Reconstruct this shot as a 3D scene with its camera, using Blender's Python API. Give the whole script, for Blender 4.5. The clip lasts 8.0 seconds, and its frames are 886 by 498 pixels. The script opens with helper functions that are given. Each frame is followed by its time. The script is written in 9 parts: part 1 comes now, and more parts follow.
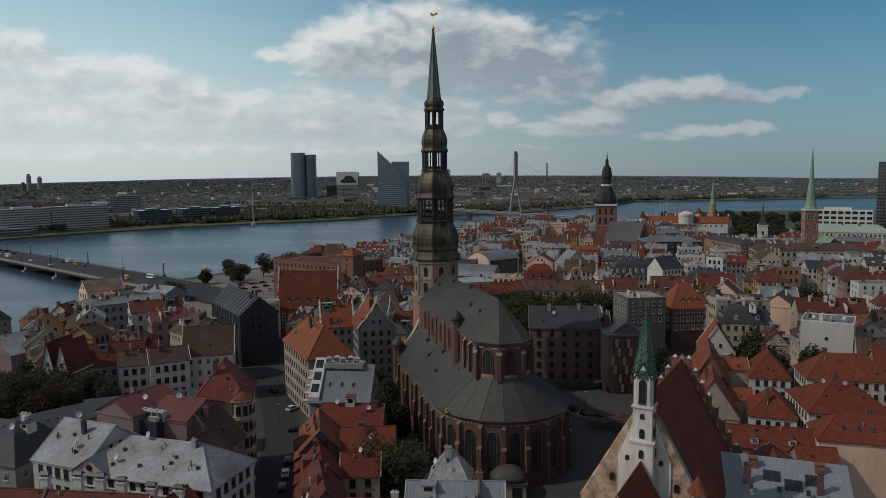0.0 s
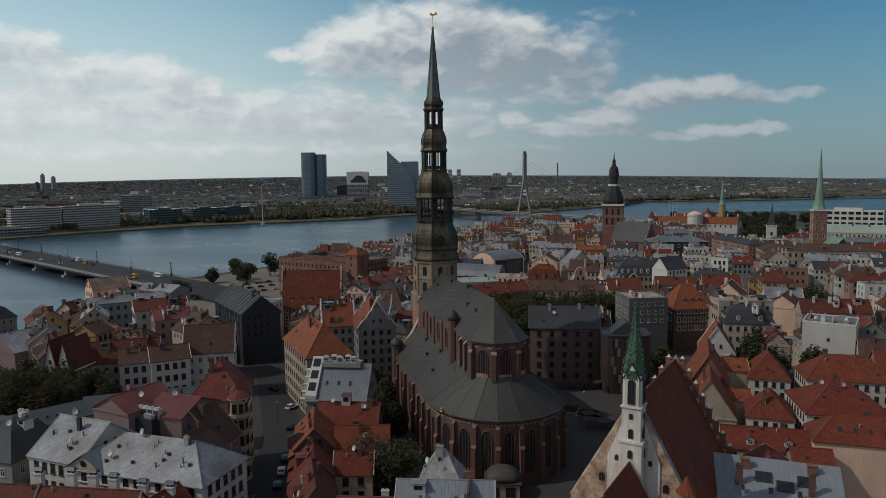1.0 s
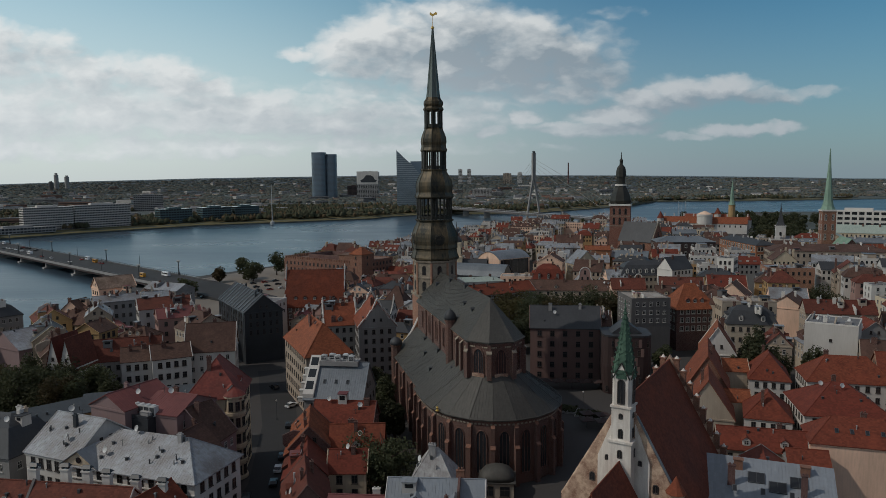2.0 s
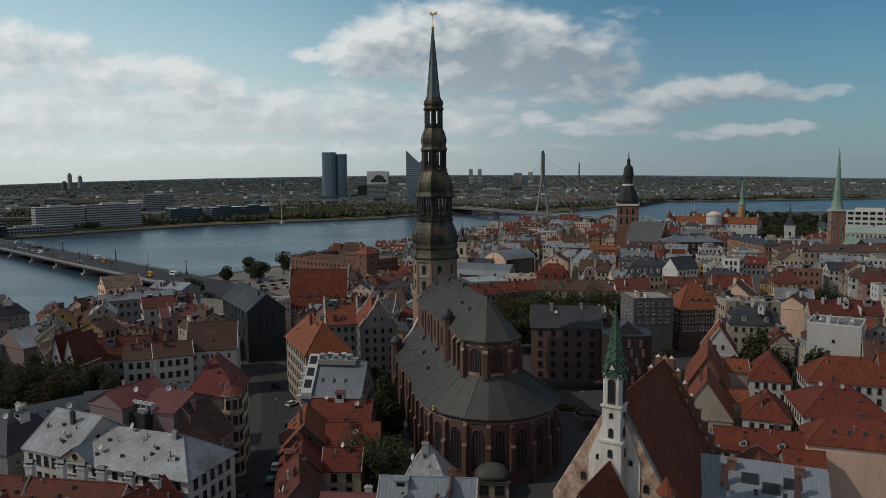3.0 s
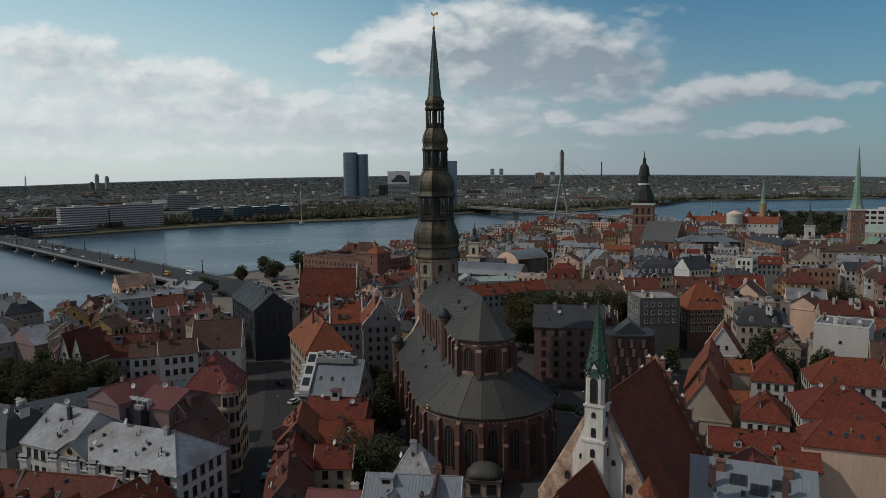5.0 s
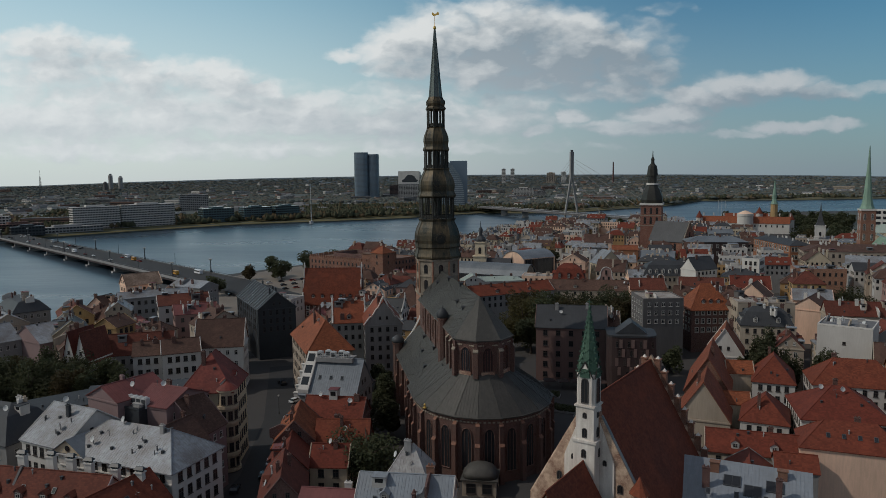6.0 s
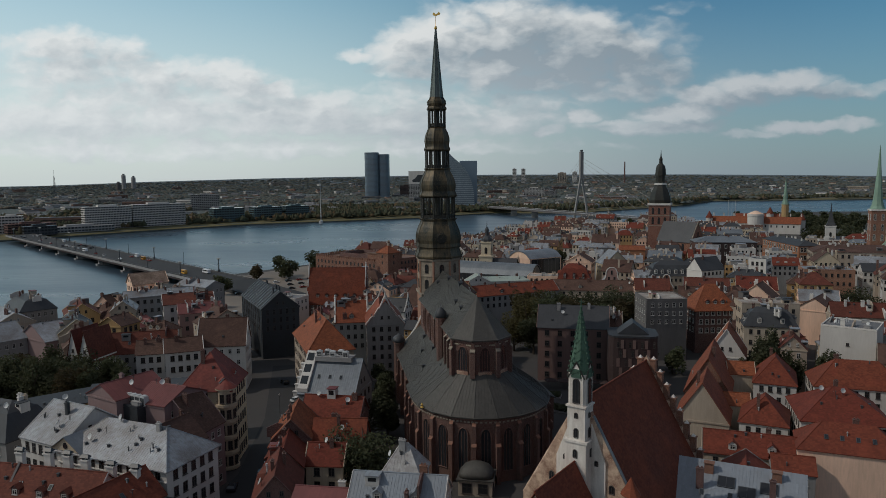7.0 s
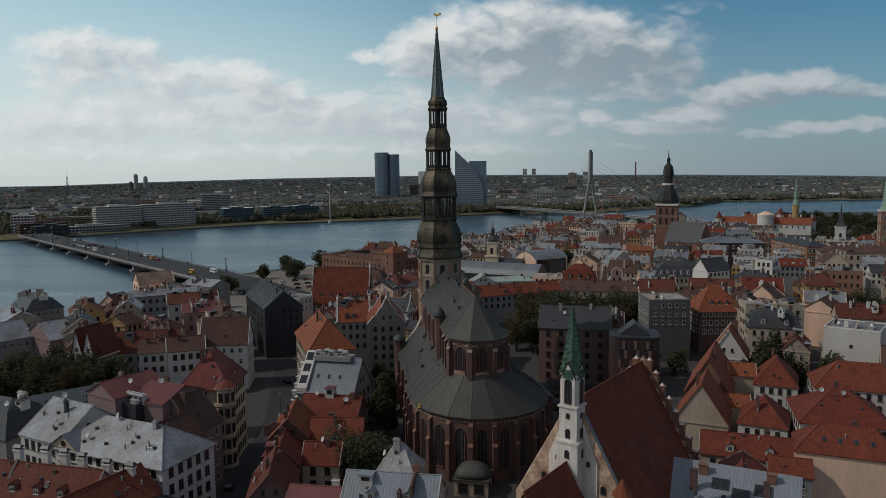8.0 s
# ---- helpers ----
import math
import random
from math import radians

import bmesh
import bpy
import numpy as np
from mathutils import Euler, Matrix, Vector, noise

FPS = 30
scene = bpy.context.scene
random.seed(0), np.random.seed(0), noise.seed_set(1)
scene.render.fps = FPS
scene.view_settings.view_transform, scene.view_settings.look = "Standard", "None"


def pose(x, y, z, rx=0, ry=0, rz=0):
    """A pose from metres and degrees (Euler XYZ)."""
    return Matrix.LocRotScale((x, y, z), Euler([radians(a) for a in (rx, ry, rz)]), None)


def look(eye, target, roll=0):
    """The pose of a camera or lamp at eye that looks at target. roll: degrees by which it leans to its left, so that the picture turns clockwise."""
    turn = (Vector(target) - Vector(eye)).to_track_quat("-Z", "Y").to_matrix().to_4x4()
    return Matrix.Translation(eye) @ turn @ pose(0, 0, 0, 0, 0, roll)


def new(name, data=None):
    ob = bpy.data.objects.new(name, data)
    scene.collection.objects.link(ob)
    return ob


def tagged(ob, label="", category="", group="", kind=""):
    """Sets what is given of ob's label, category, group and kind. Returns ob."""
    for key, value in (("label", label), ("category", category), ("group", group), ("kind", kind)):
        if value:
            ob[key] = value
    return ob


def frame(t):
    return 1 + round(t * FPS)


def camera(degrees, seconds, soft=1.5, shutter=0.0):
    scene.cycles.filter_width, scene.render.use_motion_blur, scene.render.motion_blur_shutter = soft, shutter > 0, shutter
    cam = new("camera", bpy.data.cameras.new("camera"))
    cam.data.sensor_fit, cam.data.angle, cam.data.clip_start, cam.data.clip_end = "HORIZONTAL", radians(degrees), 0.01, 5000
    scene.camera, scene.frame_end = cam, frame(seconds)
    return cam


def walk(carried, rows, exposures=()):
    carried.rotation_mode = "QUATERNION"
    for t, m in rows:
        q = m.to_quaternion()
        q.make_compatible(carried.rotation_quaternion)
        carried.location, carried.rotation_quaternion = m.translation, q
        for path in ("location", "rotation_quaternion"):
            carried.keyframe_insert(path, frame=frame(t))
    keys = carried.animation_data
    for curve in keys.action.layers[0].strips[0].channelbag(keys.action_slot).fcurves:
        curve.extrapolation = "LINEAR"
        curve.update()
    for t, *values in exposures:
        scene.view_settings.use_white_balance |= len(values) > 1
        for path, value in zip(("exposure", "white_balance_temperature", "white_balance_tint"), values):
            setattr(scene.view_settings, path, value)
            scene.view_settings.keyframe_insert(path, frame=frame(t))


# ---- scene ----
cam = camera(63.4, 8.0, soft=0.8)
METRES, EYE, TILT, LEAN, TURN = 27.7, 71.9, -5.8, 0.55, 0.0
ROWS = [
    (0.0, 0.0, 0.0, 0.0, -0.0, 0.0, -0.0),
    (0.5, 0.0681, -0.0062, -0.0013, 0.44, -0.0, -0.07),
    (1.0, 0.1342, -0.0114, -0.0031, 0.87, -0.01, -0.14),
    (1.5, 0.1997, -0.0163, -0.005, 1.31, -0.02, -0.21),
    (3.0, 0.3904, -0.0269, -0.0111, 2.62, -0.04, -0.34),
    (3.5, 0.4529, -0.0294, -0.0126, 3.08, -0.05, -0.36),
    (4.0, 0.5152, -0.0313, -0.0137, 3.52, -0.06, -0.36),
    (4.5, 0.577, -0.0325, -0.0148, 3.97, -0.06, -0.36),
    (6.0, 0.7637, -0.033, -0.0144, 5.36, -0.08, -0.46),
    (6.5, 0.8247, -0.0317, -0.0149, 5.8, -0.08, -0.51),
    (7.0, 0.8844, -0.0292, -0.0145, 6.26, -0.09, -0.55),
    (7.5, 0.9434, -0.0264, -0.0142, 6.71, -0.09, -0.61),
    (8.0, 0.9985, -0.0231, -0.0129, 7.11, -0.09, -0.66),
]
walk(cam, [(t, pose(0, 0, EYE, TILT, LEAN, TURN) @ pose(METRES * x, METRES * y, METRES * z, 90 + pitch, roll, yaw)) for t, x, y, z, yaw, pitch, roll in ROWS])

# ---- sky, sun ----
SUN_AZ, SUN_EL = radians(-104), radians(44)
world = bpy.data.worlds.new("sky")
scene.world = world
world.use_nodes = True
WT = world.node_tree
WT.nodes.clear()


def wn(kind, **inputs):
    n = WT.nodes.new(kind)
    return n


def wmath(op, a, b=None, clamp=False):
    n = WT.nodes.new("ShaderNodeMath")
    n.operation, n.use_clamp = op, clamp
    for i, v in enumerate((a, b)):
        if v is None:
            continue
        if isinstance(v, (int, float)):
            n.inputs[i].default_value = v
        else:
            WT.links.new(v, n.inputs[i])
    return n.outputs[0]


def build_sky():
    links = WT.links
    sky = wn("ShaderNodeTexSky")
    sky.sky_type, sky.sun_disc = "NISHITA", False
    sky.sun_elevation, sky.sun_rotation = SUN_EL, SUN_AZ
    sky.altitude, sky.air_density, sky.dust_density, sky.ozone_density = 70, 1.0, 1.2, 2.0
    tc = wn("ShaderNodeTexCoord")
    sep = wn("ShaderNodeSeparateXYZ")
    links.new(tc.outputs["Generated"], sep.inputs[0])
    x, y, z = sep.outputs
    ahead = wmath("MAXIMUM", wmath("ABSOLUTE", y), 0.08)
    u, v = wmath("DIVIDE", x, ahead), wmath("DIVIDE", z, ahead)

    def vec(a, b, c=0.0):
        n = wn("ShaderNodeCombineXYZ")
        for i, s in enumerate((a, b, c)):
            if isinstance(s, (int, float)):
                n.inputs[i].default_value = s
            else:
                links.new(s, n.inputs[i])
        return n.outputs[0]

    def cloud_noise(du, dv, scale, detail, rough):
        n = wn("ShaderNodeTexNoise")
        n.inputs["Scale"].default_value, n.inputs["Detail"].default_value, n.inputs["Roughness"].default_value = scale, detail, rough
        links.new(vec(wmath("ADD", u, du), wmath("MULTIPLY", wmath("ADD", v, dv), 2.0), 3.7), n.inputs["Vector"])
        return n.outputs["Fac"]

    # cumulus heaps: place and half size on the plane ahead (right, up), strength
    great_heap = (
        (-0.153, 0.176, 0.052, 0.035, 0.60), (-0.094, 0.186, 0.075, 0.044, 0.62), (-0.009, 0.192, 0.070, 0.050, 0.64), (0.067, 0.171, 0.078, 0.047, 0.62), (0.143, 0.151, 0.073, 0.038, 0.60), (0.188, 0.139, 0.041, 0.025, 0.58),
        (-0.033, 0.151, 0.103, 0.032, 0.58), (0.067, 0.130, 0.102, 0.023, 0.56), (0.151, 0.117, 0.051, 0.013, 0.50), (-0.134, 0.149, 0.076, 0.017, 0.56), (-0.189, 0.112, 0.247, 0.021, 0.40), (0.105, 0.111, 0.111, 0.013, 0.42),
        (-0.231, 0.168, 0.031, 0.009, 0.46),
    )
    right_heaps = (
        (0.323, 0.109, 0.068, 0.018, 0.58), (0.364, 0.116, 0.045, 0.016, 0.58), (0.257, 0.098, 0.055, 0.015, 0.54), (0.412, 0.102, 0.053, 0.012, 0.52), (0.470, 0.105, 0.044, 0.008, 0.46), (0.204, 0.079, 0.055, 0.013, 0.56),
        (0.083, 0.075, 0.022, 0.010, 0.56), (0.140, 0.068, 0.042, 0.008, 0.52), (0.033, 0.056, 0.026, 0.008, 0.50), (0.369, 0.059, 0.067, 0.009, 0.54), (0.428, 0.063, 0.036, 0.008, 0.50), (0.288, 0.051, 0.041, 0.007, 0.46),
        (0.174, 0.063, 0.101, 0.011, 0.50), (0.202, 0.217, 0.036, 0.011, 0.24),
    )
    left_bank = (
        (-0.664, 0.196, 0.076, 0.028, 0.58), (-0.578, 0.184, 0.050, 0.021, 0.56), (-0.641, 0.158, 0.131, 0.029, 0.54), (-0.514, 0.148, 0.089, 0.025, 0.56), (-0.425, 0.143, 0.064, 0.023, 0.56), (-0.578, 0.118, 0.170, 0.029, 0.54),
        (-0.373, 0.118, 0.078, 0.021, 0.54), (-0.293, 0.107, 0.073, 0.017, 0.54), (-0.206, 0.100, 0.077, 0.015, 0.52), (-0.111, 0.091, 0.095, 0.015, 0.50), (0.013, 0.101, 0.061, 0.020, 0.52), (-0.033, 0.086, 0.085, 0.014, 0.48),
    )
    low_layers = (
        (-0.571, 0.090, 0.259, 0.037, 0.60), (-0.350, 0.083, 0.214, 0.025, 0.58), (-0.143, 0.076, 0.209, 0.021, 0.56), (-0.532, 0.044, 0.298, 0.019, 0.52), (-0.239, 0.041, 0.241, 0.015, 0.48), (-0.010, 0.036, 0.188, 0.008, 0.38),
    )
    heaps = great_heap + right_heaps + left_bank + low_layers
    # grey undersides, laid out alike
    heap_bases = (
        (0.029, 0.155, 0.093, 0.033, 0.50), (0.094, 0.141, 0.083, 0.031, 0.58), (0.151, 0.125, 0.073, 0.020, 0.46), (0.204, 0.120, 0.037, 0.009, 0.40), (0.105, 0.174, 0.064, 0.020, 0.24), (-0.079, 0.136, 0.085, 0.008, 0.30),
        (0.339, 0.094, 0.117, 0.011, 0.40), (0.434, 0.092, 0.062, 0.005, 0.36), (0.384, 0.053, 0.090, 0.006, 0.36), (0.182, 0.064, 0.083, 0.006, 0.30), (0.075, 0.066, 0.028, 0.004, 0.25),
    )
    bank_bases = (
        (-0.608, 0.167, 0.070, 0.008, 0.20), (-0.561, 0.125, 0.110, 0.009, 0.24), (-0.648, 0.070, 0.142, 0.009, 0.26), (-0.447, 0.099, 0.119, 0.008, 0.24), (-0.334, 0.084, 0.108, 0.008, 0.28), (-0.174, 0.084, 0.086, 0.007, 0.28),
        (-0.433, 0.061, 0.148, 0.008, 0.22), (-0.127, 0.060, 0.143, 0.007, 0.20),
    )

    def swirl(axis, scale, size):
        n = wn("ShaderNodeTexNoise")
        n.inputs["Scale"].default_value, n.inputs["Detail"].default_value, n.inputs["Roughness"].default_value = scale, 4.0, 0.55
        links.new(vec(u, wmath("MULTIPLY", v, 1.6), 11.3 + axis * 7), n.inputs["Vector"])
        return wmath("MULTIPLY", wmath("SUBTRACT", n.outputs["Fac"], 0.5), size)

    uw = wmath("ADD", u, wmath("ADD", swirl(0, 7.0, 0.07), swirl(2, 24.0, 0.045)))
    vw = wmath("ADD", v, wmath("ADD", swirl(1, 9.0, 0.030), swirl(3, 30.0, 0.020)))

    def billow(du, dv, scale, size):
        n = wn("ShaderNodeTexVoronoi")
        n.feature = "SMOOTH_F1"
        n.inputs["Scale"].default_value, n.inputs["Smoothness"].default_value, n.inputs["Detail"].default_value = scale, 0.35, 1.0
        links.new(vec(wmath("ADD", uw, du), wmath("MULTIPLY", wmath("ADD", vw, dv), 1.7), 0.4), n.inputs["Vector"])
        return wmath("MULTIPLY", wmath("SUBTRACT", 0.45, n.outputs["Distance"]), size)

    def density(du, dv):
        total = wmath("MULTIPLY_ADD", cloud_noise(du, dv, 8.0, 8.0, 0.56), 0.60)
        total.node.inputs[2].default_value = -0.02
        total = wmath("ADD", total, wmath("ADD", billow(du, dv, 17.0, 0.22), billow(du, dv, 41.0, 0.13)))
        field = None
        for cu, cv, ru, rv, w in heaps:
            a = wmath("DIVIDE", wmath("SUBTRACT", wmath("ADD", uw, du), cu), ru)
            b = wmath("DIVIDE", wmath("SUBTRACT", wmath("ADD", vw, dv), cv), rv)
            r = wmath("ADD", wmath("MULTIPLY", a, a), wmath("MULTIPLY", b, b))
            h = wmath("DIVIDE", w * 1.1, wmath("ADD", 1.0, wmath("MULTIPLY", wmath("MULTIPLY", r, r), 0.5)))
            field = h if field is None else wmath("MAXIMUM", field, h)
        return wmath("ADD", total, field)

    here, sunward = density(0.0, 0.0), density(-0.024, 0.018)

    def ramp(value, lo, hi):
        n = wn("ShaderNodeMapRange")
        n.interpolation_type = "SMOOTHSTEP"
        links.new(value, n.inputs["Value"])
        n.inputs["From Min"].default_value, n.inputs["From Max"].default_value = lo, hi
        return n.outputs[0]

    high = wmath("MULTIPLY", ramp(z, 0.3, 0.62), 0.8)
    cover = ramp(here, 0.40, 0.86)
    light = wmath("ADD", wmath("MULTIPLY", wmath("SUBTRACT", here, sunward), 2.3), wmath("MULTIPLY_ADD", ramp(here, 0.5, 1.0), -0.28))
    light.node.inputs[1].links[0].from_node.inputs[2].default_value = 0.68
    shade = None
    for cu, cv, ru, rv, w in heap_bases + bank_bases:
        a, b = wmath("DIVIDE", wmath("SUBTRACT", uw, cu), ru), wmath("DIVIDE", wmath("SUBTRACT", vw, cv), rv)
        r = wmath("ADD", wmath("MULTIPLY", a, a), wmath("MULTIPLY", b, b))
        h = wmath("DIVIDE", w, wmath("ADD", 1.0, wmath("MULTIPLY", r, r)))
        shade = h if shade is None else wmath("MAXIMUM", shade, h)
    light = wmath("SUBTRACT", light, shade)
    light = wmath("ADD", light, wmath("MULTIPLY", wmath("SUBTRACT", cloud_noise(0.3, 0.1, 15.0, 7.0, 0.62), 0.5), 1.5))
    col = wn("ShaderNodeMix")
    col.data_type = "RGBA"
    links.new(light, col.inputs["Factor"])
    bright = wn("ShaderNodeMix")
    bright.data_type = "RGBA"
    links.new(ramp(x, 0.35, -0.3), bright.inputs["Factor"])
    bright.inputs[6].default_value, bright.inputs[7].default_value = (8.4, 8.9, 9.1, 1), (11.6, 11.8, 11.6, 1)
    links.new(bright.outputs[2], col.inputs[7])
    col.inputs[6].default_value, col.inputs[7].default_value = (3.0, 3.95, 4.7, 1), (10.2, 10.5, 10.5, 1)
    mix = wn("ShaderNodeMix")
    mix.data_type = "RGBA"
    links.new(cover, mix.inputs["Factor"])
    tone = wn("ShaderNodeMix")
    tone.data_type, tone.blend_type = "RGBA", "MULTIPLY"
    tone.inputs["Factor"].default_value = 1.0
    flank = wn("ShaderNodeMix")
    flank.data_type = "RGBA"
    links.new(ramp(x, 0.25, -0.4), flank.inputs["Factor"])
    flank.inputs[6].default_value, flank.inputs[7].default_value = (0.44, 0.92, 1.02, 1), (1.28, 1.86, 1.64, 1)
    links.new(flank.outputs[2], tone.inputs[7])
    links.new(sky.outputs[0], tone.inputs[6])
    links.new(tone.outputs[2], mix.inputs[6])
    links.new(col.outputs[2], mix.inputs[7])
    # veil of neutral cloud overhead and behind
    veil = wn("ShaderNodeMix")
    veil.data_type = "RGBA"
    links.new(wmath("MAXIMUM", high, wmath("MULTIPLY", ramp(y, 0.25, -0.25), 0.7)), veil.inputs["Factor"])
    links.new(mix.outputs[2], veil.inputs[6])
    veil.inputs[7].default_value = (2.9, 3.0, 3.5, 1)
    # pale haze low over the land
    low = wn("ShaderNodeMix")
    low.data_type = "RGBA"
    links.new(wmath("MULTIPLY", ramp(wmath("ADD", wmath("ABSOLUTE", z), wmath("MULTIPLY", x, 0.11)), 0.31, -0.02), 0.76), low.inputs["Factor"])
    links.new(veil.outputs[2], low.inputs[6])
    side = wn("ShaderNodeMix")
    side.data_type = "RGBA"
    links.new(ramp(x, 0.45, -0.55), side.inputs["Factor"])
    side.inputs[6].default_value, side.inputs[7].default_value = (4.0, 4.75, 5.5, 1), (9.6, 10.3, 10.6, 1)
    links.new(side.outputs[2], low.inputs[7])
    bg = wn("ShaderNodeBackground")
    bg.inputs["Strength"].default_value = 0.1
    links.new(low.outputs[2], bg.inputs["Color"])
    out = wn("ShaderNodeOutputWorld")
    links.new(bg.outputs[0], out.inputs[0])


build_sky()
sun_data = bpy.data.lights.new("sun", "SUN")
sun_data.energy, sun_data.angle, sun_data.color = 2.05, radians(0.6), (1.0, 0.92, 0.83)
sun = new("sun", sun_data)
sun_way = Vector((math.sin(SUN_AZ) * math.cos(SUN_EL), math.cos(SUN_AZ) * math.cos(SUN_EL), math.sin(SUN_EL)))
sun.matrix_world = look(tuple(sun_way * 900), (0, 0, 0))
scene.view_settings.exposure = -0.56
# ---- materials ----
def material(name, base, rough=0.8, dirt=0.25, metal=0.0, grain=1.2, stain=0.12, bump=0.15, vary=0.12, pattern=None, pitch=(0.3, 0.3), dark=None, streak=False, spec=0.4):
    """Procedural surface. pattern: 'tile' rows, 'seam' standing seams, 'brick' courses, on the UV in metres."""
    m = bpy.data.materials.new(name)
    m.use_nodes = True
    t = m.node_tree
    L = t.links.new
    b = t.nodes["Principled BSDF"]
    b.inputs["Roughness"].default_value, b.inputs["Metallic"].default_value = rough, metal
    b.inputs["Specular IOR Level"].default_value = spec
    tc = t.nodes.new("ShaderNodeTexCoord")
    src = tc.outputs["Object"]

    def noise_of(scale, detail=4, squash=None):
        n = t.nodes.new("ShaderNodeTexNoise")
        n.inputs["Scale"].default_value, n.inputs["Detail"].default_value = scale, detail
        if squash:
            mp = t.nodes.new("ShaderNodeMapping")
            mp.inputs["Scale"].default_value = squash
            L(src, mp.inputs[0])
            L(mp.outputs[0], n.inputs["Vector"])
        else:
            L(src, n.inputs["Vector"])
        return n.outputs["Fac"]

    def mathn(op, a, c):
        n = t.nodes.new("ShaderNodeMath")
        n.operation = op
        for i, v in enumerate((a, c)):
            if isinstance(v, (int, float)):
                n.inputs[i].default_value = v
            else:
                L(v, n.inputs[i])
        return n.outputs[0]

    def mixc(f, a, c, mode="MIX"):
        n = t.nodes.new("ShaderNodeMix")
        n.data_type, n.blend_type = "RGBA", mode
        for i, v in ((0, f), (6, a), (7, c)):
            if isinstance(v, (int, float)):
                n.inputs[i].default_value = v
            elif isinstance(v, tuple):
                n.inputs[i].default_value = (*v[:3], 1)
            else:
                L(v, n.inputs[i])
        return n.outputs[2]

    def span(v, lo, hi):
        n = t.nodes.new("ShaderNodeMapRange")
        L(v, n.inputs[0])
        n.inputs[1].default_value, n.inputs[2].default_value = lo, hi
        return n.outputs[0]

    dark = dark or tuple(c * 0.45 for c in base)
    large = noise_of(stain, 5, (1, 1, 0.35) if streak else None)
    small = noise_of(grain, 5, (2, 2, 0.25) if streak else None)
    c = mixc(mathn("MULTIPLY", span(large, 0.42, 0.72), dirt * 1.6), base, dark)
    c = mixc(mathn("MULTIPLY", span(small, 0.4, 0.75), dirt), c, dark)
    light = tuple(min(1, v * 1.25) for v in base)
    c = mixc(mathn("MULTIPLY", span(noise_of(grain * 4.3, 3), 0.5, 0.8), dirt * 0.8), c, light)
    info = t.nodes.new("ShaderNodeObjectInfo")
    hsv = t.nodes.new("ShaderNodeHueSaturation")
    L(mathn("ADD", mathn("MULTIPLY", info.outputs["Random"], 2 * vary), 1 - vary), hsv.inputs["Value"])
    L(mathn("ADD", mathn("MULTIPLY", info.outputs["Random"], 0.012 * vary / 0.12), 0.5 - 0.006 * vary / 0.12), hsv.inputs["Hue"])
    L(c, hsv.inputs["Color"])
    c = hsv.outputs[0]
    height = mathn("MULTIPLY", small, 0.3)
    if pattern:
        uv = t.nodes.new("ShaderNodeSeparateXYZ")
        L(tc.outputs["UV"], uv.inputs[0])

        def saw(v, p):
            return mathn("FRACT", mathn("DIVIDE", v, p), 0)

        fu, fv = saw(uv.outputs[0], pitch[0]), saw(uv.outputs[1], pitch[1])
        if pattern == "tile":
            wave = mathn("ABSOLUTE", mathn("SUBTRACT", fu, 0.5), 0)
            line = mathn("ADD", mathn("MULTIPLY", mathn("LESS_THAN", fv, 0.22), 0.7), mathn("MULTIPLY", wave, 0.5))
            c = mixc(mathn("MULTIPLY", line, 0.42), c, dark)
            height = mathn("ADD", height, mathn("MULTIPLY", mathn("SUBTRACT", 1.0, line), 0.6))
            wn_ = t.nodes.new("ShaderNodeTexWhiteNoise")
            wn_.noise_dimensions = "2D"
            cell = t.nodes.new("ShaderNodeCombineXYZ")
            L(mathn("FLOOR", mathn("DIVIDE", uv.outputs[0], pitch[0] * 2), 0), cell.inputs[0])
            L(mathn("FLOOR", mathn("DIVIDE", uv.outputs[1], pitch[1]), 0), cell.inputs[1])
            L(cell.outputs[0], wn_.inputs["Vector"])
            c = mixc(mathn("MULTIPLY", wn_.outputs[0], 0.65), c, tuple(v * 0.45 for v in base))
            patch = t.nodes.new("ShaderNodeTexNoise")
            patch.inputs["Scale"].default_value, patch.inputs["Detail"].default_value = 0.55, 6
            L(src, patch.inputs["Vector"])
            c = mixc(mathn("MULTIPLY", span(patch.outputs["Fac"], 0.5, 0.72), 0.5), c, tuple(v * 0.42 for v in base))
            fresh = t.nodes.new("ShaderNodeTexNoise")
            fresh.inputs["Scale"].default_value, fresh.inputs["Detail"].default_value = 0.23, 3
            L(src, fresh.inputs["Vector"])
            c = mixc(mathn("MULTIPLY", span(fresh.outputs["Fac"], 0.55, 0.72), 0.35), c, tuple(min(1, v * 1.35) for v in base))
        elif pattern == "seam":
            line = mathn("LESS_THAN", fu, 0.16)
            c = mixc(mathn("MULTIPLY", line, 0.14), c, dark)
            wn_ = t.nodes.new("ShaderNodeTexWhiteNoise")
            wn_.noise_dimensions = "2D"
            cell = t.nodes.new("ShaderNodeCombineXYZ")
            L(mathn("FLOOR", mathn("DIVIDE", uv.outputs[0], pitch[0]), 0), cell.inputs[0])
            L(mathn("FLOOR", mathn("DIVIDE", uv.outputs[1], pitch[1]), 0), cell.inputs[1])
            L(cell.outputs[0], wn_.inputs["Vector"])
            c = mixc(mathn("MULTIPLY", wn_.outputs[0], 0.3), c, tuple(v * 0.6 for v in base))
            height = mathn("ADD", height, line)
        elif pattern == "brick":
            br = t.nodes.new("ShaderNodeTexBrick")
            br.inputs["Scale"].default_value = 1.0
            br.inputs["Brick Width"].default_value, br.inputs["Row Height"].default_value = pitch
            br.inputs["Mortar Size"].default_value = 0.018
            L(tc.outputs["UV"], br.inputs["Vector"])
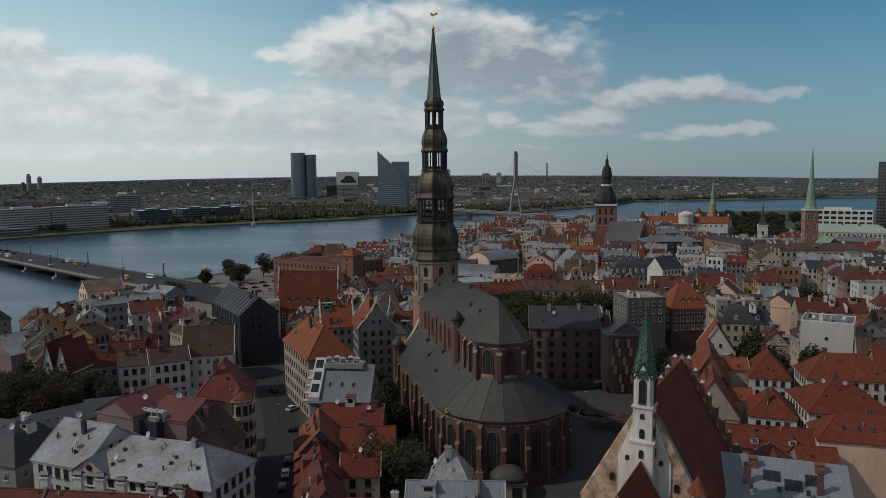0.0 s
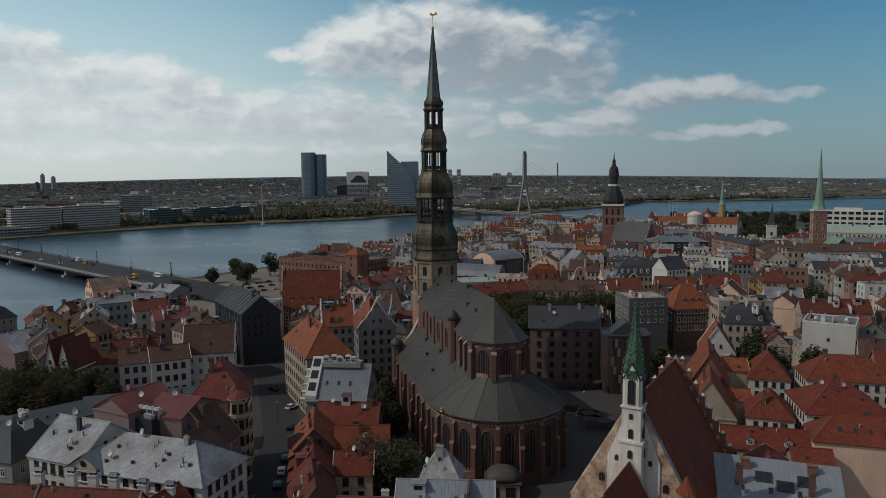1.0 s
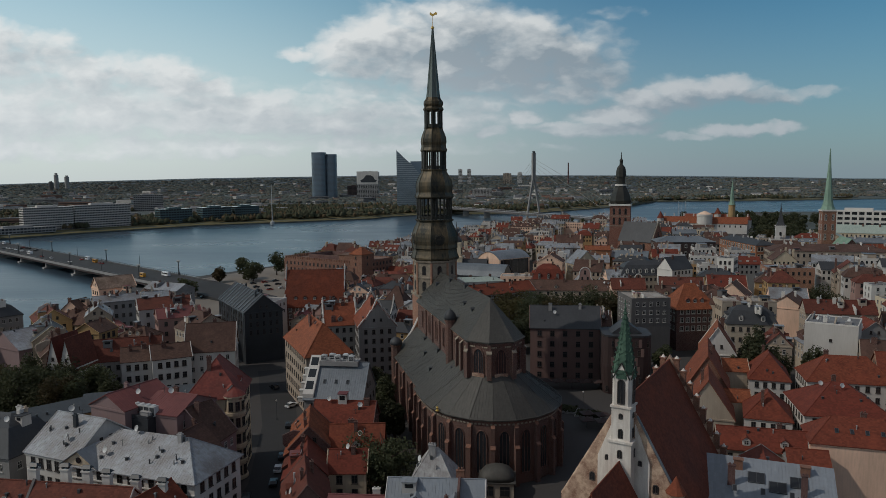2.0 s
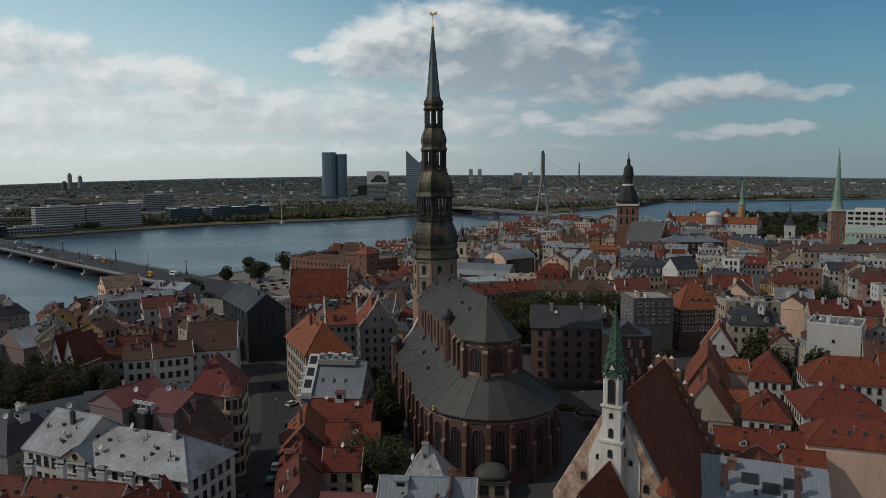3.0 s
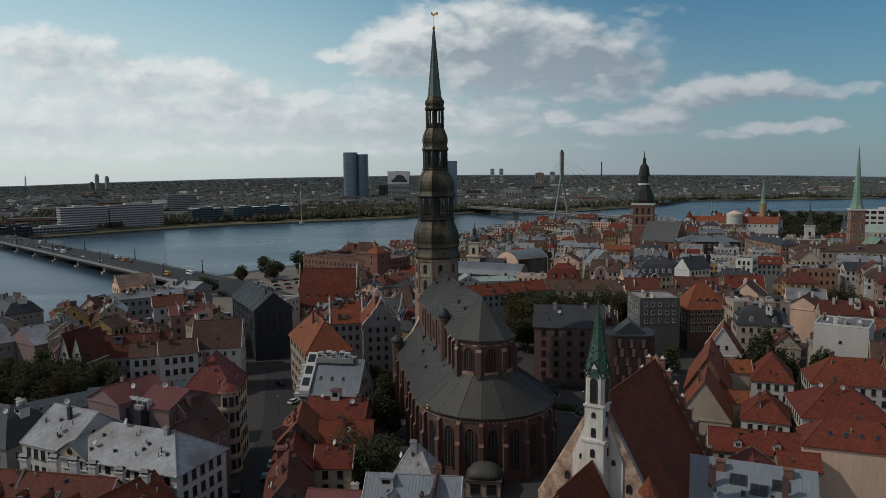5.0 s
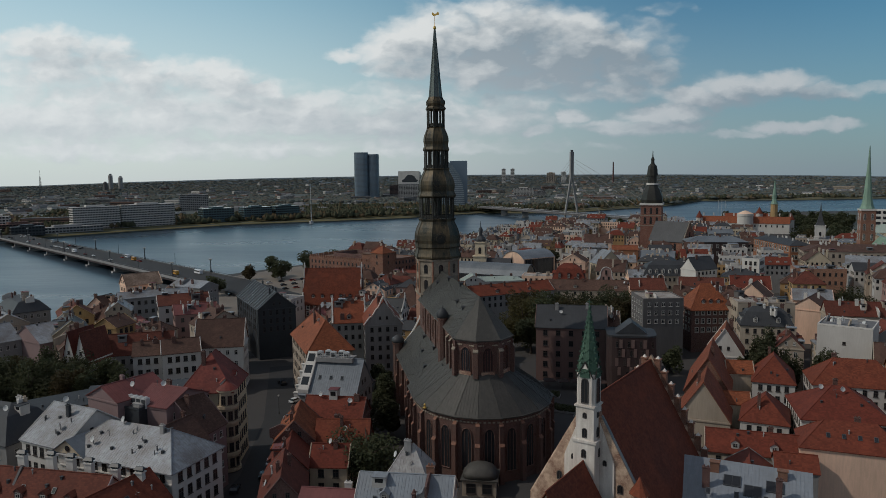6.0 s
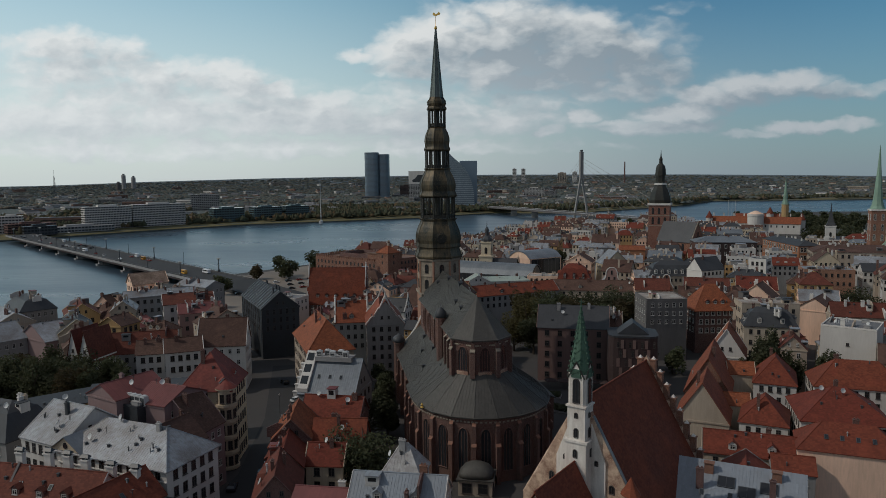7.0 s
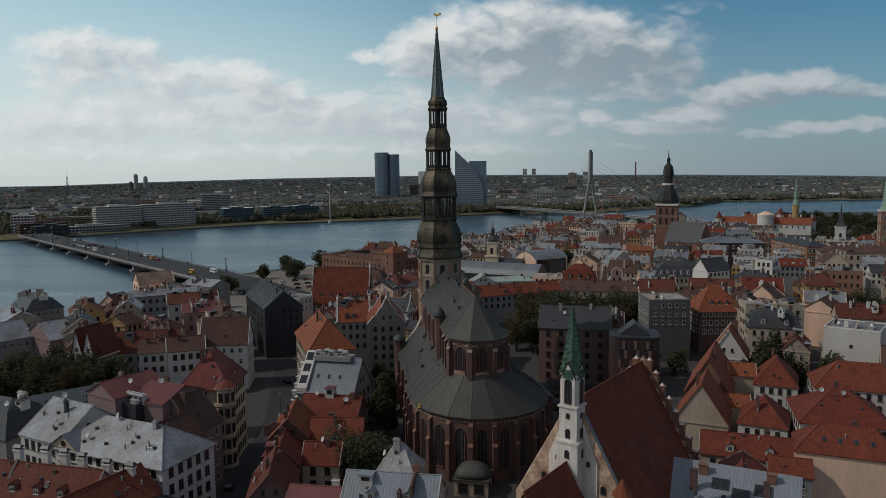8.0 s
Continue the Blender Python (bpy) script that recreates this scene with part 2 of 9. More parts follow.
            L(c, br.inputs["Color1"])
            L(mixc(0.55, c, dark), br.inputs["Color2"])
            L(mixc(0.22, c, (0.40, 0.36, 0.32)), br.inputs["Mortar"])
            c = br.outputs[0]
    L(c, b.inputs["Base Color"])
    if bump:
        bp = t.nodes.new("ShaderNodeBump")
        bp.inputs["Strength"].default_value, bp.inputs["Distance"].default_value = bump, 0.06
        L(height, bp.inputs["Height"])
        L(bp.outputs[0], b.inputs["Normal"])
    return m


M = {
    "tile_red": material("red_clay_tile", (0.200, 0.042, 0.021), 0.85, 0.15, pattern="tile", pitch=(0.24, 0.36), dark=(0.10, 0.035, 0.022), stain=0.1),
    "tile_orange": material("orange_clay_tile", (0.275, 0.076, 0.034), 0.85, 0.15, pattern="tile", pitch=(0.24, 0.36), dark=(0.16, 0.05, 0.025), stain=0.1),
    "tile_crimson": material("crimson_sheet_tile", (0.26, 0.050, 0.035), 0.7, 0.4, pattern="tile", pitch=(0.24, 0.36), dark=(0.09, 0.03, 0.025), stain=0.15),
    "tile_dark": material("dark_red_tile", (0.165, 0.045, 0.028), 0.88, 0.4, pattern="tile", pitch=(0.24, 0.36), dark=(0.08, 0.03, 0.02), stain=0.08, vary=0.06),
    "tile_brown": material("weathered_brown_tile", (0.135, 0.074, 0.055), 0.9, 0.45, pattern="tile", pitch=(0.24, 0.36), dark=(0.05, 0.025, 0.02), stain=0.1),
    "metal_silver": material("galvanised_roof", (0.33, 0.355, 0.385), 0.5, 0.75, 0.15, pattern="seam", pitch=(0.62, 2.1), dark=(0.17, 0.15, 0.14), stain=0.16),
    "metal_blue": material("blue_grey_roof", (0.20, 0.22, 0.24), 0.5, 0.4, 0.15, pattern="seam", pitch=(0.62, 3.0), dark=(0.08, 0.1, 0.12)),
    "metal_dark": material("dark_grey_roof", (0.058, 0.061, 0.065), 0.6, 0.35, 0.1, pattern="seam", pitch=(0.62, 2.5), dark=(0.03, 0.03, 0.035)),
    "metal_red": material("red_painted_roof", (0.195, 0.06, 0.057), 0.55, 0.35, 0.1, pattern="seam", pitch=(0.62, 3.0), dark=(0.09, 0.03, 0.03)),
    "lead": material("church_sheet_roof", (0.088, 0.082, 0.072), 0.65, 0.65, 0.05, pattern="seam", pitch=(0.7, 1.6), dark=(0.042, 0.04, 0.036), stain=0.06, vary=0.03),
    "white_sheet": material("white_painted_sheet_roof", (0.50, 0.49, 0.48), 0.5, 0.5, 0.1, pattern="seam", pitch=(0.5, 1.4), dark=(0.22, 0.19, 0.17), stain=0.3),
    "blue_sheet": material("pale_blue_grey_sheet_roof", (0.26, 0.29, 0.325), 0.5, 0.35, 0.1, pattern="seam", pitch=(0.5, 2.4), dark=(0.2, 0.2, 0.2), stain=0.1, vary=0.04),
    "felt": material("bitumen_felt_roof", (0.20, 0.20, 0.205), 0.9, 0.55, dark=(0.07, 0.07, 0.075), stain=0.12),
    "patina": material("green_copper", (0.085, 0.155, 0.105), 0.75, 0.8, 0.1, dark=(0.03, 0.07, 0.05), grain=1.6, stain=0.5, streak=True, vary=0.03),
    "verdigris": material("pale_green_copper", (0.25, 0.37, 0.28), 0.7, 0.4, 0.1, dark=(0.12, 0.19, 0.15), streak=True, vary=0.04),
    "mint": material("pale_green_roof", (0.34, 0.385, 0.335), 0.6, 0.3, pattern="seam", pitch=(0.7, 3), dark=(0.2, 0.28, 0.24)),
    "bronze": material("aged_copper_cladding", (0.125, 0.092, 0.050), 0.55, 0.95, 0.25, dark=(0.016, 0.020, 0.016), grain=0.8, stain=0.25, streak=True, vary=0.03),
    "bronze_dark": material("dark_copper_frame", (0.045, 0.042, 0.034), 0.5, 0.5, 0.3, dark=(0.015, 0.016, 0.015), vary=0.03),
    "spire": material("spire_sheet", (0.16, 0.19, 0.175), 0.5, 0.5, 0.3, dark=(0.05, 0.06, 0.06), streak=True, vary=0.03),
    "gold": material("gilding", (0.85, 0.52, 0.14), 0.3, 0.15, 0.9, vary=0.02),
    "brick": material("church_red_brick", (0.130, 0.052, 0.037), 0.9, 0.6, pattern="brick", pitch=(0.3, 0.1), dark=(0.06, 0.03, 0.025), stain=0.15, vary=0.06),
    "brick_red": material("tower_red_brick", (0.26, 0.105, 0.065), 0.9, 0.4, pattern="brick", pitch=(0.3, 0.1), dark=(0.12, 0.05, 0.035)),
    "brick_tan": material("tan_brick", (0.40, 0.20, 0.12), 0.9, 0.4, pattern="brick", pitch=(0.3, 0.1), dark=(0.18, 0.09, 0.06), vary=0.08),
    "brick_brown": material("riverside_brown_brick", (0.25, 0.105, 0.062), 0.9, 0.5, pattern="brick", pitch=(0.3, 0.1), dark=(0.10, 0.045, 0.03), vary=0.05),
    "tile_church": material("church_clay_tile", (0.205, 0.045, 0.019), 0.88, 0.5, pattern="tile", pitch=(0.24, 0.36), dark=(0.11, 0.035, 0.024), stain=0.08, vary=0.03),
    "slate_grey": material("dark_grey_render", (0.135, 0.125, 0.122), 0.9, 0.3, dark=(0.07, 0.065, 0.063), streak=True, vary=0.05),
    "worn_flat": material("worn_pale_flat_roof", (0.40, 0.375, 0.345), 0.9, 0.6, dark=(0.16, 0.12, 0.095), stain=0.14, vary=0.05),
    "brick_dark": material("dark_brick", (0.14, 0.06, 0.05), 0.9, 0.4, pattern="brick", pitch=(0.3, 0.1), dark=(0.05, 0.03, 0.03)),
    "stone": material("tower_limestone", (0.34, 0.285, 0.22), 0.9, 0.75, dark=(0.17, 0.14, 0.11), stain=0.2, vary=0.04),
    "white": material("white_render", (0.60, 0.57, 0.53), 0.9, 0.22, dark=(0.36, 0.33, 0.30), streak=True),
    "limewash": material("peeling_whitewash", (0.74, 0.69, 0.63), 0.9, 0.35, dark=(0.30, 0.22, 0.17), grain=0.9, stain=0.3, streak=True, vary=0.02),
    "oldplaster": material("worn_plaster_on_brick", (0.56, 0.41, 0.30), 0.95, 0.85, dark=(0.22, 0.12, 0.085), grain=1.3, stain=0.35, vary=0.03),
    "cream": material("cream_render", (0.60, 0.50, 0.36), 0.9, 0.28, dark=(0.28, 0.22, 0.16), streak=True),
    "ochre": material("ochre_render", (0.46, 0.30, 0.14), 0.9, 0.3, dark=(0.22, 0.15, 0.08), streak=True),
    "peach": material("peach_render", (0.84, 0.57, 0.42), 0.9, 0.25, dark=(0.33, 0.23, 0.17), streak=True, vary=0.04),
    "mauve": material("mauve_render", (0.25, 0.17, 0.165), 0.9, 0.22, dark=(0.17, 0.12, 0.12), streak=True, vary=0.04),
    "pink": material("dusky_pink_render", (0.36, 0.22, 0.19), 0.9, 0.25, dark=(0.2, 0.12, 0.11), streak=True),
    "dusk": material("brown_pink_render", (0.20, 0.125, 0.108), 0.9, 0.3, dark=(0.11, 0.07, 0.062), streak=True, vary=0.04),
    "grey": material("grey_render", (0.28, 0.27, 0.26), 0.9, 0.3, dark=(0.13, 0.125, 0.12), streak=True),
    "beige": material("beige_render", (0.45, 0.37, 0.29), 0.9, 0.3, dark=(0.22, 0.18, 0.14), streak=True),
    "orange_wall": material("orange_stucco", (0.33, 0.14, 0.078), 0.9, 0.25, dark=(0.2, 0.09, 0.05), streak=True),
    "darkwall": material("dark_brown_cladding", (0.052, 0.032, 0.030), 0.7, 0.3, dark=(0.03, 0.02, 0.02)),
    "black": material("black_panel", (0.046, 0.051, 0.057), 0.45, 0.4, dark=(0.024, 0.026, 0.03), vary=0.05),
    "concrete": material("grey_concrete", (0.34, 0.33, 0.32), 0.9, 0.3, dark=(0.18, 0.17, 0.165)),
    "frame_white": material("white_window_frame", (0.45, 0.43, 0.40), 0.6, 0.1, bump=0),
    "frame_dark": material("dark_window_frame", (0.06, 0.05, 0.045), 0.6, 0.1, bump=0),
    "glass": material("window_glass", (0.022, 0.024, 0.027), 0.08, 0.0, bump=0, vary=0.2, spec=0.6),
    "curtain": material("tower_glass", (0.17, 0.225, 0.275), 0.25, 0.2, 0.2, bump=0, vary=0.05, stain=0.02),
    "sail_glass": material("pale_blue_glass", (0.20, 0.25, 0.28), 0.2, 0.2, 0.2, bump=0, vary=0.04),
    "pale_glass": material("pale_floor_edge", (0.33, 0.36, 0.38), 0.4, 0.1, 0.1, bump=0, vary=0.04),
    "rust_seam": material("rusty_sheet_roof", (0.36, 0.255, 0.19), 0.7, 0.8, 0.05, pattern="seam", pitch=(0.9, 4.0), dark=(0.13, 0.08, 0.055), stain=0.15, vary=0.04),
    "rust_flat": material("rust_brown_flat_roof", (0.21, 0.125, 0.088), 0.9, 0.5, dark=(0.10, 0.06, 0.045), stain=0.08, vary=0.05),
    "tealglass": material("teal_glass", (0.10, 0.155, 0.17), 0.15, 0.2, 0.2, bump=0, vary=0.1),
    "quay": material("pale_paving", (0.21, 0.175, 0.145), 0.9, 0.4, dark=(0.12, 0.105, 0.09), stain=0.03),
    "asphalt": material("asphalt", (0.042, 0.041, 0.042), 0.9, 0.4, dark=(0.03, 0.03, 0.03), stain=0.05, grain=0.6),
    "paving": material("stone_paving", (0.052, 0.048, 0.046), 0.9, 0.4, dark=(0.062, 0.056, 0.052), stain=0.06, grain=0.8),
    "grass": material("dry_grass", (0.16, 0.135, 0.06), 0.95, 0.5, dark=(0.06, 0.065, 0.028), stain=0.02, grain=0.15),
    # Ground tinted to the far crowns' blue-grey, distance haze put into the colour.
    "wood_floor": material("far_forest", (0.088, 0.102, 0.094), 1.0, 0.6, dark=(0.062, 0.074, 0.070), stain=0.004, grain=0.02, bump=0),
    "leaf": material("green_leaf", (0.086, 0.092, 0.046), 0.85, 0.5, dark=(0.042, 0.050, 0.024), grain=0.7, stain=0.2, bump=0, vary=0.2),
    "leaf_autumn": material("autumn_leaf", (0.085, 0.066, 0.026), 0.85, 0.5, dark=(0.05, 0.045, 0.018), grain=0.7, stain=0.2, bump=0, vary=0.25),
    "bark": material("bark", (0.07, 0.055, 0.042), 0.95, 0.4, vary=0.1),
    "steel": material("painted_steel", (0.10, 0.105, 0.11), 0.5, 0.2, 0.5),
    "pale_steel": material("pale_steel", (0.55, 0.55, 0.54), 0.5, 0.15, 0.1),
    "car_white": material("car_paint_white", (0.7, 0.7, 0.7), 0.3, 0.05, bump=0),
    "car_dark": material("car_paint_dark", (0.03, 0.032, 0.036), 0.25, 0.05, bump=0, vary=0.3),
    "car_red": material("car_paint_red", (0.3, 0.04, 0.03), 0.3, 0.05, bump=0),
    "car_yellow": material("car_paint_amber", (0.6, 0.3, 0.05), 0.3, 0.05, bump=0),
    "rubber": material("rubber", (0.02, 0.02, 0.02), 0.8, 0.1, bump=0),
}


for key in ("leaf", "leaf_autumn"):
    # light that comes through the leaves
    tree_nodes = M[key].node_tree
    face, thru, blend = tree_nodes.nodes["Principled BSDF"], tree_nodes.nodes.new("ShaderNodeBsdfTranslucent"), tree_nodes.nodes.new("ShaderNodeMixShader")
    blend.inputs[0].default_value = 0.4
    tree_nodes.links.new(face.inputs["Base Color"].links[0].from_socket, thru.inputs["Color"])
    tree_nodes.links.new(face.outputs[0], blend.inputs[1])
    tree_nodes.links.new(thru.outputs[0], blend.inputs[2])
    tree_nodes.links.new(blend.outputs[0], tree_nodes.nodes["Material Output"].inputs[0])


def water_material():
    m = bpy.data.materials.new("river_water")
    m.use_nodes = True
    t = m.node_tree
    b = t.nodes["Principled BSDF"]
    b.inputs["Base Color"].default_value = (0.036, 0.060, 0.084, 1)
    b.inputs["Roughness"].default_value = 0.16
    tc, n1, n2 = (t.nodes.new(k) for k in ("ShaderNodeTexCoord", "ShaderNodeTexNoise", "ShaderNodeTexNoise"))
    mp = t.nodes.new("ShaderNodeMapping")
    mp.inputs["Rotation"].default_value, mp.inputs["Scale"].default_value = (0, 0, 0.6), (0.05, 0.16, 1)
    t.links.new(tc.outputs["Object"], mp.inputs[0])
    for n, s, d in ((n1, 1.0, 6), (n2, 0.12, 3)):
        n.inputs["Scale"].default_value, n.inputs["Detail"].default_value = s, d
        t.links.new(mp.outputs[0], n.inputs["Vector"])
    bp = t.nodes.new("ShaderNodeBump")
    bp.inputs["Strength"].default_value, bp.inputs["Distance"].default_value = 0.26, 1.0
    t.links.new(n1.outputs["Fac"], bp.inputs["Height"])
    t.links.new(bp.outputs[0], b.inputs["Normal"])
    r = t.nodes.new("ShaderNodeMapRange")
    t.links.new(n2.outputs["Fac"], r.inputs[0])
    r.inputs[1].default_value, r.inputs[2].default_value, r.inputs[3].default_value, r.inputs[4].default_value = 0.3, 0.7, 0.26, 0.34
    t.links.new(r.outputs[0], b.inputs["Roughness"])
    return m


M["water"] = water_material()
# Distance haze put into the blue base colour and a faint glow.
M["haze_wood"] = material("painted_haze_distance", (0.075, 0.088, 0.095), 1.0, 0.5, dark=(0.05, 0.062, 0.070), stain=0.003, grain=0.012, bump=0, vary=0.0)
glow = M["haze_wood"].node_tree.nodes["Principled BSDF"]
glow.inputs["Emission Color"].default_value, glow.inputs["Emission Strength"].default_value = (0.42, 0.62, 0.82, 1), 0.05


# ---- mesh helpers ----
class Geo:
    """Collects the faces of one mesh, with a material slot per face."""

    def __init__(self):
        self.v, self.f, self.m = [], [], []

    def face(self, pts, mi=0):
        n = len(self.v)
        self.v += [tuple(p) for p in pts]
        self.f.append(tuple(range(n, n + len(pts))))
        self.m.append(mi)
        return self

    def box(self, x0, x1, y0, y1, z0, z1, mi=0):
        n = len(self.v)
        self.v += [(x0, y0, z0), (x1, y0, z0), (x1, y1, z0), (x0, y1, z0), (x0, y0, z1), (x1, y0, z1), (x1, y1, z1), (x0, y1, z1)]
        for q in ((0, 3, 2, 1), (4, 5, 6, 7), (0, 1, 5, 4), (1, 2, 6, 5), (2, 3, 7, 6), (3, 0, 4, 7)):
            self.f.append(tuple(n + i for i in q))
            self.m.append(mi)
        return self

    def prism(self, ring, z0, z1, mi=0, cap=True):
        """Upright walls over a ring of (x, y), counter-clockwise."""
        n, k = len(self.v), len(ring)
        self.v += [(x, y, z0) for x, y in ring] + [(x, y, z1) for x, y in ring]
        for i in range(k):
            j = (i + 1) % k
            self.f.append((n + i, n + j, n + k + j, n + k + i))
            self.m.append(mi)
        if cap:
            self.f += [tuple(n + k + i for i in range(k)), tuple(n + k - 1 - i for i in range(k))]
            self.m += [mi, mi]
        return self

    def loft(self, rings, mi=0, closed=True, cap=True):
        """Skin over rings of equal count of (x, y, z)."""
        n, k = len(self.v), len(rings[0])
        for r in rings:
            self.v += [tuple(p) for p in r]
        for a in range(len(rings) - 1):
            for i in range(k if closed else k - 1):
                j = (i + 1) % k
                self.f.append((n + a * k + i, n + a * k + j, n + (a + 1) * k + j, n + (a + 1) * k + i))
                self.m.append(mi)
        if cap and closed:
            e = n + (len(rings) - 1) * k
            self.f += [tuple(n + k - 1 - i for i in range(k)), tuple(e + i for i in range(k))]
            self.m += [mi, mi]
        return self

    def lathe(self, cx, cy, profile, k=8, mi=0, turn=0.0, cap=True):
        """profile: rows of (radius, z), from below."""
        return self.loft([[(cx + r * math.cos(turn + 2 * math.pi * i / k), cy + r * math.sin(turn + 2 * math.pi * i / k), z) for i in range(k)] for r, z in profile], mi, True, cap)

    def rod(self, a, b, r, k=5, mi=0, r2=None, hub=False):
        """A round bar; with hub its ends are fans that meet at a and b."""
        a, b = Vector(a), Vector(b)
        q = (b - a).to_track_quat("Z", "Y")
        ring = lambda c, rr: [tuple(c + q @ Vector((rr * math.cos(2 * math.pi * i / k), rr * math.sin(2 * math.pi * i / k), 0))) for i in range(k)]
        ends = [ring(a, r), ring(b, r2 if r2 is not None else r)]
        if hub:
            for c, e in ((a, ends[0]), (b, ends[1])):
                for i in range(k):
                    self.face([c, e[i], e[(i + 1) % k]], mi)
        return self.loft(ends, mi, cap=not hub)

    def ring_course(self, x0, x1, y0, y1, t, z0, z1, mi=0):
        """A square-section course that runs round a rectangle."""
        rings = []
        for o, z in ((0, z0), (t, z0), (t, z1), (0, z1), (0, z0)):
            rings.append([(x0 + o, y0 + o, z), (x1 - o, y0 + o, z), (x1 - o, y1 - o, z), (x0 + o, y1 - o, z)])
        return self.loft(rings, mi, cap=False)

    def weld(self):
        """Joins corners that lie on one another."""
        seen, idx, out = {}, [], []
        for p in self.v:
            key = (round(p[0] * 500), round(p[1] * 500), round(p[2] * 500))
            if key not in seen:
                seen[key] = len(out)
                out.append(p)
            idx.append(seen[key])
        faces, mats = [], []
        for f, mi in zip(self.f, self.m):
            q = []
            for i in f:
                if not q or idx[i] != q[-1]:
                    q.append(idx[i])
            if len(q) > 1 and q[0] == q[-1]:
                q.pop()
            if len(q) > 2 and len(set(q)) == len(q):
                faces.append(tuple(q))
                mats.append(mi)
        self.v, self.f, self.m = out, faces, mats
        return self

    def slab(self, pts, thick, mi=0):
        """A plane polygon with thickness downwards."""
        k, n = len(pts), len(self.v)
        self.v += [tuple(p) for p in pts] + [(p[0], p[1], p[2] - thick) for p in pts]
        self.f += [tuple(n + i for i in range(k)), tuple(n + 2 * k - 1 - i for i in range(k))]
        self.m += [mi, mi]
        for i in range(k):
            j = (i + 1) % k
            self.f.append((n + j, n + i, n + k + i, n + k + j))
            self.m.append(mi)
        return self

    def mesh(self, name, mats, uv=True, smooth=False):
        if len(self.v) < 6000:
            self.weld()
        me = bpy.data.meshes.new(name)
        me.from_pydata(self.v, [], self.f)
        for mt in mats if isinstance(mats, (list, tuple)) else [mats]:
            me.materials.append(mt)
        me.polygons.foreach_set("material_index", self.m)
        if smooth:
            me.polygons.foreach_set("use_smooth", [True] * len(self.f))
        if uv:
            co = []
            for p in me.polygons:
                nrm = p.normal
                ux, uy = (-nrm.y, nrm.x) if abs(nrm.z) < 0.999 else (1.0, 0.0)
                s = math.hypot(ux, uy) or 1.0
                ux, uy = ux / s, uy / s
                vx, vy, vz = -nrm.z * uy, nrm.z * ux, nrm.x * uy - nrm.y * ux
                for i in p.vertices:
                    c = me.vertices[i].co
                    co += (c.x * ux + c.y * uy, c.x * vx + c.y * vy + c.z * vz)
            me.uv_layers.new(name="UVMap").data.foreach_set("uv", co)
        return me


def part(name, geo, mats, parent=None, label="", at=None, rz=0.0, uv=True, smooth=False):
    """Links a mesh as one object, under a thing or a part."""
    ob = new(name, geo.mesh(name, mats, uv, smooth) if isinstance(geo, Geo) else geo)
    if parent:
        ob.parent = parent
    if at is not None:
        ob.matrix_basis = pose(*at, 0, 0, rz)
    return tagged(ob, label) if label else ob


def thing(name, label, category, at=(0, 0, 0), rz=0.0, group="", kind=""):
    ob = new(name)
    ob.empty_display_size = 0.5
    ob.matrix_basis = pose(*at, 0, 0, rz)
    return tagged(ob, label, category, group, kind)


VIEW_FROM = (14.0, 0.0)
FOOTPRINTS = []
WINDOWS = {}


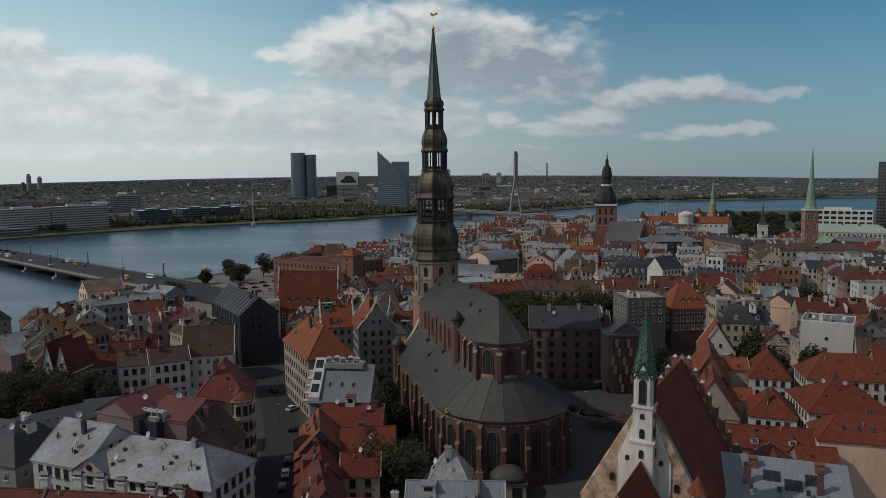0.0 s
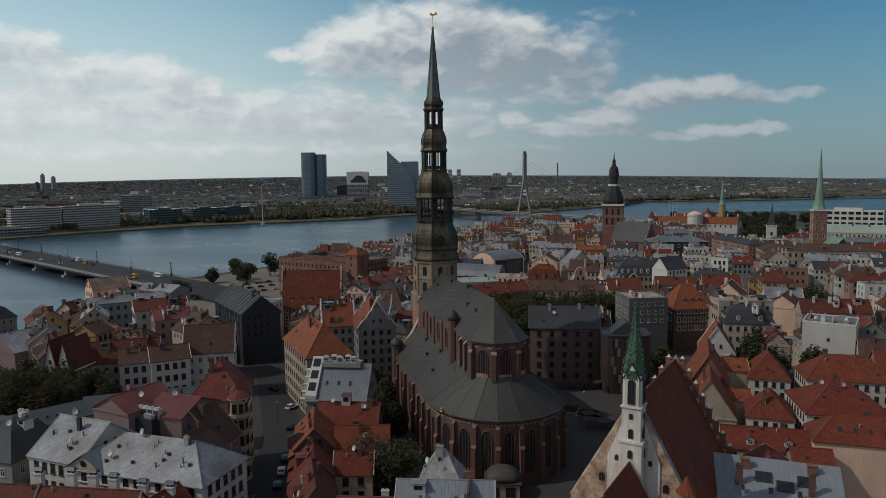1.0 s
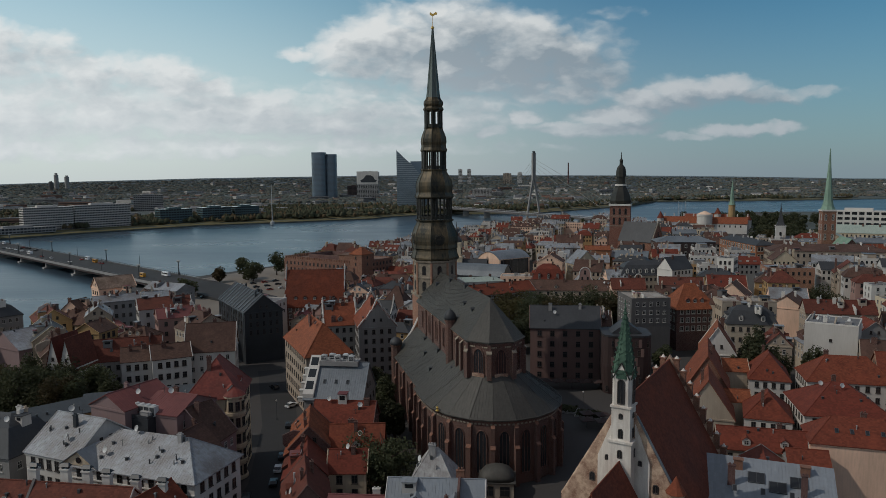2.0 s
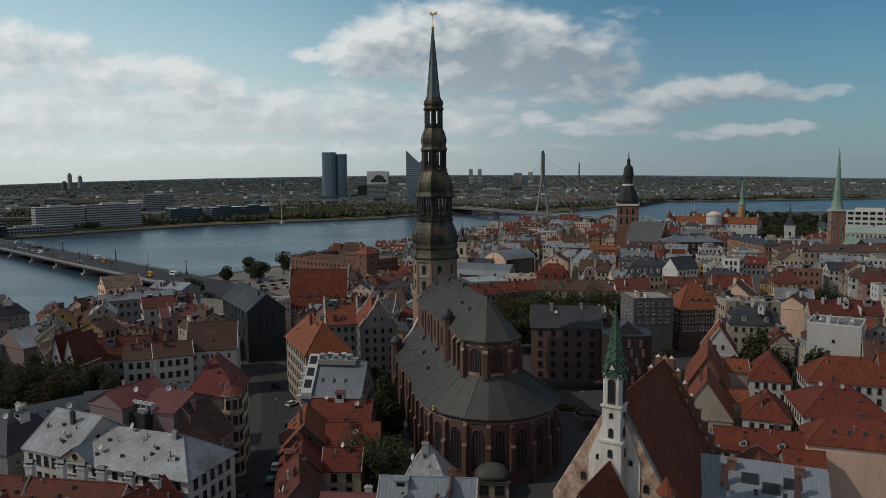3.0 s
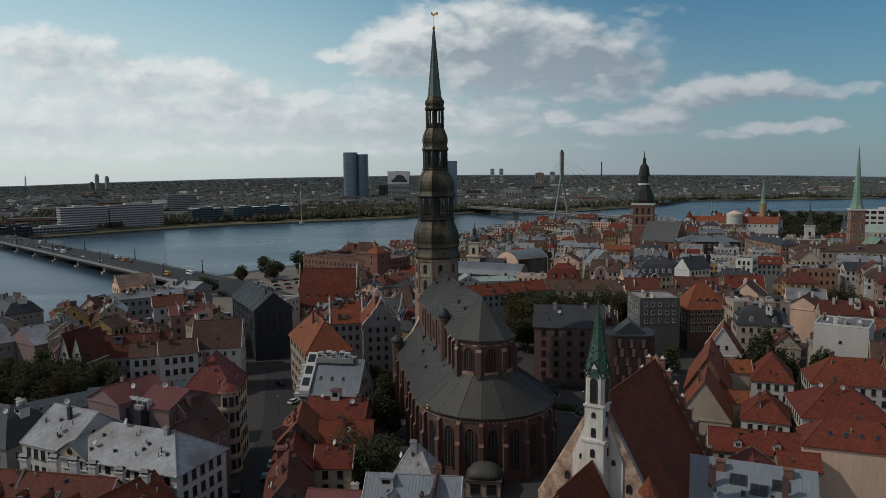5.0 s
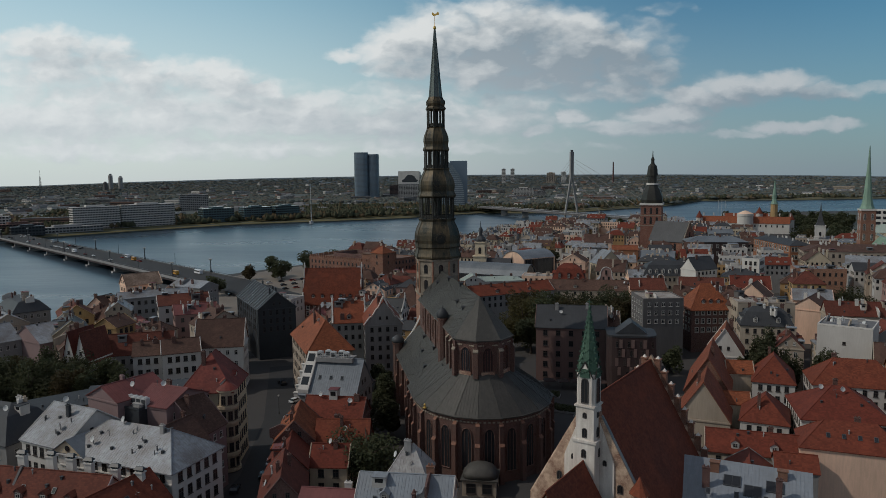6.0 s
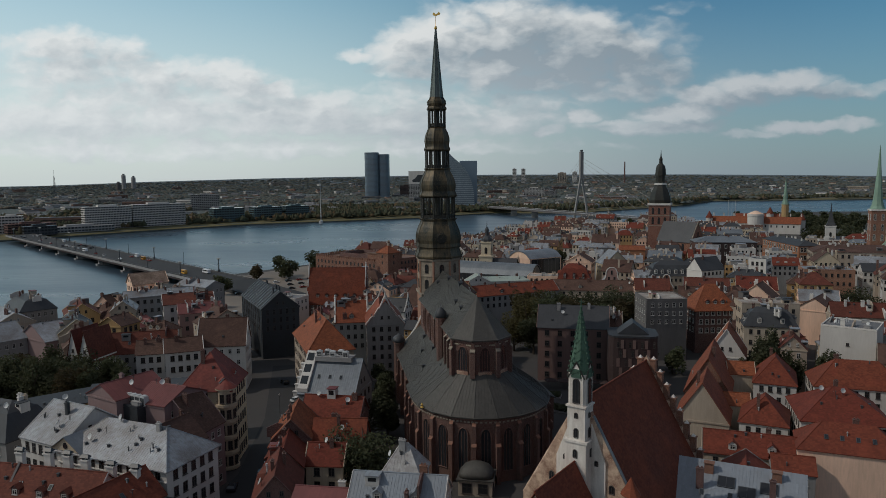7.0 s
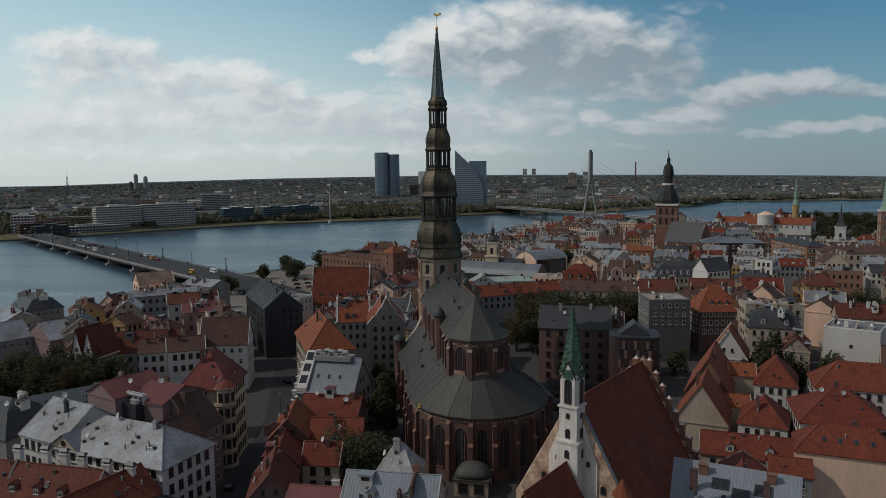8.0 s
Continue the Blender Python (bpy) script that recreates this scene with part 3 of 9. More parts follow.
def window_mesh(w, h, style):
    """A casement: frame, muntins, sill and glass set behind them. Faces -y, origin at its sill's middle on the wall."""
    key = (round(w, 1), round(h, 1), style)
    if key in WINDOWS:
        return WINDOWS[key]
    g, f = Geo(), 0.11
    if style.startswith("arch"):
        k = 7
        arc = [(-w / 2 * math.cos(math.pi * i / k), h - w / 2 + w / 2 * math.sin(math.pi * i / k) * (1.5 if style == "archp" else 1)) for i in range(k + 1)]
        bars = (-w / 6, w / 6) if w > 1.2 else (0,)
        ring = [(-w / 2, 0)] + [(x, 0) for x in bars] + [(w / 2, 0)] + arc[::-1]
        g.face([(x, -0.05, z) for x, z in ring], 1)
        for (x, z), (x2, z2) in zip(ring, ring[1:] + ring[:1]):
            g.rod((x, -0.05, z), (x2, -0.05, z2), 0.09, 4, hub=True)
        for x in bars:
            g.rod((x, -0.05, 0), (x, -0.05, h - 0.3), 0.06, 4, hub=True)
    else:
        g.face([(-w / 2 + f, -0.02, f), (w / 2 - f, -0.02, f), (w / 2 - f, -0.02, h - f), (-w / 2 + f, -0.02, h - f)], 1)
        o = 0.16 if style == "surround" else 0.0
        for x0, x1, z0, z1 in ((-w / 2 - o, -w / 2 + f, -o, h + o), (w / 2 - f, w / 2 + o, -o, h + o), (-w / 2 + f, -0.04, -o, f), (-0.04, 0.04, -o, f), (0.04, w / 2 - f, -o, f), (-w / 2 + f, w / 2 - f, h - f, h + o), (-0.04, 0.04, f, h * 0.62), (-0.04, 0.04, h * 0.62, h * 0.62 + 0.07), (-0.04, 0.04, h * 0.62 + 0.07, h - f), (-w / 2 + f, -0.04, h * 0.62, h * 0.62 + 0.07), (0.04, w / 2 - f, h * 0.62, h * 0.62 + 0.07)):
            g.box(x0, x1, -0.08, -0.02, z0, z1)
        # sill, open at its back
        a, b, e = w / 2 + o, w / 2 + o + 0.12, -o - 0.12
        g.face([(-a, -0.08, -o), (-b, -0.2, -o), (b, -0.2, -o), (a, -0.08, -o)]).face([(-b, -0.2, e), (b, -0.2, e), (b, -0.2, -o), (-b, -0.2, -o)])
        g.face([(-b, 0.02, e), (b, 0.02, e), (b, -0.2, e), (-b, -0.2, e)])
        for s in (-1, 1):
            g.face([(s * b, -0.2, e), (s * b, 0.02, e), (s * b, 0.02, -o), (s * b, -0.2, -o)]).face([(s * a, -0.08, -o), (s * b, 0.02, -o), (s * b, -0.2, -o)])
    WINDOWS[key] = g.mesh("window", [M["frame_dark"] if style in ("dark", "archdark") else M["frame_white"], M["glass"]], uv=False)
    return WINDOWS[key]


def put_window(parent, x, y, z, rz, w, h, style="plain", name="window"):
    ob = new(name, window_mesh(w, h, style))
    ob.parent = parent
    ob.matrix_basis = pose(x, y, z, 0, 0, rz)
    return ob


def facade(parent, a, b, z0, z1, storeys, cols, w=1.1, h=1.6, style="plain", margin=1.2, top=0):
    """Rows of windows on the wall that runs from a to b (x, y), seen from its right-hand side."""
    ax, ay = a
    length = math.hypot(b[0] - ax, b[1] - ay)
    ux, uy = (b[0] - ax) / length, (b[1] - ay) / length
    rz = math.degrees(math.atan2(uy, ux))
    step = (z1 - z0) / storeys
    for s in range(storeys):
        if top and s < storeys - top:
            continue
        for c in range(cols):
            d = margin + (length - 2 * margin) * (c + 0.5) / cols
            put_window(parent, ax + ux * d, ay + uy * d, z0 + step * s + step * 0.3, rz, w, min(h, step * 0.62), style)


def roof_planes(kind, w, d, z, rise, ov):
    x, y = w / 2 + ov, d / 2 + ov
    drop = ov * rise / max(d / 2, 0.1)
    e = z - drop
    if kind == "gable":
        return [[(-x, -y, e), (x, -y, e), (x, 0, z + rise), (-x, 0, z + rise)], [(x, y, e), (-x, y, e), (-x, 0, z + rise), (x, 0, z + rise)]]
    if kind == "gable_y":
        drop = ov * rise / max(w / 2, 0.1)
        e = z - drop
        return [[(x, -y, e), (x, y, e), (0, y, z + rise), (0, -y, z + rise)], [(-x, y, e), (-x, -y, e), (0, -y, z + rise), (0, y, z + rise)]]
    if kind == "hip":
        if w >= d:
            r = max(w / 2 - d / 2 * 0.9, 0.05)
            p, q = (-r, 0, z + rise), (r, 0, z + rise)
            return [[(-x, -y, e), (x, -y, e), q, p], [(x, y, e), (-x, y, e), p, q], [(x, -y, e), (x, y, e), q], [(-x, y, e), (-x, -y, e), p]]
        r = max(d / 2 - w / 2 * 0.9, 0.05)
        p, q = (0, -r, z + rise), (0, r, z + rise)
        return [[(-x, -y, e), (x, -y, e), p], [(x, y, e), (-x, y, e), q], [(x, -y, e), (x, y, e), q, p], [(-x, y, e), (-x, -y, e), p, q]]
    if kind == "mansard":
        i, h1 = 0.22 * min(w, d), rise * 0.72
        X, Y = w / 2 - i, d / 2 - i
        lo = [(-x, -y, e), (x, -y, e), (x, y, e), (-x, y, e)]
        hi = [(-X, -Y, z + h1), (X, -Y, z + h1), (X, Y, z + h1), (-X, Y, z + h1)]
        out = [[lo[k], lo[(k + 1) % 4], hi[(k + 1) % 4], hi[k]] for k in range(4)]
        r = max(X - Y * 0.9, 0.05) if X > Y else 0.05
        p, q = (-r, 0, z + rise), (r, 0, z + rise)
        return out + [[hi[0], hi[1], q, p], [hi[2], hi[3], p, q], [hi[1], hi[2], q], [hi[3], hi[0], p]]
    if kind == "shed":
        return [[(-x, -y, z - 0.2), (x, -y, z - 0.2), (x, y, z + rise), (-x, y, z + rise)]]
    return [[(-w / 2 + 0.3, -d / 2 + 0.3, z + 0.05), (w / 2 - 0.3, -d / 2 + 0.3, z + 0.05), (w / 2 - 0.3, d / 2 - 0.3, z + 0.05), (-w / 2 + 0.3, d / 2 - 0.3, z + 0.05)]]


def chimney(parent, x, y, z, h, sx=0.9, sy=0.6, mat="brick"):
    g = Geo().box(-sx / 2, sx / 2, -sy / 2, sy / 2, -1.2, h).box(-sx / 2 - 0.1, sx / 2 + 0.1, -sy / 2 - 0.1, sy / 2 + 0.1, h, h + 0.18)
    for k in (-0.25, 0.25):
        g.box(k * sx - 0.13, k * sx + 0.13, -0.13, 0.13, h + 0.18, h + 0.5)
    return part("chimney", g, M[mat], parent, at=(x, y, z))


def dormer(parent, x, y, z, rz, w=1.7, h=1.5, depth=2.4, roof="tile_red", wall="white"):
    g = Geo().box(-w / 2, w / 2, 0, depth, 0, h)
    g.face([(-w / 2, 0, h), (w / 2, 0, h), (0, 0, h + w * 0.36)])
    for s in (-1, 1):
        g.slab([(s * (w / 2 + 0.15), -0.2, h - 0.1), (s * (w / 2 + 0.15), depth, h - 0.1), (0, depth, h + w * 0.4), (0, -0.2, h + w * 0.4)][:: s], 0.1, 1)
    ob = part("dormer", g, [M[wall], M[roof]], parent, at=(x, y, z), rz=rz)
    put_window(ob, 0, -0.01, h * 0.2, 0, w * 0.6, h * 0.68)
    return ob


def seams(parent, planes, pitch=0.62):
    """Raised standing seams, up the slope of each roof plane."""
    g = Geo()
    for p in planes:
        a, b = Vector(p[0]), Vector(p[1])
        along = (b - a)
        n = (b - a).cross(Vector(p[2]) - b)
        if n.length < 1e-6:
            continue
        n.normalize()
        if n.z < 0:
            n = -n
        u = Vector((-n.y, n.x, 0))
        if u.length < 0.02:
            continue
        u.normalize()
        s = n.cross(u)
        flat = [((Vector(q) - a).dot(u), (Vector(q) - a).dot(s)) for q in p]
        lo, hi = min(f[0] for f in flat), max(f[0] for f in flat)
        k = lo + pitch * 0.5
        while k < hi:
            cuts = []
            for (x0, y0), (x1, y1) in zip(flat, flat[1:] + flat[:1]):
                if (x0 - k) * (x1 - k) < 0:
                    cuts.append(y0 + (y1 - y0) * (k - x0) / (x1 - x0))
            if len(cuts) >= 2 and max(cuts) - min(cuts) > 0.5:
                c0, c1 = a + u * k + s * min(cuts), a + u * k + s * max(cuts)
                d, e = u * 0.025, n * 0.045
                g.face([c0 - d, c1 - d, c1 - d + e, c0 - d + e]).face([c0 + d + e, c1 + d + e, c1 + d, c0 + d]).face([c0 - d + e, c1 - d + e, c1 + d + e, c0 + d + e])
            k += pitch
    return g


def house(label, x, y, rz, w, d, eave, rise, roof="gable", wall="cream", cover="tile_red", storeys=0, cols=(0, 0), win=(1.1, 1.6), style="plain", chimneys=1, dormers=0, skylights=0, ov=0.35, name="house", base=0.0, ribs=False, category="house", every_side=False, group="", blank="", chim_mat="brick", dmat=None, top=0, coping="", dishes=0, vents=0, rib_mat="", clutter=0):
    """A town house: walls with gables, roof slabs, cornice, windows, chimneys, dormers. Its front is its -y side."""
    random.seed(int(abs(x) * 131 + abs(y) * 17 + w * 7))
    vents += 1 if y < 300 and not ribs and roof != "flat" and w > 6 else 0
    t = thing(name, label, category, (x, y, base), rz, group)
    FOOTPRINTS.append((x, y, 0.5 * math.hypot(w, d), rz, w, d))
    X, Y = w / 2, d / 2
    g = Geo().prism([(-X, -Y), (X, -Y), (X, Y), (-X, Y)], 0, eave)
    if roof == "gable":
        for s in (-1, 1):
            g.face([(s * X, -Y, eave), (s * X, Y, eave), (s * X, 0, eave + rise)][:: s])
    elif roof == "gable_y":
        for s in (-1, 1):
            g.face([(-X, s * Y, eave), (X, s * Y, eave), (0, s * Y, eave + rise)][:: -s])
    elif roof == "shed":
        g.face([(X, -Y, eave), (X, Y, eave), (X, Y, eave + rise)]).face([(-X, Y, eave), (-X, -Y, eave), (-X, Y, eave + rise)])
        g.face([(X, Y, eave), (-X, Y, eave), (-X, Y, eave + rise), (X, Y, eave + rise)])
    part("wall", g, M[wall], t)
    planes = roof_planes(roof, w, d, eave, rise, ov)
    g = Geo()
    for p in planes:
        g.slab([(px, py, pz + 0.22) for px, py, pz in p], 0.2)
    if roof == "flat":
        for x0, x1, y0, y1 in ((-X, X, -Y, -Y + 0.3), (-X, X, Y - 0.3, Y), (-X, -X + 0.3, -Y + 0.3, Y - 0.3), (X - 0.3, X, -Y + 0.3, Y - 0.3)):
            g.box(x0, x1, y0, y1, eave + 0.07, eave + 0.6, 1)
    elif roof in ("gable", "gable_y", "hip"):
        # ridge cap
        if roof == "gable":
            g.rod((-X - ov, 0, eave + rise + 0.22), (X + ov, 0, eave + rise + 0.22), 0.14, 6, hub=True)
        elif roof == "gable_y":
            g.rod((0, -Y - ov, eave + rise + 0.22), (0, Y + ov, eave + rise + 0.22), 0.14, 6, hub=True)
        else:
            for p in planes[2:]:
                tops = [q for q in p if q[2] > eave + rise - 0.1]
                lows = [q for q in p if q[2] < eave + rise - 0.1]
                for q in lows:
                    o = min(tops, key=lambda k: (k[0] - q[0]) ** 2 + (k[1] - q[1]) ** 2)
                    g.rod((q[0], q[1], q[2] + 0.22), (o[0], o[1], o[2] + 0.22), 0.12, 5, hub=True)
    trim = random.random()
    if roof in ("gable", "gable_y") and trim < 0.5:
        for e in (-1, 1):
            for f in (-1, 1):
                if roof == "gable":
                    g.rod((e * (X + ov), f * (Y + ov), eave - ov * rise / Y + 0.25), (e * (X + ov), 0, eave + rise + 0.25), 0.13, 4, 1)
                else:
                    g.rod((f * (X + ov), e * (Y + ov), eave - ov * rise / X + 0.25), (0, e * (Y + ov), eave + rise + 0.25), 0.13, 4, 1)
    part("roof", g, [M[cover], M[wall]], t)
    if ribs:
        tagged(part("roof_seams", seams(t, [[(a, b, c + 0.22) for a, b, c in p] for p in planes]), M[rib_mat or cover], t), kind="stuff")
    # cornice
    if roof != "flat":
        g = Geo().ring_course(-X - 0.2, X + 0.2, -Y - 0.2, Y + 0.2, 0.25, eave - 0.55, eave - 0.12)
        part("cornice", g, M[wall], t)
    storeys = storeys or max(1, round(eave / 3.4))
    if y > 255 and not top and storeys > 3:
        top = 3 if y < 340 else 2
    # windows on the sides that look over the town's square side
    corners = [(-X, -Y), (X, -Y), (X, Y), (-X, Y)]
    r = radians(rz)
    for k in range(4):
        if "fbrl"[(0, 2, 1, 3)[k]] in blank:
            continue
        a, b = corners[k], corners[(k + 1) % 4]
        mx, my = (a[0] + b[0]) / 2, (a[1] + b[1]) / 2
        wx, wy = x + mx * math.cos(r) - my * math.sin(r), y + mx * math.sin(r) + my * math.cos(r)
        nx, ny = (b[1] - a[1]), -(b[0] - a[0])
        nwx, nwy = nx * math.cos(r) - ny * math.sin(r), nx * math.sin(r) + ny * math.cos(r)
        if not every_side and nwx * (VIEW_FROM[0] - wx) + nwy * (VIEW_FROM[1] - wy) < 0:
            continue
        length = w if k % 2 == 0 else d
        n = cols[k % 2] or max(1, int(length / 2.7))
        facade(t, a, b, 0.3, eave - 0.3, storeys, n, win[0], win[1], style, margin=min(1.0, length * 0.1), top=top)
        gabled = roof == "gable" and k % 2 == 1 or roof == "gable_y" and k % 2 == 0
        if gabled and rise > 3:
            rzk = math.degrees(math.atan2(b[1] - a[1], b[0] - a[0]))
            for off in ((-1.2, 1.2) if length > 7 else (0,)):
                ux, uy = (b[0] - a[0]) / length, (b[1] - a[1]) / length
                put_window(t, mx + ux * off, my + uy * off, eave + rise * 0.22, rzk, 0.8, 1.1, style)

    def roof_at(px, py):
        if roof == "gable":
            return eave + rise * (1 - abs(py) / Y)
        if roof == "gable_y":
            return eave + rise * (1 - abs(px) / X)
        if roof == "hip":
            return eave + rise * max(0, min((1 - abs(py) / Y), (X - abs(px)) / (min(X, Y) * 0.9)))if w >= d else eave + rise * max(0, min((1 - abs(px) / X), (Y - abs(py)) / (min(X, Y) * 0.9)))
        if roof == "mansard":
            return eave + rise * 0.8
        if roof == "shed":
            return eave + rise * (py + Y) / d
        return eave
    for i in range(chimneys):
        if roof in ("gable", "mansard", "hip") and w >= d or roof in ("flat", "shed"):
            px, py = random.uniform(-0.75, 0.75) * X, random.choice((-1, 1)) * random.uniform(0.1, 0.3) * Y
        else:
            px, py = random.choice((-1, 1)) * random.uniform(0.1, 0.3) * X, random.uniform(-0.75, 0.75) * Y
        top = eave + rise if roof != "flat" else eave
        rz0 = roof_at(px, py)
        chimney(t, px, py, rz0, max(0.9, top - rz0 + 0.9), random.uniform(0.7, 1.4), 0.6, chim_mat)
    dm = dmat or wall
    for i in range(dormers):
        f = (i + 0.5) / dormers
        if roof == "mansard":
            inset = 0.22 * min(w, d)
            dormer(t, (f - 0.5) * (w - inset * 1.2), -Y + 0.35, eave + rise * 0.1, 0, 1.5, rise * 0.36, inset, cover, dm)
            if i < dormers * d / w:
                fd = (i + 0.5) / max(1, math.ceil(dormers * d / w))
                for e in (-1, 1):
                    dormer(t, e * (X - 0.35), (fd - 0.5) * (d - inset * 1.2), eave + rise * 0.1, 90 * e, 1.5, rise * 0.36, inset, cover, dm)
        elif roof in ("gable", "hip", "mansard") and (w >= d or roof == "gable"):
            span = 0.8 if roof == "gable" else 0.55
            dormer(t, (f - 0.5) * w * span, -Y * 0.82, eave + rise * (0.16 if roof != "mansard" else 0.1), 0, depth=Y * 0.5, roof=cover, wall=dm)
        else:
            for s in (-1, 1):
                dormer(t, s * X * 0.82, (f - 0.5) * d * 0.6, eave + rise * 0.16, 90 * s, depth=X * 0.5, roof=cover, wall=dm)
    for i in range(skylights):
        f = (i + 0.5) / skylights - 0.5
        slope = math.degrees(math.atan2(rise, Y))
        gg = Geo().box(-0.4, 0.4, -0.6, 0.6, 0, 0.12).box(-0.3, 0.3, -0.5, 0.5, 0.12, 0.13, 1)
        ob = part("skylight", gg, [M["steel"], M["glass"]], t)
        ob.matrix_basis = pose(f * w * 0.6, -Y * 0.55, eave + rise * 0.45 + 0.24, slope, 0, 0)
    if coping and roof in ("gable", "gable_y"):
        run, half = (Y, X) if roof == "gable" else (X, Y)
        for s in (-1, 1):
            g = Geo()
            pts = [(-run - 0.35, eave - 0.3), (-run * 0.72, eave + rise * 0.30), (-run * 0.62, eave + rise * 0.30), (-run * 0.36, eave + rise * 0.66), (-run * 0.28, eave + rise * 0.66), (-run * 0.08, eave + rise + 0.5), (0, eave + rise + 1.0)]
            pts = pts + [(-q, z) for q, z in pts[-2::-1]]
            for (q0, z0), (q1, z1) in zip(pts, pts[1:]):
                a = (s * half, q0, z0 + 0.35) if roof == "gable" else (q0, s * half, z0 + 0.35)
                b = (s * half, q1, z1 + 0.35) if roof == "gable" else (q1, s * half, z1 + 0.35)
                g.rod(a, b, 0.3, 5)
            c = (s * half, 0) if roof == "gable" else (0, s * half)
            g.lathe(c[0], c[1], [(0.35, eave + rise + 0.8), (0.45, eave + rise + 1.6), (0.15, eave + rise + 2.0), (0.3, eave + rise + 2.4), (0.05, eave + rise + 3.0)], 6)
            part("gable_coping", g, M[coping], t, "pale stepped gable coping")
    for i in range(dishes):
        px, py = random.uniform(-0.7, 0.7) * X, random.uniform(-0.7, 0.1) * Y
        z = roof_at(px, py)
        g = Geo().rod((0, 0, -0.3), (0, 0, 1.5), 0.05, 5)
        ob = part("antenna_mast", g, M["steel"], t, at=(px, py, z))
        if i % 2 == 0:
            dish = part("satellite_dish", Geo().lathe(0, 0, [(0.05, 0), (0.35, 0.06), (0.62, 0.2), (0.6, 0.24), (0.3, 0.1)], 12), M["pale_steel"], ob)
            dish.matrix_basis = pose(0, -0.1, 1.3, 70, 0, random.uniform(-60, 40))
        else:
            part("aerial", Geo().rod((-0.5, 0, 1.4), (0.5, 0, 1.4), 0.03, 4).rod((-0.4, -0.3, 1.2), (-0.4, 0.3, 1.2), 0.03, 4).rod((0, -0.4, 1.5), (0, 0.4, 1.5), 0.03, 4), M["steel"], ob)
    for i in range(vents):
        px, py = random.uniform(-0.8, 0.8) * X, -random.uniform(0.1, 0.85) * Y
        z = roof_at(px, py) + 0.2
        k = random.random()
        g = Geo().box(-0.22, 0.22, -0.2, 0.2, -0.2, 0.45).box(-0.3, 0.3, -0.28, 0.28, 0.45, 0.52) if k < 0.6 else Geo().lathe(0, 0, [(0.12, -0.2), (0.12, 0.7), (0.22, 0.75), (0.05, 0.95)], 8)
        part("roof_vent", g, M["steel"] if k < 0.8 else M["concrete"], t, at=(px, py, z))
    for i in range(clutter):
        px, py = random.uniform(-0.85, 0.85) * X, random.uniform(-0.85, 0.35) * Y
        z, k = roof_at(px, py) + 0.1, random.random()
        if k < 0.3:
            a, h = random.uniform(0.7, 1.8), random.uniform(1.0, 2.0)
            g = Geo().box(-a, a, -0.9, 1.4, -1.2, h).box(-a - 0.15, a + 0.15, -1.1, 1.5, h, h + 0.14, 1).box(-a * 0.6, a * 0.6, -0.94, -0.9, h * 0.25, h * 0.8, 2)
            part("attic_dormer", g, [M[random.choice((wall, "white", "slate_grey", "beige"))], M[random.choice(("metal_dark", "metal_silver", "metal_red"))], M["glass"]], t, at=(px, py, z))
        elif k < 0.55:
            a, b = random.uniform(1.5, 3.2), random.uniform(0.9, 1.7)
            part("party_wall", Geo().loft([[(q, -a, -1.2), (q, a, -1.2), (q, a, b), (q, 0, b + 0.5), (q, -a, b - 0.5)] for q in (-0.2, 0.2)]).box(-0.28, 0.28, a - 0.6, a, b, b + 0.7), M[random.choice(("white", "beige", "grey", "brick_dark"))], t, at=(px, py, z))
        elif k < 0.78:
            a = random.uniform(0.35, 0.8)
            part("chimney", Geo().box(-a, a, -0.3, 0.3, -1.5, 1.9).box(-a - 0.08, a + 0.08, -0.38, 0.38, 1.9, 2.05).box(-a * 0.6, -a * 0.2, -0.14, 0.14, 2.05, 2.5).box(a * 0.2, a * 0.6, -0.14, 0.14, 2.05, 2.5), M[random.choice(("white", "brick_brown", "beige", "brick_dark"))], t, at=(px, py, z), rz=random.choice((0, 90)))
        else:
            part("roof_pipe", Geo().rod((0, 0, -0.5), (0, 0, 1.6), 0.14, 6).rod((0, 0, 1.5), (0, 0, 1.9), 0.24, 6).rod((0.5, 0.2, -0.5), (0.5, 0.2, 0.9), 0.1, 5), M["pale_steel"], t, at=(px, py, z))
    if roof == "flat":
        for i in range(random.randint(2, 4)):
            px, py, s = random.uniform(-0.7, 0.7) * X, random.uniform(-0.7, 0.7) * Y, random.uniform(0.4, 1.1)
            part("roof_vent", Geo().box(-s, s, -s * 0.7, s * 0.7, 0, s * 1.1).box(-s - 0.1, s + 0.1, -s * 0.7 - 0.1, s * 0.7 + 0.1, s * 1.1, s * 1.1 + 0.12), M["concrete"], t, at=(px, py, eave + 0.05))
    return t


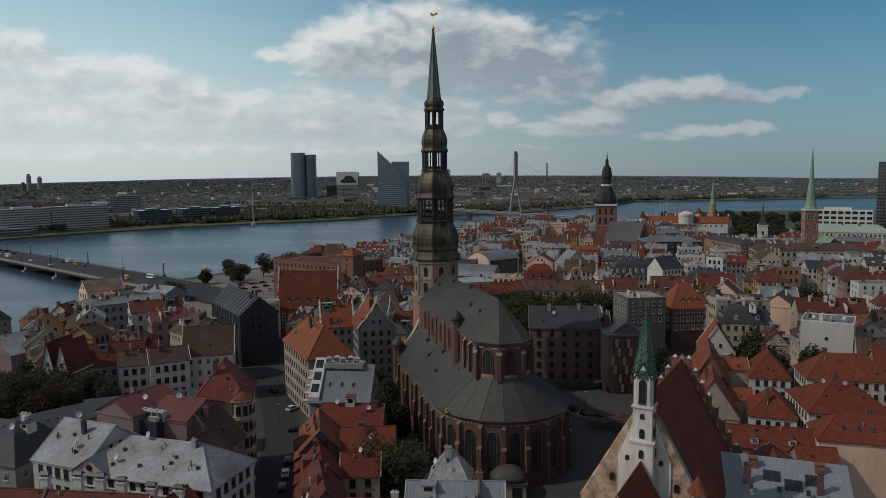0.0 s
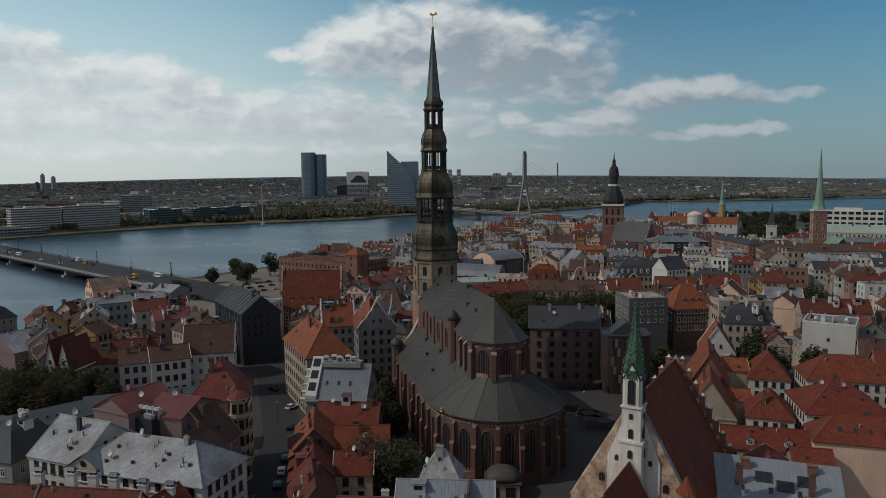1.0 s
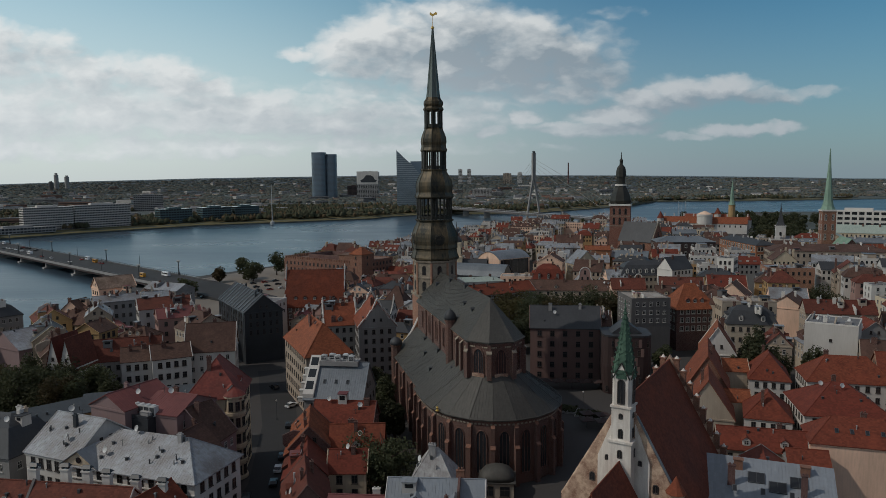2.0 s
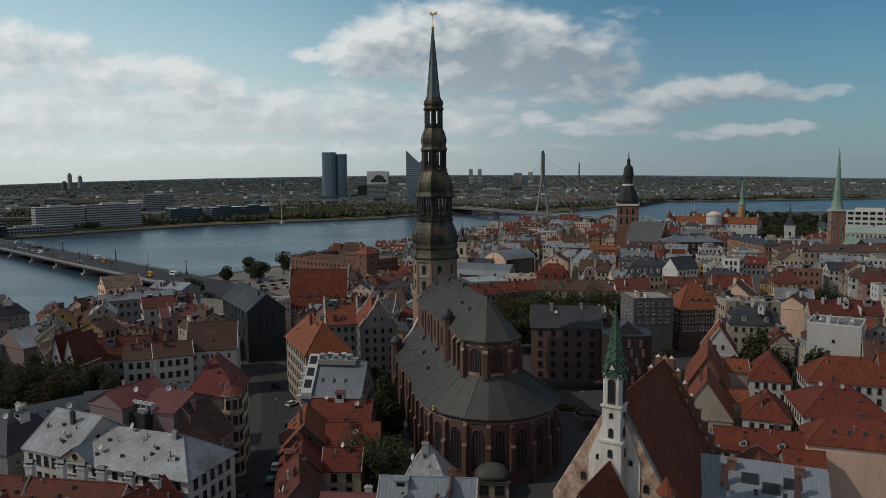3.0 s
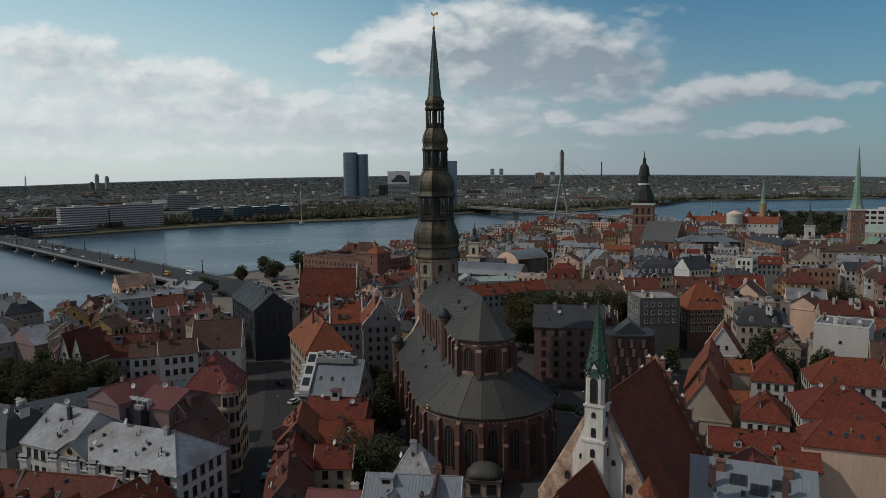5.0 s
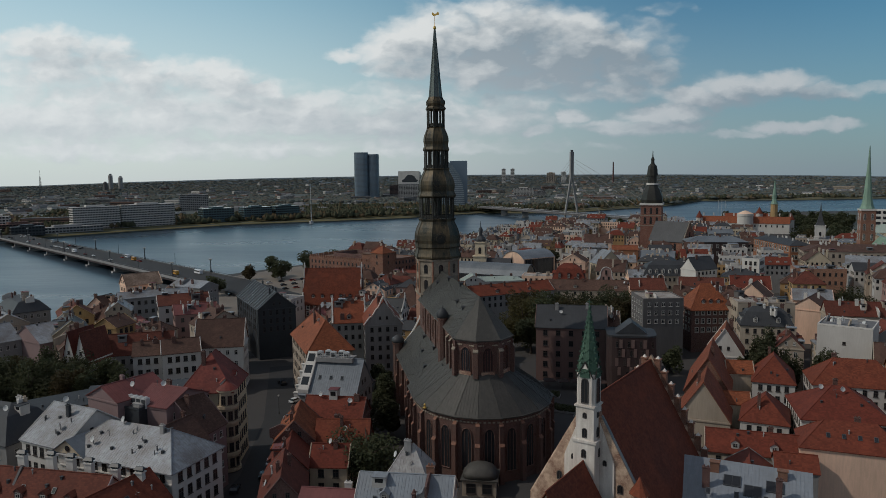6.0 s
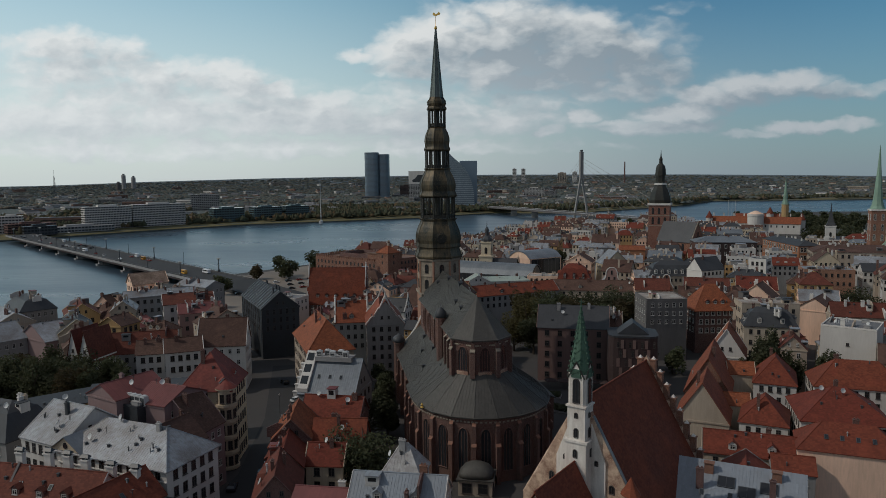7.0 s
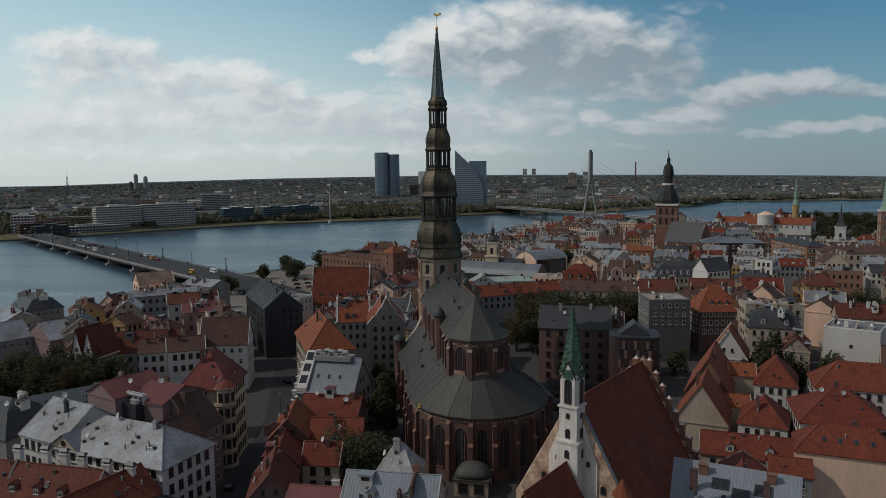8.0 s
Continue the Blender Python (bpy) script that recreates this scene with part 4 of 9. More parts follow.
# ---- foliage ----
def leaf_cloud(g, cx, cy, cz, rx, rz, count, size, rng):
    """Many small leaf clumps through an uneven crown."""
    lumps = [(rng.uniform(-0.55, 0.55) * rx, rng.uniform(-0.55, 0.55) * rx, rng.uniform(-0.5, 0.6) * rz, rng.uniform(0.35, 0.6)) for _ in range(9)]
    for _ in range(count):
        lx, ly, lz, s = rng.choice(lumps)
        v = Vector((rng.gauss(0, 1), rng.gauss(0, 1), rng.gauss(0, 1))).normalized() * (rng.random() ** 0.35)
        p = Vector((cx + lx + v.x * rx * s, cy + ly + v.y * rx * s, cz + lz + v.z * rz * s))
        q = Euler((rng.uniform(-1, 1), rng.uniform(-1, 1), rng.uniform(0, 6.3))).to_matrix()
        k = size * rng.uniform(0.6, 1.4)
        a, b, c, d = (p + q @ Vector(o) * k for o in ((-1, -0.6, 0), (0.9, -0.7, 0.25), (1.0, 0.7, 0), (-0.8, 0.8, 0.3)))
        g.face((a, b, c, d))


def tree(x, y, h, r, autumn=0.0, count=900, size=0.42, base=0.0, label="broad-leaved street tree with a full green crown", group=""):
    rng = random.Random(int(x * 97 + y * 31))
    t = thing("tree", label, "tree", (x, y, base), 0, group)
    g = Geo()
    g.loft([[(0.03 * h * k * math.cos(a), 0.03 * h * k * math.sin(a), z) for a in (0, 1.05, 2.1, 3.14, 4.2, 5.2)] for k, z in ((1.1, 0), (0.7, h * 0.2), (0.45, h * 0.5), (0.1, h * 0.85))])
    for i in range(7):
        a = i * 2.4
        z0 = h * (0.25 + 0.06 * i)
        g.rod((0, 0, z0), (math.cos(a) * r * 0.7, math.sin(a) * r * 0.7, z0 + h * 0.22), 0.012 * h, 5, 0, 0.003 * h)
    part("trunk", g, M["bark"], t, uv=False)
    g = Geo()
    leaf_cloud(g, 0, 0, h * 0.54, r, h * 0.48, count, size, rng)
    part("crown", g, M["leaf_autumn"] if rng.random() < autumn else M["leaf"], t, uv=False)
    FOOTPRINTS.append((x, y, r * 0.6, 0, r, r))
    return t


# ---- ground, river, banks ----
NEAR_BANK = [(-1500, -700), (-400, 70), (-194, 272), (-176, 320), (-182, 400), (-205, 490), (-155, 566), (-60, 691), (0, 842), (51, 968), (120, 1049), (210, 1020), (330, 985), (400, 1150), (450, 1330), (565, 1368), (760, 1356), (1600, 1330), (3000, 1300)]
FAR_BANK = [(-3200, -400), (-900, 640), (-604, 857), (-527, 986), (-415, 1128), (-313, 1189), (-160, 1285), (-126, 1352), (-34, 1440), (46, 1415), (142, 1441), (400, 1742), (537, 2012), (820, 2034), (1120, 2106), (4200, 2250)]
WATER_Z = -5.0


def skyline(az):
    """Height of the far wooded rise over its azimuth in degrees."""
    return float(np.interp(az, (-60, -35.6, -28.6, -20.7, -12.2, -3.3, 12, 21.8, 27.6, 60), (34, 38, 55, 68, 75, 78, 66, 51, 37, 30)))


def build_ground():
    g = Geo()
    g.face([(-1500, -900, 0), (3000, -900, 0)] + [(x, y, 0) for x, y in NEAR_BANK[::-1][:-1]])
    for (x0, y0), (x1, y1) in zip(NEAR_BANK, NEAR_BANK[1:]):
        g.face([(x1, y1, 0), (x1, y1, -7), (x0, y0, -7), (x0, y0, 0)])
    ring0 = [(x, y, -3.6) for x, y in FAR_BANK]
    rows = [[(x, y, -7) for x, y in FAR_BANK], ring0]
    for dist, up in ((14, -1.2), (60, 0.0), (900, 1.0)):
        r = []
        for x, y in FAR_BANK:
            k = 1 + dist / math.hypot(x, y)
            r.append((x * k, y * k, up))
        rows.append(r)
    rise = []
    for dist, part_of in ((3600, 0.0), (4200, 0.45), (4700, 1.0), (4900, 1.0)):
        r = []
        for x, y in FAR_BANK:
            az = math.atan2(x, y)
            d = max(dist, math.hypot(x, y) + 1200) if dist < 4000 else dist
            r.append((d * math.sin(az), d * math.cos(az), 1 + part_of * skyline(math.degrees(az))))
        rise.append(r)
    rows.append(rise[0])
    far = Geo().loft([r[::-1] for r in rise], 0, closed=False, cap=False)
    tagged(part("backdrop", far, M["haze_wood"], uv=False), "wooded rise along the horizon with painted blue haze", "horizon", kind="structure")
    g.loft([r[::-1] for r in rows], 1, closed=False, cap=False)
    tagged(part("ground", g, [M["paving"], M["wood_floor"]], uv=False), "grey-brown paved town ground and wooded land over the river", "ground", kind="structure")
    g = Geo().face([(-3200, -900, WATER_Z), (3200, -900, WATER_Z), (3200, 2400, WATER_Z), (-3200, 2400, WATER_Z)])
    tagged(part("water", g, M["water"], uv=False), "wide calm grey-blue river with fine ripples", "river", kind="structure")
    # dry grass along the far bank
    g = Geo()
    a = [(x, y, -3.4) for x, y in FAR_BANK[1:-1]]
    b = [(x * (1 + 26 / math.hypot(x, y)), y * (1 + 26 / math.hypot(x, y)), -0.1) for x, y in FAR_BANK[1:-1]]
    c = [(x * (1 + 55 / math.hypot(x, y)), y * (1 + 55 / math.hypot(x, y)), 0.3) for x, y in FAR_BANK[1:-1]]
    g.loft([[(x * 1.001, y * 1.001, z + 0.5) for x, y, z in r][::-1] for r in (a, b, c)], 0, closed=False, cap=False)
    tagged(part("far_bank", g, M["grass"], uv=False), "strip of dry yellow grass along the far river bank", "bank", kind="structure")
    # street surfaces of dark asphalt
    g = Geo()
    for pts in (((-44, 110), (-31, 118), (-36, 165), (-43, 205), (-58, 262), (-70, 258), (-52, 200), (-44, 160)), ((-205, 300), (-150, 245), (-142, 250), (-195, 312))):
        g.face([(x, y, 0.02) for x, y in pts])
    q = Geo().face([(x, y, 0.015) for x, y in ((-196, 478), (-180, 400), (-150, 345), (-95, 330), (-88, 420), (-50, 480), (-62, 680), (-152, 558))])
    tagged(part("pavement", q, M["quay"], uv=False), "pale worn paving of the riverside parking ground", "pavement", kind="structure")
    tagged(part("road", g, M["asphalt"], uv=False), "dark worn asphalt streets and riverside parking ground", "road", kind="structure")


build_ground()


# ---- the great brick church ----
def great_church():
    t = thing("church", "great red-brick church with grey roofs and tall tiered steeple", "church", (-0.95, 229.5, 0), -74.0)
    FOOTPRINTS.append((6, 200, 42, -74, 80, 42))
    C, HW, RU, YO = 58.0, 6.9, 7.47, -1.4
    C2, AW, RL, NAW, STEP = 52.9, 17.1, 18.65, 15.8, 41.5
    UE, RIDGE, LE, LT = 32.3, 41.7, 15.5, 24.2
    deg = math.radians
    upper = [(C + RU * math.cos(deg(a)), YO + RU * math.sin(deg(a))) for a in (-67.5, -22.5, 22.5, 67.5)]
    lower = [(C2 + RL * math.cos(deg(a)), RL * math.sin(deg(a)) * AW / RL) for a in range(-90, 91, 18)]
    # walls
    g = Geo().prism([(4, YO - HW), *upper, (4, YO + HW)], 0, UE)
    nave = part("nave_wall", g, M["brick"], t, "dark red brick clerestory wall")
    g = Geo().prism([(STEP, -AW), *lower, (STEP, AW)], 0, LE)
    aisle = part("aisle_wall", g, M["brick"], t, "dark red brick choir wall with tall windows")
    g = Geo().prism([(1.5, -NAW), (STEP, -NAW), (STEP, NAW), (1.5, NAW)], 0, LE)
    nave_aisle = part("aisle_wall", g, M["brick"], t, "dark red brick aisle wall")
    # nave roof
    ov = 0.6
    g = Geo()
    eave = [(C + (x - C) * (1 + ov / RU), YO + (y - YO) * (1 + ov / RU), UE + 0.1) for x, y in upper]
    lo, apex, back = YO - HW - ov, (C - 1.2, YO, RIDGE), (4, YO, RIDGE)
    planes = [[(4, lo, UE + 0.1), eave[0], apex, back], [eave[3], (4, 2 * YO - lo, UE + 0.1), back, apex]]
    planes += [[a, b, apex] for a, b in zip(eave, eave[1:])]
    for p in planes:
        g.slab(p, 0.25)
        g.rod(p[0], p[1], 0.16, 5)
    roof = part("nave_roof", g, M["lead"], t, "grey weathered sheet-metal nave roof")
    tagged(part("roof_seams", seams(None, planes, 0.75), M["lead"], roof), kind="stuff")
    # aisle and ambulatory roof
    g, planes = Geo(), []
    out = [(C2 + (x - C2) * 1.035, y * 1.035, LE + 0.1) for x, y in lower]
    top = [(C + (RU - 0.1) * math.cos(deg(a)), YO + HW * math.sin(deg(a)), LT) for a in range(-90, 91, 18)]
    for s in (-1, 1):
        q = [(STEP - 0.3, s * AW * 1.035, LE + 0.1), (C2, s * AW * 1.035, LE + 0.1), (C, YO + s * HW, LT), (STEP - 0.3, YO + s * HW, LT)]
        planes.append(q if s < 0 else [q[1], q[0], q[3], q[2]])
        q = [(1.5, s * (NAW + 0.6), LE - 0.2), (STEP, s * (NAW + 0.6), LE - 0.2), (STEP, YO + s * HW, LT - 0.5), (1.5, YO + s * HW, LT - 0.5)]
        planes.append(q if s < 0 else [q[1], q[0], q[3], q[2]])
        # upright face of the step between the nave and the choir roofs
        g.face([(STEP - 0.1, s * AW, LE - 1.5), (STEP - 0.1, YO + s * HW, LT - 1.2), (STEP - 0.1, YO + s * HW, LT), (STEP - 0.1, s * AW, LE + 0.1)])
    for a in range(10):
        planes.append([out[a], out[a + 1], top[a + 1], top[a]])
    for p in planes:
        g.slab(p, 0.25)
        g.rod(p[0], p[1], 0.15, 5)
    roof2 = part("aisle_roof", g, M["lead"], t, "grey sheet-metal roof round the ambulatory")
    tagged(part("roof_seams", seams(None, planes, 0.75), M["lead"], roof2), kind="stuff")
    # hips of the ambulatory roof
    for a in range(11):
        part("roof_hip", Geo().rod((out[a][0], out[a][1], LE + 0.15), (top[a][0], top[a][1], LT + 0.05), 0.05, 5), M["lead"], roof2)

    def tall_window(parent, x, y, z, rz, w, h, lights=2):
        g, k = Geo(), 6
        arch = [(w / 2 * math.cos(math.pi * i / k), h - w * 0.75 + w * 0.75 * math.sin(math.pi * i / k)) for i in range(k + 1)]
        ring = [(-w / 2, 0), (w / 2, 0)] + arch[1:-1]
        ring = [(-w / 2, 0), (w / 2, 0)] + arch
        g.face([(a, -0.05, b) for a, b in ring], 1)
        for (a, b), (c, d) in zip(ring, ring[1:] + ring[:1]):
            g.rod((a, -0.1, b), (c, -0.1, d), 0.16, 4)
        for i in range(1, lights + 1):
            a = -w / 2 + w * i / (lights + 1)
            g.box(a - 0.06, a + 0.06, -0.12, -0.05, 0, h - w * 0.3, 2)
        return part("arched_window", g, [M["brick"], M["glass"], M["brick"]], parent, at=(x, y, z), rz=rz)

    def along(a, b, f, off=0.0):
        L = math.hypot(b[0] - a[0], b[1] - a[1])
        ux, uy = (b[0] - a[0]) / L, (b[1] - a[1]) / L
        return a[0] + (b[0] - a[0]) * f + uy * off, a[1] + (b[1] - a[1]) * f - ux * off, math.degrees(math.atan2(uy, ux))

    def buttress(parent, x, y, rz, h, deep=1.3, wide=1.1, cap="brick"):
        g = Geo().box(-wide / 2, wide / 2, -deep, 0.1, 0, h * 0.62).box(-wide / 2, wide / 2, -deep * 0.62, 0.1, h * 0.62, h - 0.8)
        g.face([(-wide / 2, -deep * 0.62, h - 0.8), (wide / 2, -deep * 0.62, h - 0.8), (wide / 2, 0.1, h), (-wide / 2, 0.1, h)], 1)
        g.slab([(-wide / 2 - 0.1, -deep - 0.1, h * 0.62), (wide / 2 + 0.1, -deep - 0.1, h * 0.62), (wide / 2 + 0.1, -deep * 0.55, h * 0.62 + 0.7), (-wide / 2 - 0.1, -deep * 0.55, h * 0.62 + 0.7)], 0.15, 1)
        return part("buttress", g, [M["brick"], M[cap]], parent, at=(x, y, 0), rz=rz)

    # ambulatory: a tall window in each side between stepped buttresses, and a pale frieze under the eaves
    walls = [((8, -NAW), (STEP, -NAW), 3), ((STEP, -AW), (C2, -AW), 2)] + [(p, q, 1) for p, q in zip(lower, lower[1:])] + [((C2, AW), (STEP, AW), 2)]
    for n, (a, b, bays) in enumerate(walls):
        L = math.hypot(b[0] - a[0], b[1] - a[1])
        wall_of = nave_aisle if n == 0 else aisle
        for i in range(bays):
            x, y, rz = along(a, b, (i + 0.5) / bays, 0.02)
            tall_window(wall_of, x, y, 2.6, rz, 2.5 if bays == 1 else 3.0, 10.4)
            x, y, rz = along(a, b, i / bays)
            buttress(wall_of, x, y, rz - (9 if bays == 1 else 0), 14.6, 1.2, 1.0, "brick_brown")
        g = Geo()
        steps = int(L / 0.9)
        for i in range(steps):
            x, y, rz = along(a, b, (i + 0.5) / steps, 0.0)
            ux, uy = (b[0] - a[0]) / L, (b[1] - a[1]) / L
            c, s = ux * 0.28, uy * 0.28
            o, p = uy * 0.16, -ux * 0.16
            g.loft([[(x - c, y - s, z), (x + c, y + s, z), (x + c + o, y + s + p, z), (x - c + o, y - s + p, z)] for z in (LE - 1.2, LE - 0.85)])
        tagged(part("frieze", g, M["stone"], wall_of, "row of pale stone corbels under the eaves"), kind="stuff")
    # clerestory windows, pilasters with pale caps, corbel rows
    for i in range(4):
        x = 11.5 + i * 8.6
        tall_window(nave, x, YO - HW, LT + 1.2, 0, 2.0, 5.4)
        part("pilaster", Geo().box(-0.4, 0.4, -0.35, 0.05, LT - 0.5, UE - 0.5).box(-0.5, 0.5, -0.45, 0.05, UE - 0.5, UE - 0.2, 1), [M["brick"], M["stone"]], nave, at=(x + 4.3, YO - HW, 0))
    for i in range(3):
        x = 49.6 + i * 4.3
        tall_window(nave, x, YO - HW, LT + 0.8, 0, 1.7, 6.2)
        part("pilaster", Geo().box(-0.4, 0.4, -0.7, 0.05, LT - 0.5, UE - 1.6).slab([(-0.5, -0.8, UE - 1.6), (0.5, -0.8, UE - 1.6), (0.5, 0.05, UE - 0.8), (-0.5, 0.05, UE - 0.8)], 0.15, 1).box(-0.42, -0.2, -0.75, -0.7, LT - 0.4, UE - 2.0, 1), [M["brick"], M["stone"]], nave, at=(x + 2.15, YO - HW, 0))
    for a, b in zip(upper, upper[1:]):
        x, y, rz = along(a, b, 0.5, 0.02)
        tall_window(nave, x, y, LT + 0.5, rz, 2.7, 6.0, 3)
        part("window_sill", Geo().box(-1.6, 1.6, -0.4, 0.0, LT - 0.3, LT + 0.5), M["oldplaster"], nave, "pale worn plaster sill", at=(x, y, 0), rz=rz)
        for k in (-1.9, 1.9):
            x, y, rz = along(a, b, 0.5)
            part("corbel_row", Geo().box(-0.5, 0.5, -0.16, 0.05, UE - 1.3, UE - 1.0).box(-0.9, -0.7, -0.16, 0.05, UE - 1.3, UE - 1.0).box(0.7, 0.9, -0.16, 0.05, UE - 1.3, UE - 1.0), M["stone"], nave, at=(x + k * math.cos(deg(rz)), y + k * math.sin(deg(rz)), 0), rz=rz)
        part("frieze", Geo().box(-2.7, 2.7, -0.3, 0.05, UE - 0.55, UE - 0.15), M["brick_dark"], nave, at=(x, y, 0), rz=rz)
    for x, y in upper:
        away = math.degrees(math.atan2(y - YO, x - C))
        part("pilaster", Geo().box(-0.55, 0.55, -0.9, 0.2, LT - 0.8, UE - 2.4).box(-0.45, 0.45, -0.55, 0.2, UE - 2.4, UE - 0.5).slab([(-0.65, -1.0, UE - 2.4), (0.65, -1.0, UE - 2.4), (0.65, -0.5, UE - 1.8), (-0.65, -0.5, UE - 1.8)], 0.2, 1), [M["brick"], M["stone"]], nave, at=(x, y, 0), rz=away + 90)
    part("frieze", Geo().box(4, C, YO - HW - 0.22, YO - HW + 0.05, UE - 0.6, UE - 0.15), M["brick_tan"], nave)
    # stair turrets with small domes
    def turret(x, y, z0, z1, r, dome):
        g = Geo().lathe(x, y, [(r, z0), (r, z1), (r * 1.2, z1 + 0.1), (r * 1.2, z1 + 0.5)], 8)
        ob = part("turret", g, M["brick"], t)
        part("dome", Geo().lathe(x, y, [(r * 1.15, z1 + 0.5), (r * 1.3, z1 + 1.0), (r * 1.15, z1 + 0.5 + dome * 0.55), (r * 0.55, z1 + 0.5 + dome * 0.9), (0.12, z1 + 0.5 + dome), (0.05, z1 + dome + 1.3)], 10), M["metal_dark"], ob, smooth=True)

    turret(45.4, YO - HW - 0.4, 16, 34.0, 1.25, 2.7)
    turret(4.5, -NAW + 0.2, 0, 18.5, 1.6, 2.4)
    turret(4.5, NAW - 0.2, 0, 18.5, 1.6, 2.4)
    # scrolled west gable of the aisles
    for s in (-1, 1):
        curve = [(NAW - (NAW - 6.5) * f, LE + 1.5 + (27.5 - LE) * (f ** 1.9)) for f in np.linspace(0, 1, 9)]
        g = Geo()
        for (y0, z0), (y1, z1) in zip(curve, curve[1:]):
            g.loft([[(0.8, s * y0, 0), (1.9, s * y0, 0), (1.9, s * y0, z0), (0.8, s * y0, z0)], [(0.8, s * y1, 0), (1.9, s * y1, 0), (1.9, s * y1, z1), (0.8, s * y1, z1)]])
            g.rod((1.35, s * y0, z0 + 0.1), (1.35, s * y1, z1 + 0.1), 0.42, 6, 1)
        part("scroll_gable", g, [M["brick_tan"], M["white"]], t)
        part("finial", Geo().lathe(1.35, s * (NAW - 0.2), [(0.5, LE + 1.4), (0.5, LE + 2.8), (0.75, LE + 3.0), (0.35, LE + 3.4), (0.55, LE + 4.0), (0.1, LE + 5.2)], 8), M["stone"], t)
    # roof hatches and the gilt ornament on the eaves
    for x, y in ((12, -4.0), (21, -2.2), (36, -1.8), (44, -4.4), (52, -4.6)):
        z = RIDGE - (RIDGE - UE) * abs(y - YO) / HW
        g = Geo().box(-0.32, 0.32, -0.25, 0.7, -0.5, 0.75, 1)
        for e in (-1, 1):
            g.slab([(e * 0.42, -0.4, 0.7), (e * 0.42, 0.9, 0.7), (0, 0.9, 1.1), (0, -0.4, 1.1)][:: e], 0.06)
        part("roof_hatch", g, [M["metal_dark"], M["black"]], roof, at=(x, y, z + 0.2))
    for x, y in ((17, -9.2), (26, -11.2), (33, -9.0), (38, -12.5), (50, -9.6)):
        part("roof_hatch", Geo().box(-0.32, 0.32, -0.25, 0.9, -0.5, 0.75, 1).slab([(0.42, -0.4, 0.75), (0.42, 1.1, 0.75), (-0.42, 1.1, 0.85), (-0.42, -0.4, 0.85)], 0.06), [M["metal_dark"], M["black"]], roof2, at=(x, y, LT - 0.4 - (LT - LE) * (-y - 8.3) / 8.1))
    part("gilt_ornament", Geo().lathe(C2 + 8.2, -AW * 0.945, [(0.1, LE), (0.5, LE + 0.3), (0.25, LE + 0.7), (0.35, LE + 1.0), (0.05, LE + 1.4)], 7), M["gold"], aisle)
    # vestry block on the far side
    part("vestry", Geo().box(26, 40, NAW, AW + 7, 0, 9.5).slab([(25.5, AW + 7.5, 9.3), (25.5, NAW, 13), (40.5, NAW, 13), (40.5, AW + 7.5, 9.3)], 0.3, 1), [M["brick"], M["lead"]], t)

    # ---- steeple ----
    TY = -1.75
    g = Geo().prism([(-6.2, TY - 6.2), (6.2, TY - 6.2), (6.2, TY + 6.2), (-6.2, TY + 6.2)], 0, 33.5)
    base = part("tower_base", g, M["brick_tan"], t, "plain tan brick tower shaft")
    g = Geo().box(-6.6, 6.6, TY - 6.6, TY + 6.6, 33.5, 34.3)
    part("string_course", g, M["stone"], base)
    eighth = math.pi / 8
    g = Geo().lathe(0, TY, [(6.9, 34.3), (6.9, 44.6)], 8, 0, eighth)
    g.lathe(0, TY, [(6.9, 44.4), (7.3, 44.6), (7.4, 45.1), (6.9, 45.4)], 8, 0, eighth).lathe(0, TY, [(6.95, 39.4), (7.1, 39.5), (7.1, 39.9), (6.95, 40.0)], 8, 0, eighth)
    shaft = part("tower_shaft", g, M["stone"], t, "octagonal limestone tower stage with arched openings")
    for k in range(8):
        a = k * 45
        rad = 6.9 * math.cos(eighth) + 0.03
        for z, h in ((35.6, 3.0), (40.7, 2.8)):
            ob = put_window(shaft, rad * math.cos(deg(a)), TY + rad * math.sin(deg(a)), z, a + 90, 1.25, h, "archdark", "arched_opening")
        x, y = 6.9 * math.cos(deg(a + 22.5)), 6.9 * math.sin(deg(a + 22.5))
        part("corner_pilaster", Geo().lathe(x * 0.985, TY + y * 0.985, [(0.4, 34.3), (0.4, 44.6)], 6), M["brick_tan"], shaft)

    def tier(name, profile, mat, parent, label=""):
        """Eight-sided cladding with raised arrises."""
        g = Geo().lathe(0, TY, profile, 8, 0, eighth)
        for k in range(8):
            c, s = math.cos(eighth + k * math.pi / 4), math.sin(eighth + k * math.pi / 4)
            for (r0, z0), (r1, z1) in zip(profile, profile[1:]):
                if r0 > 0.6:
                    g.rod((r0 * c, TY + r0 * s, z0), (r1 * c, TY + r1 * s, z1), 0.14, 4, hub=True)
        return part(name, g, M[mat], parent, label)

    def lantern(name, r, z0, z1, core, posts, parent):
        ob = part(name, Geo().lathe(0, TY, [(core, z0), (core, z1)], 8, 0, eighth), M["bronze_dark"], parent, "open lantern of dark posts with a balustrade")
        for k in range(8):
            for f in ((0.0,) if posts == 1 else (0.0, 0.34, 0.66)):
                a0, a1 = eighth + k * math.pi / 4, eighth + (k + 1) * math.pi / 4
                x = r * (math.cos(a0) * (1 - f) + math.cos(a1) * f)
                y = r * (math.sin(a0) * (1 - f) + math.sin(a1) * f)
                part("post", Geo().lathe(x, TY + y, [(0.2 if f else 0.34, z0), (0.2 if f else 0.34, z1)], 6), M["bronze_dark"], ob)
            a = k * math.pi / 4
            rr = r * math.cos(eighth)
            wide = r * math.sin(eighth) - 0.15
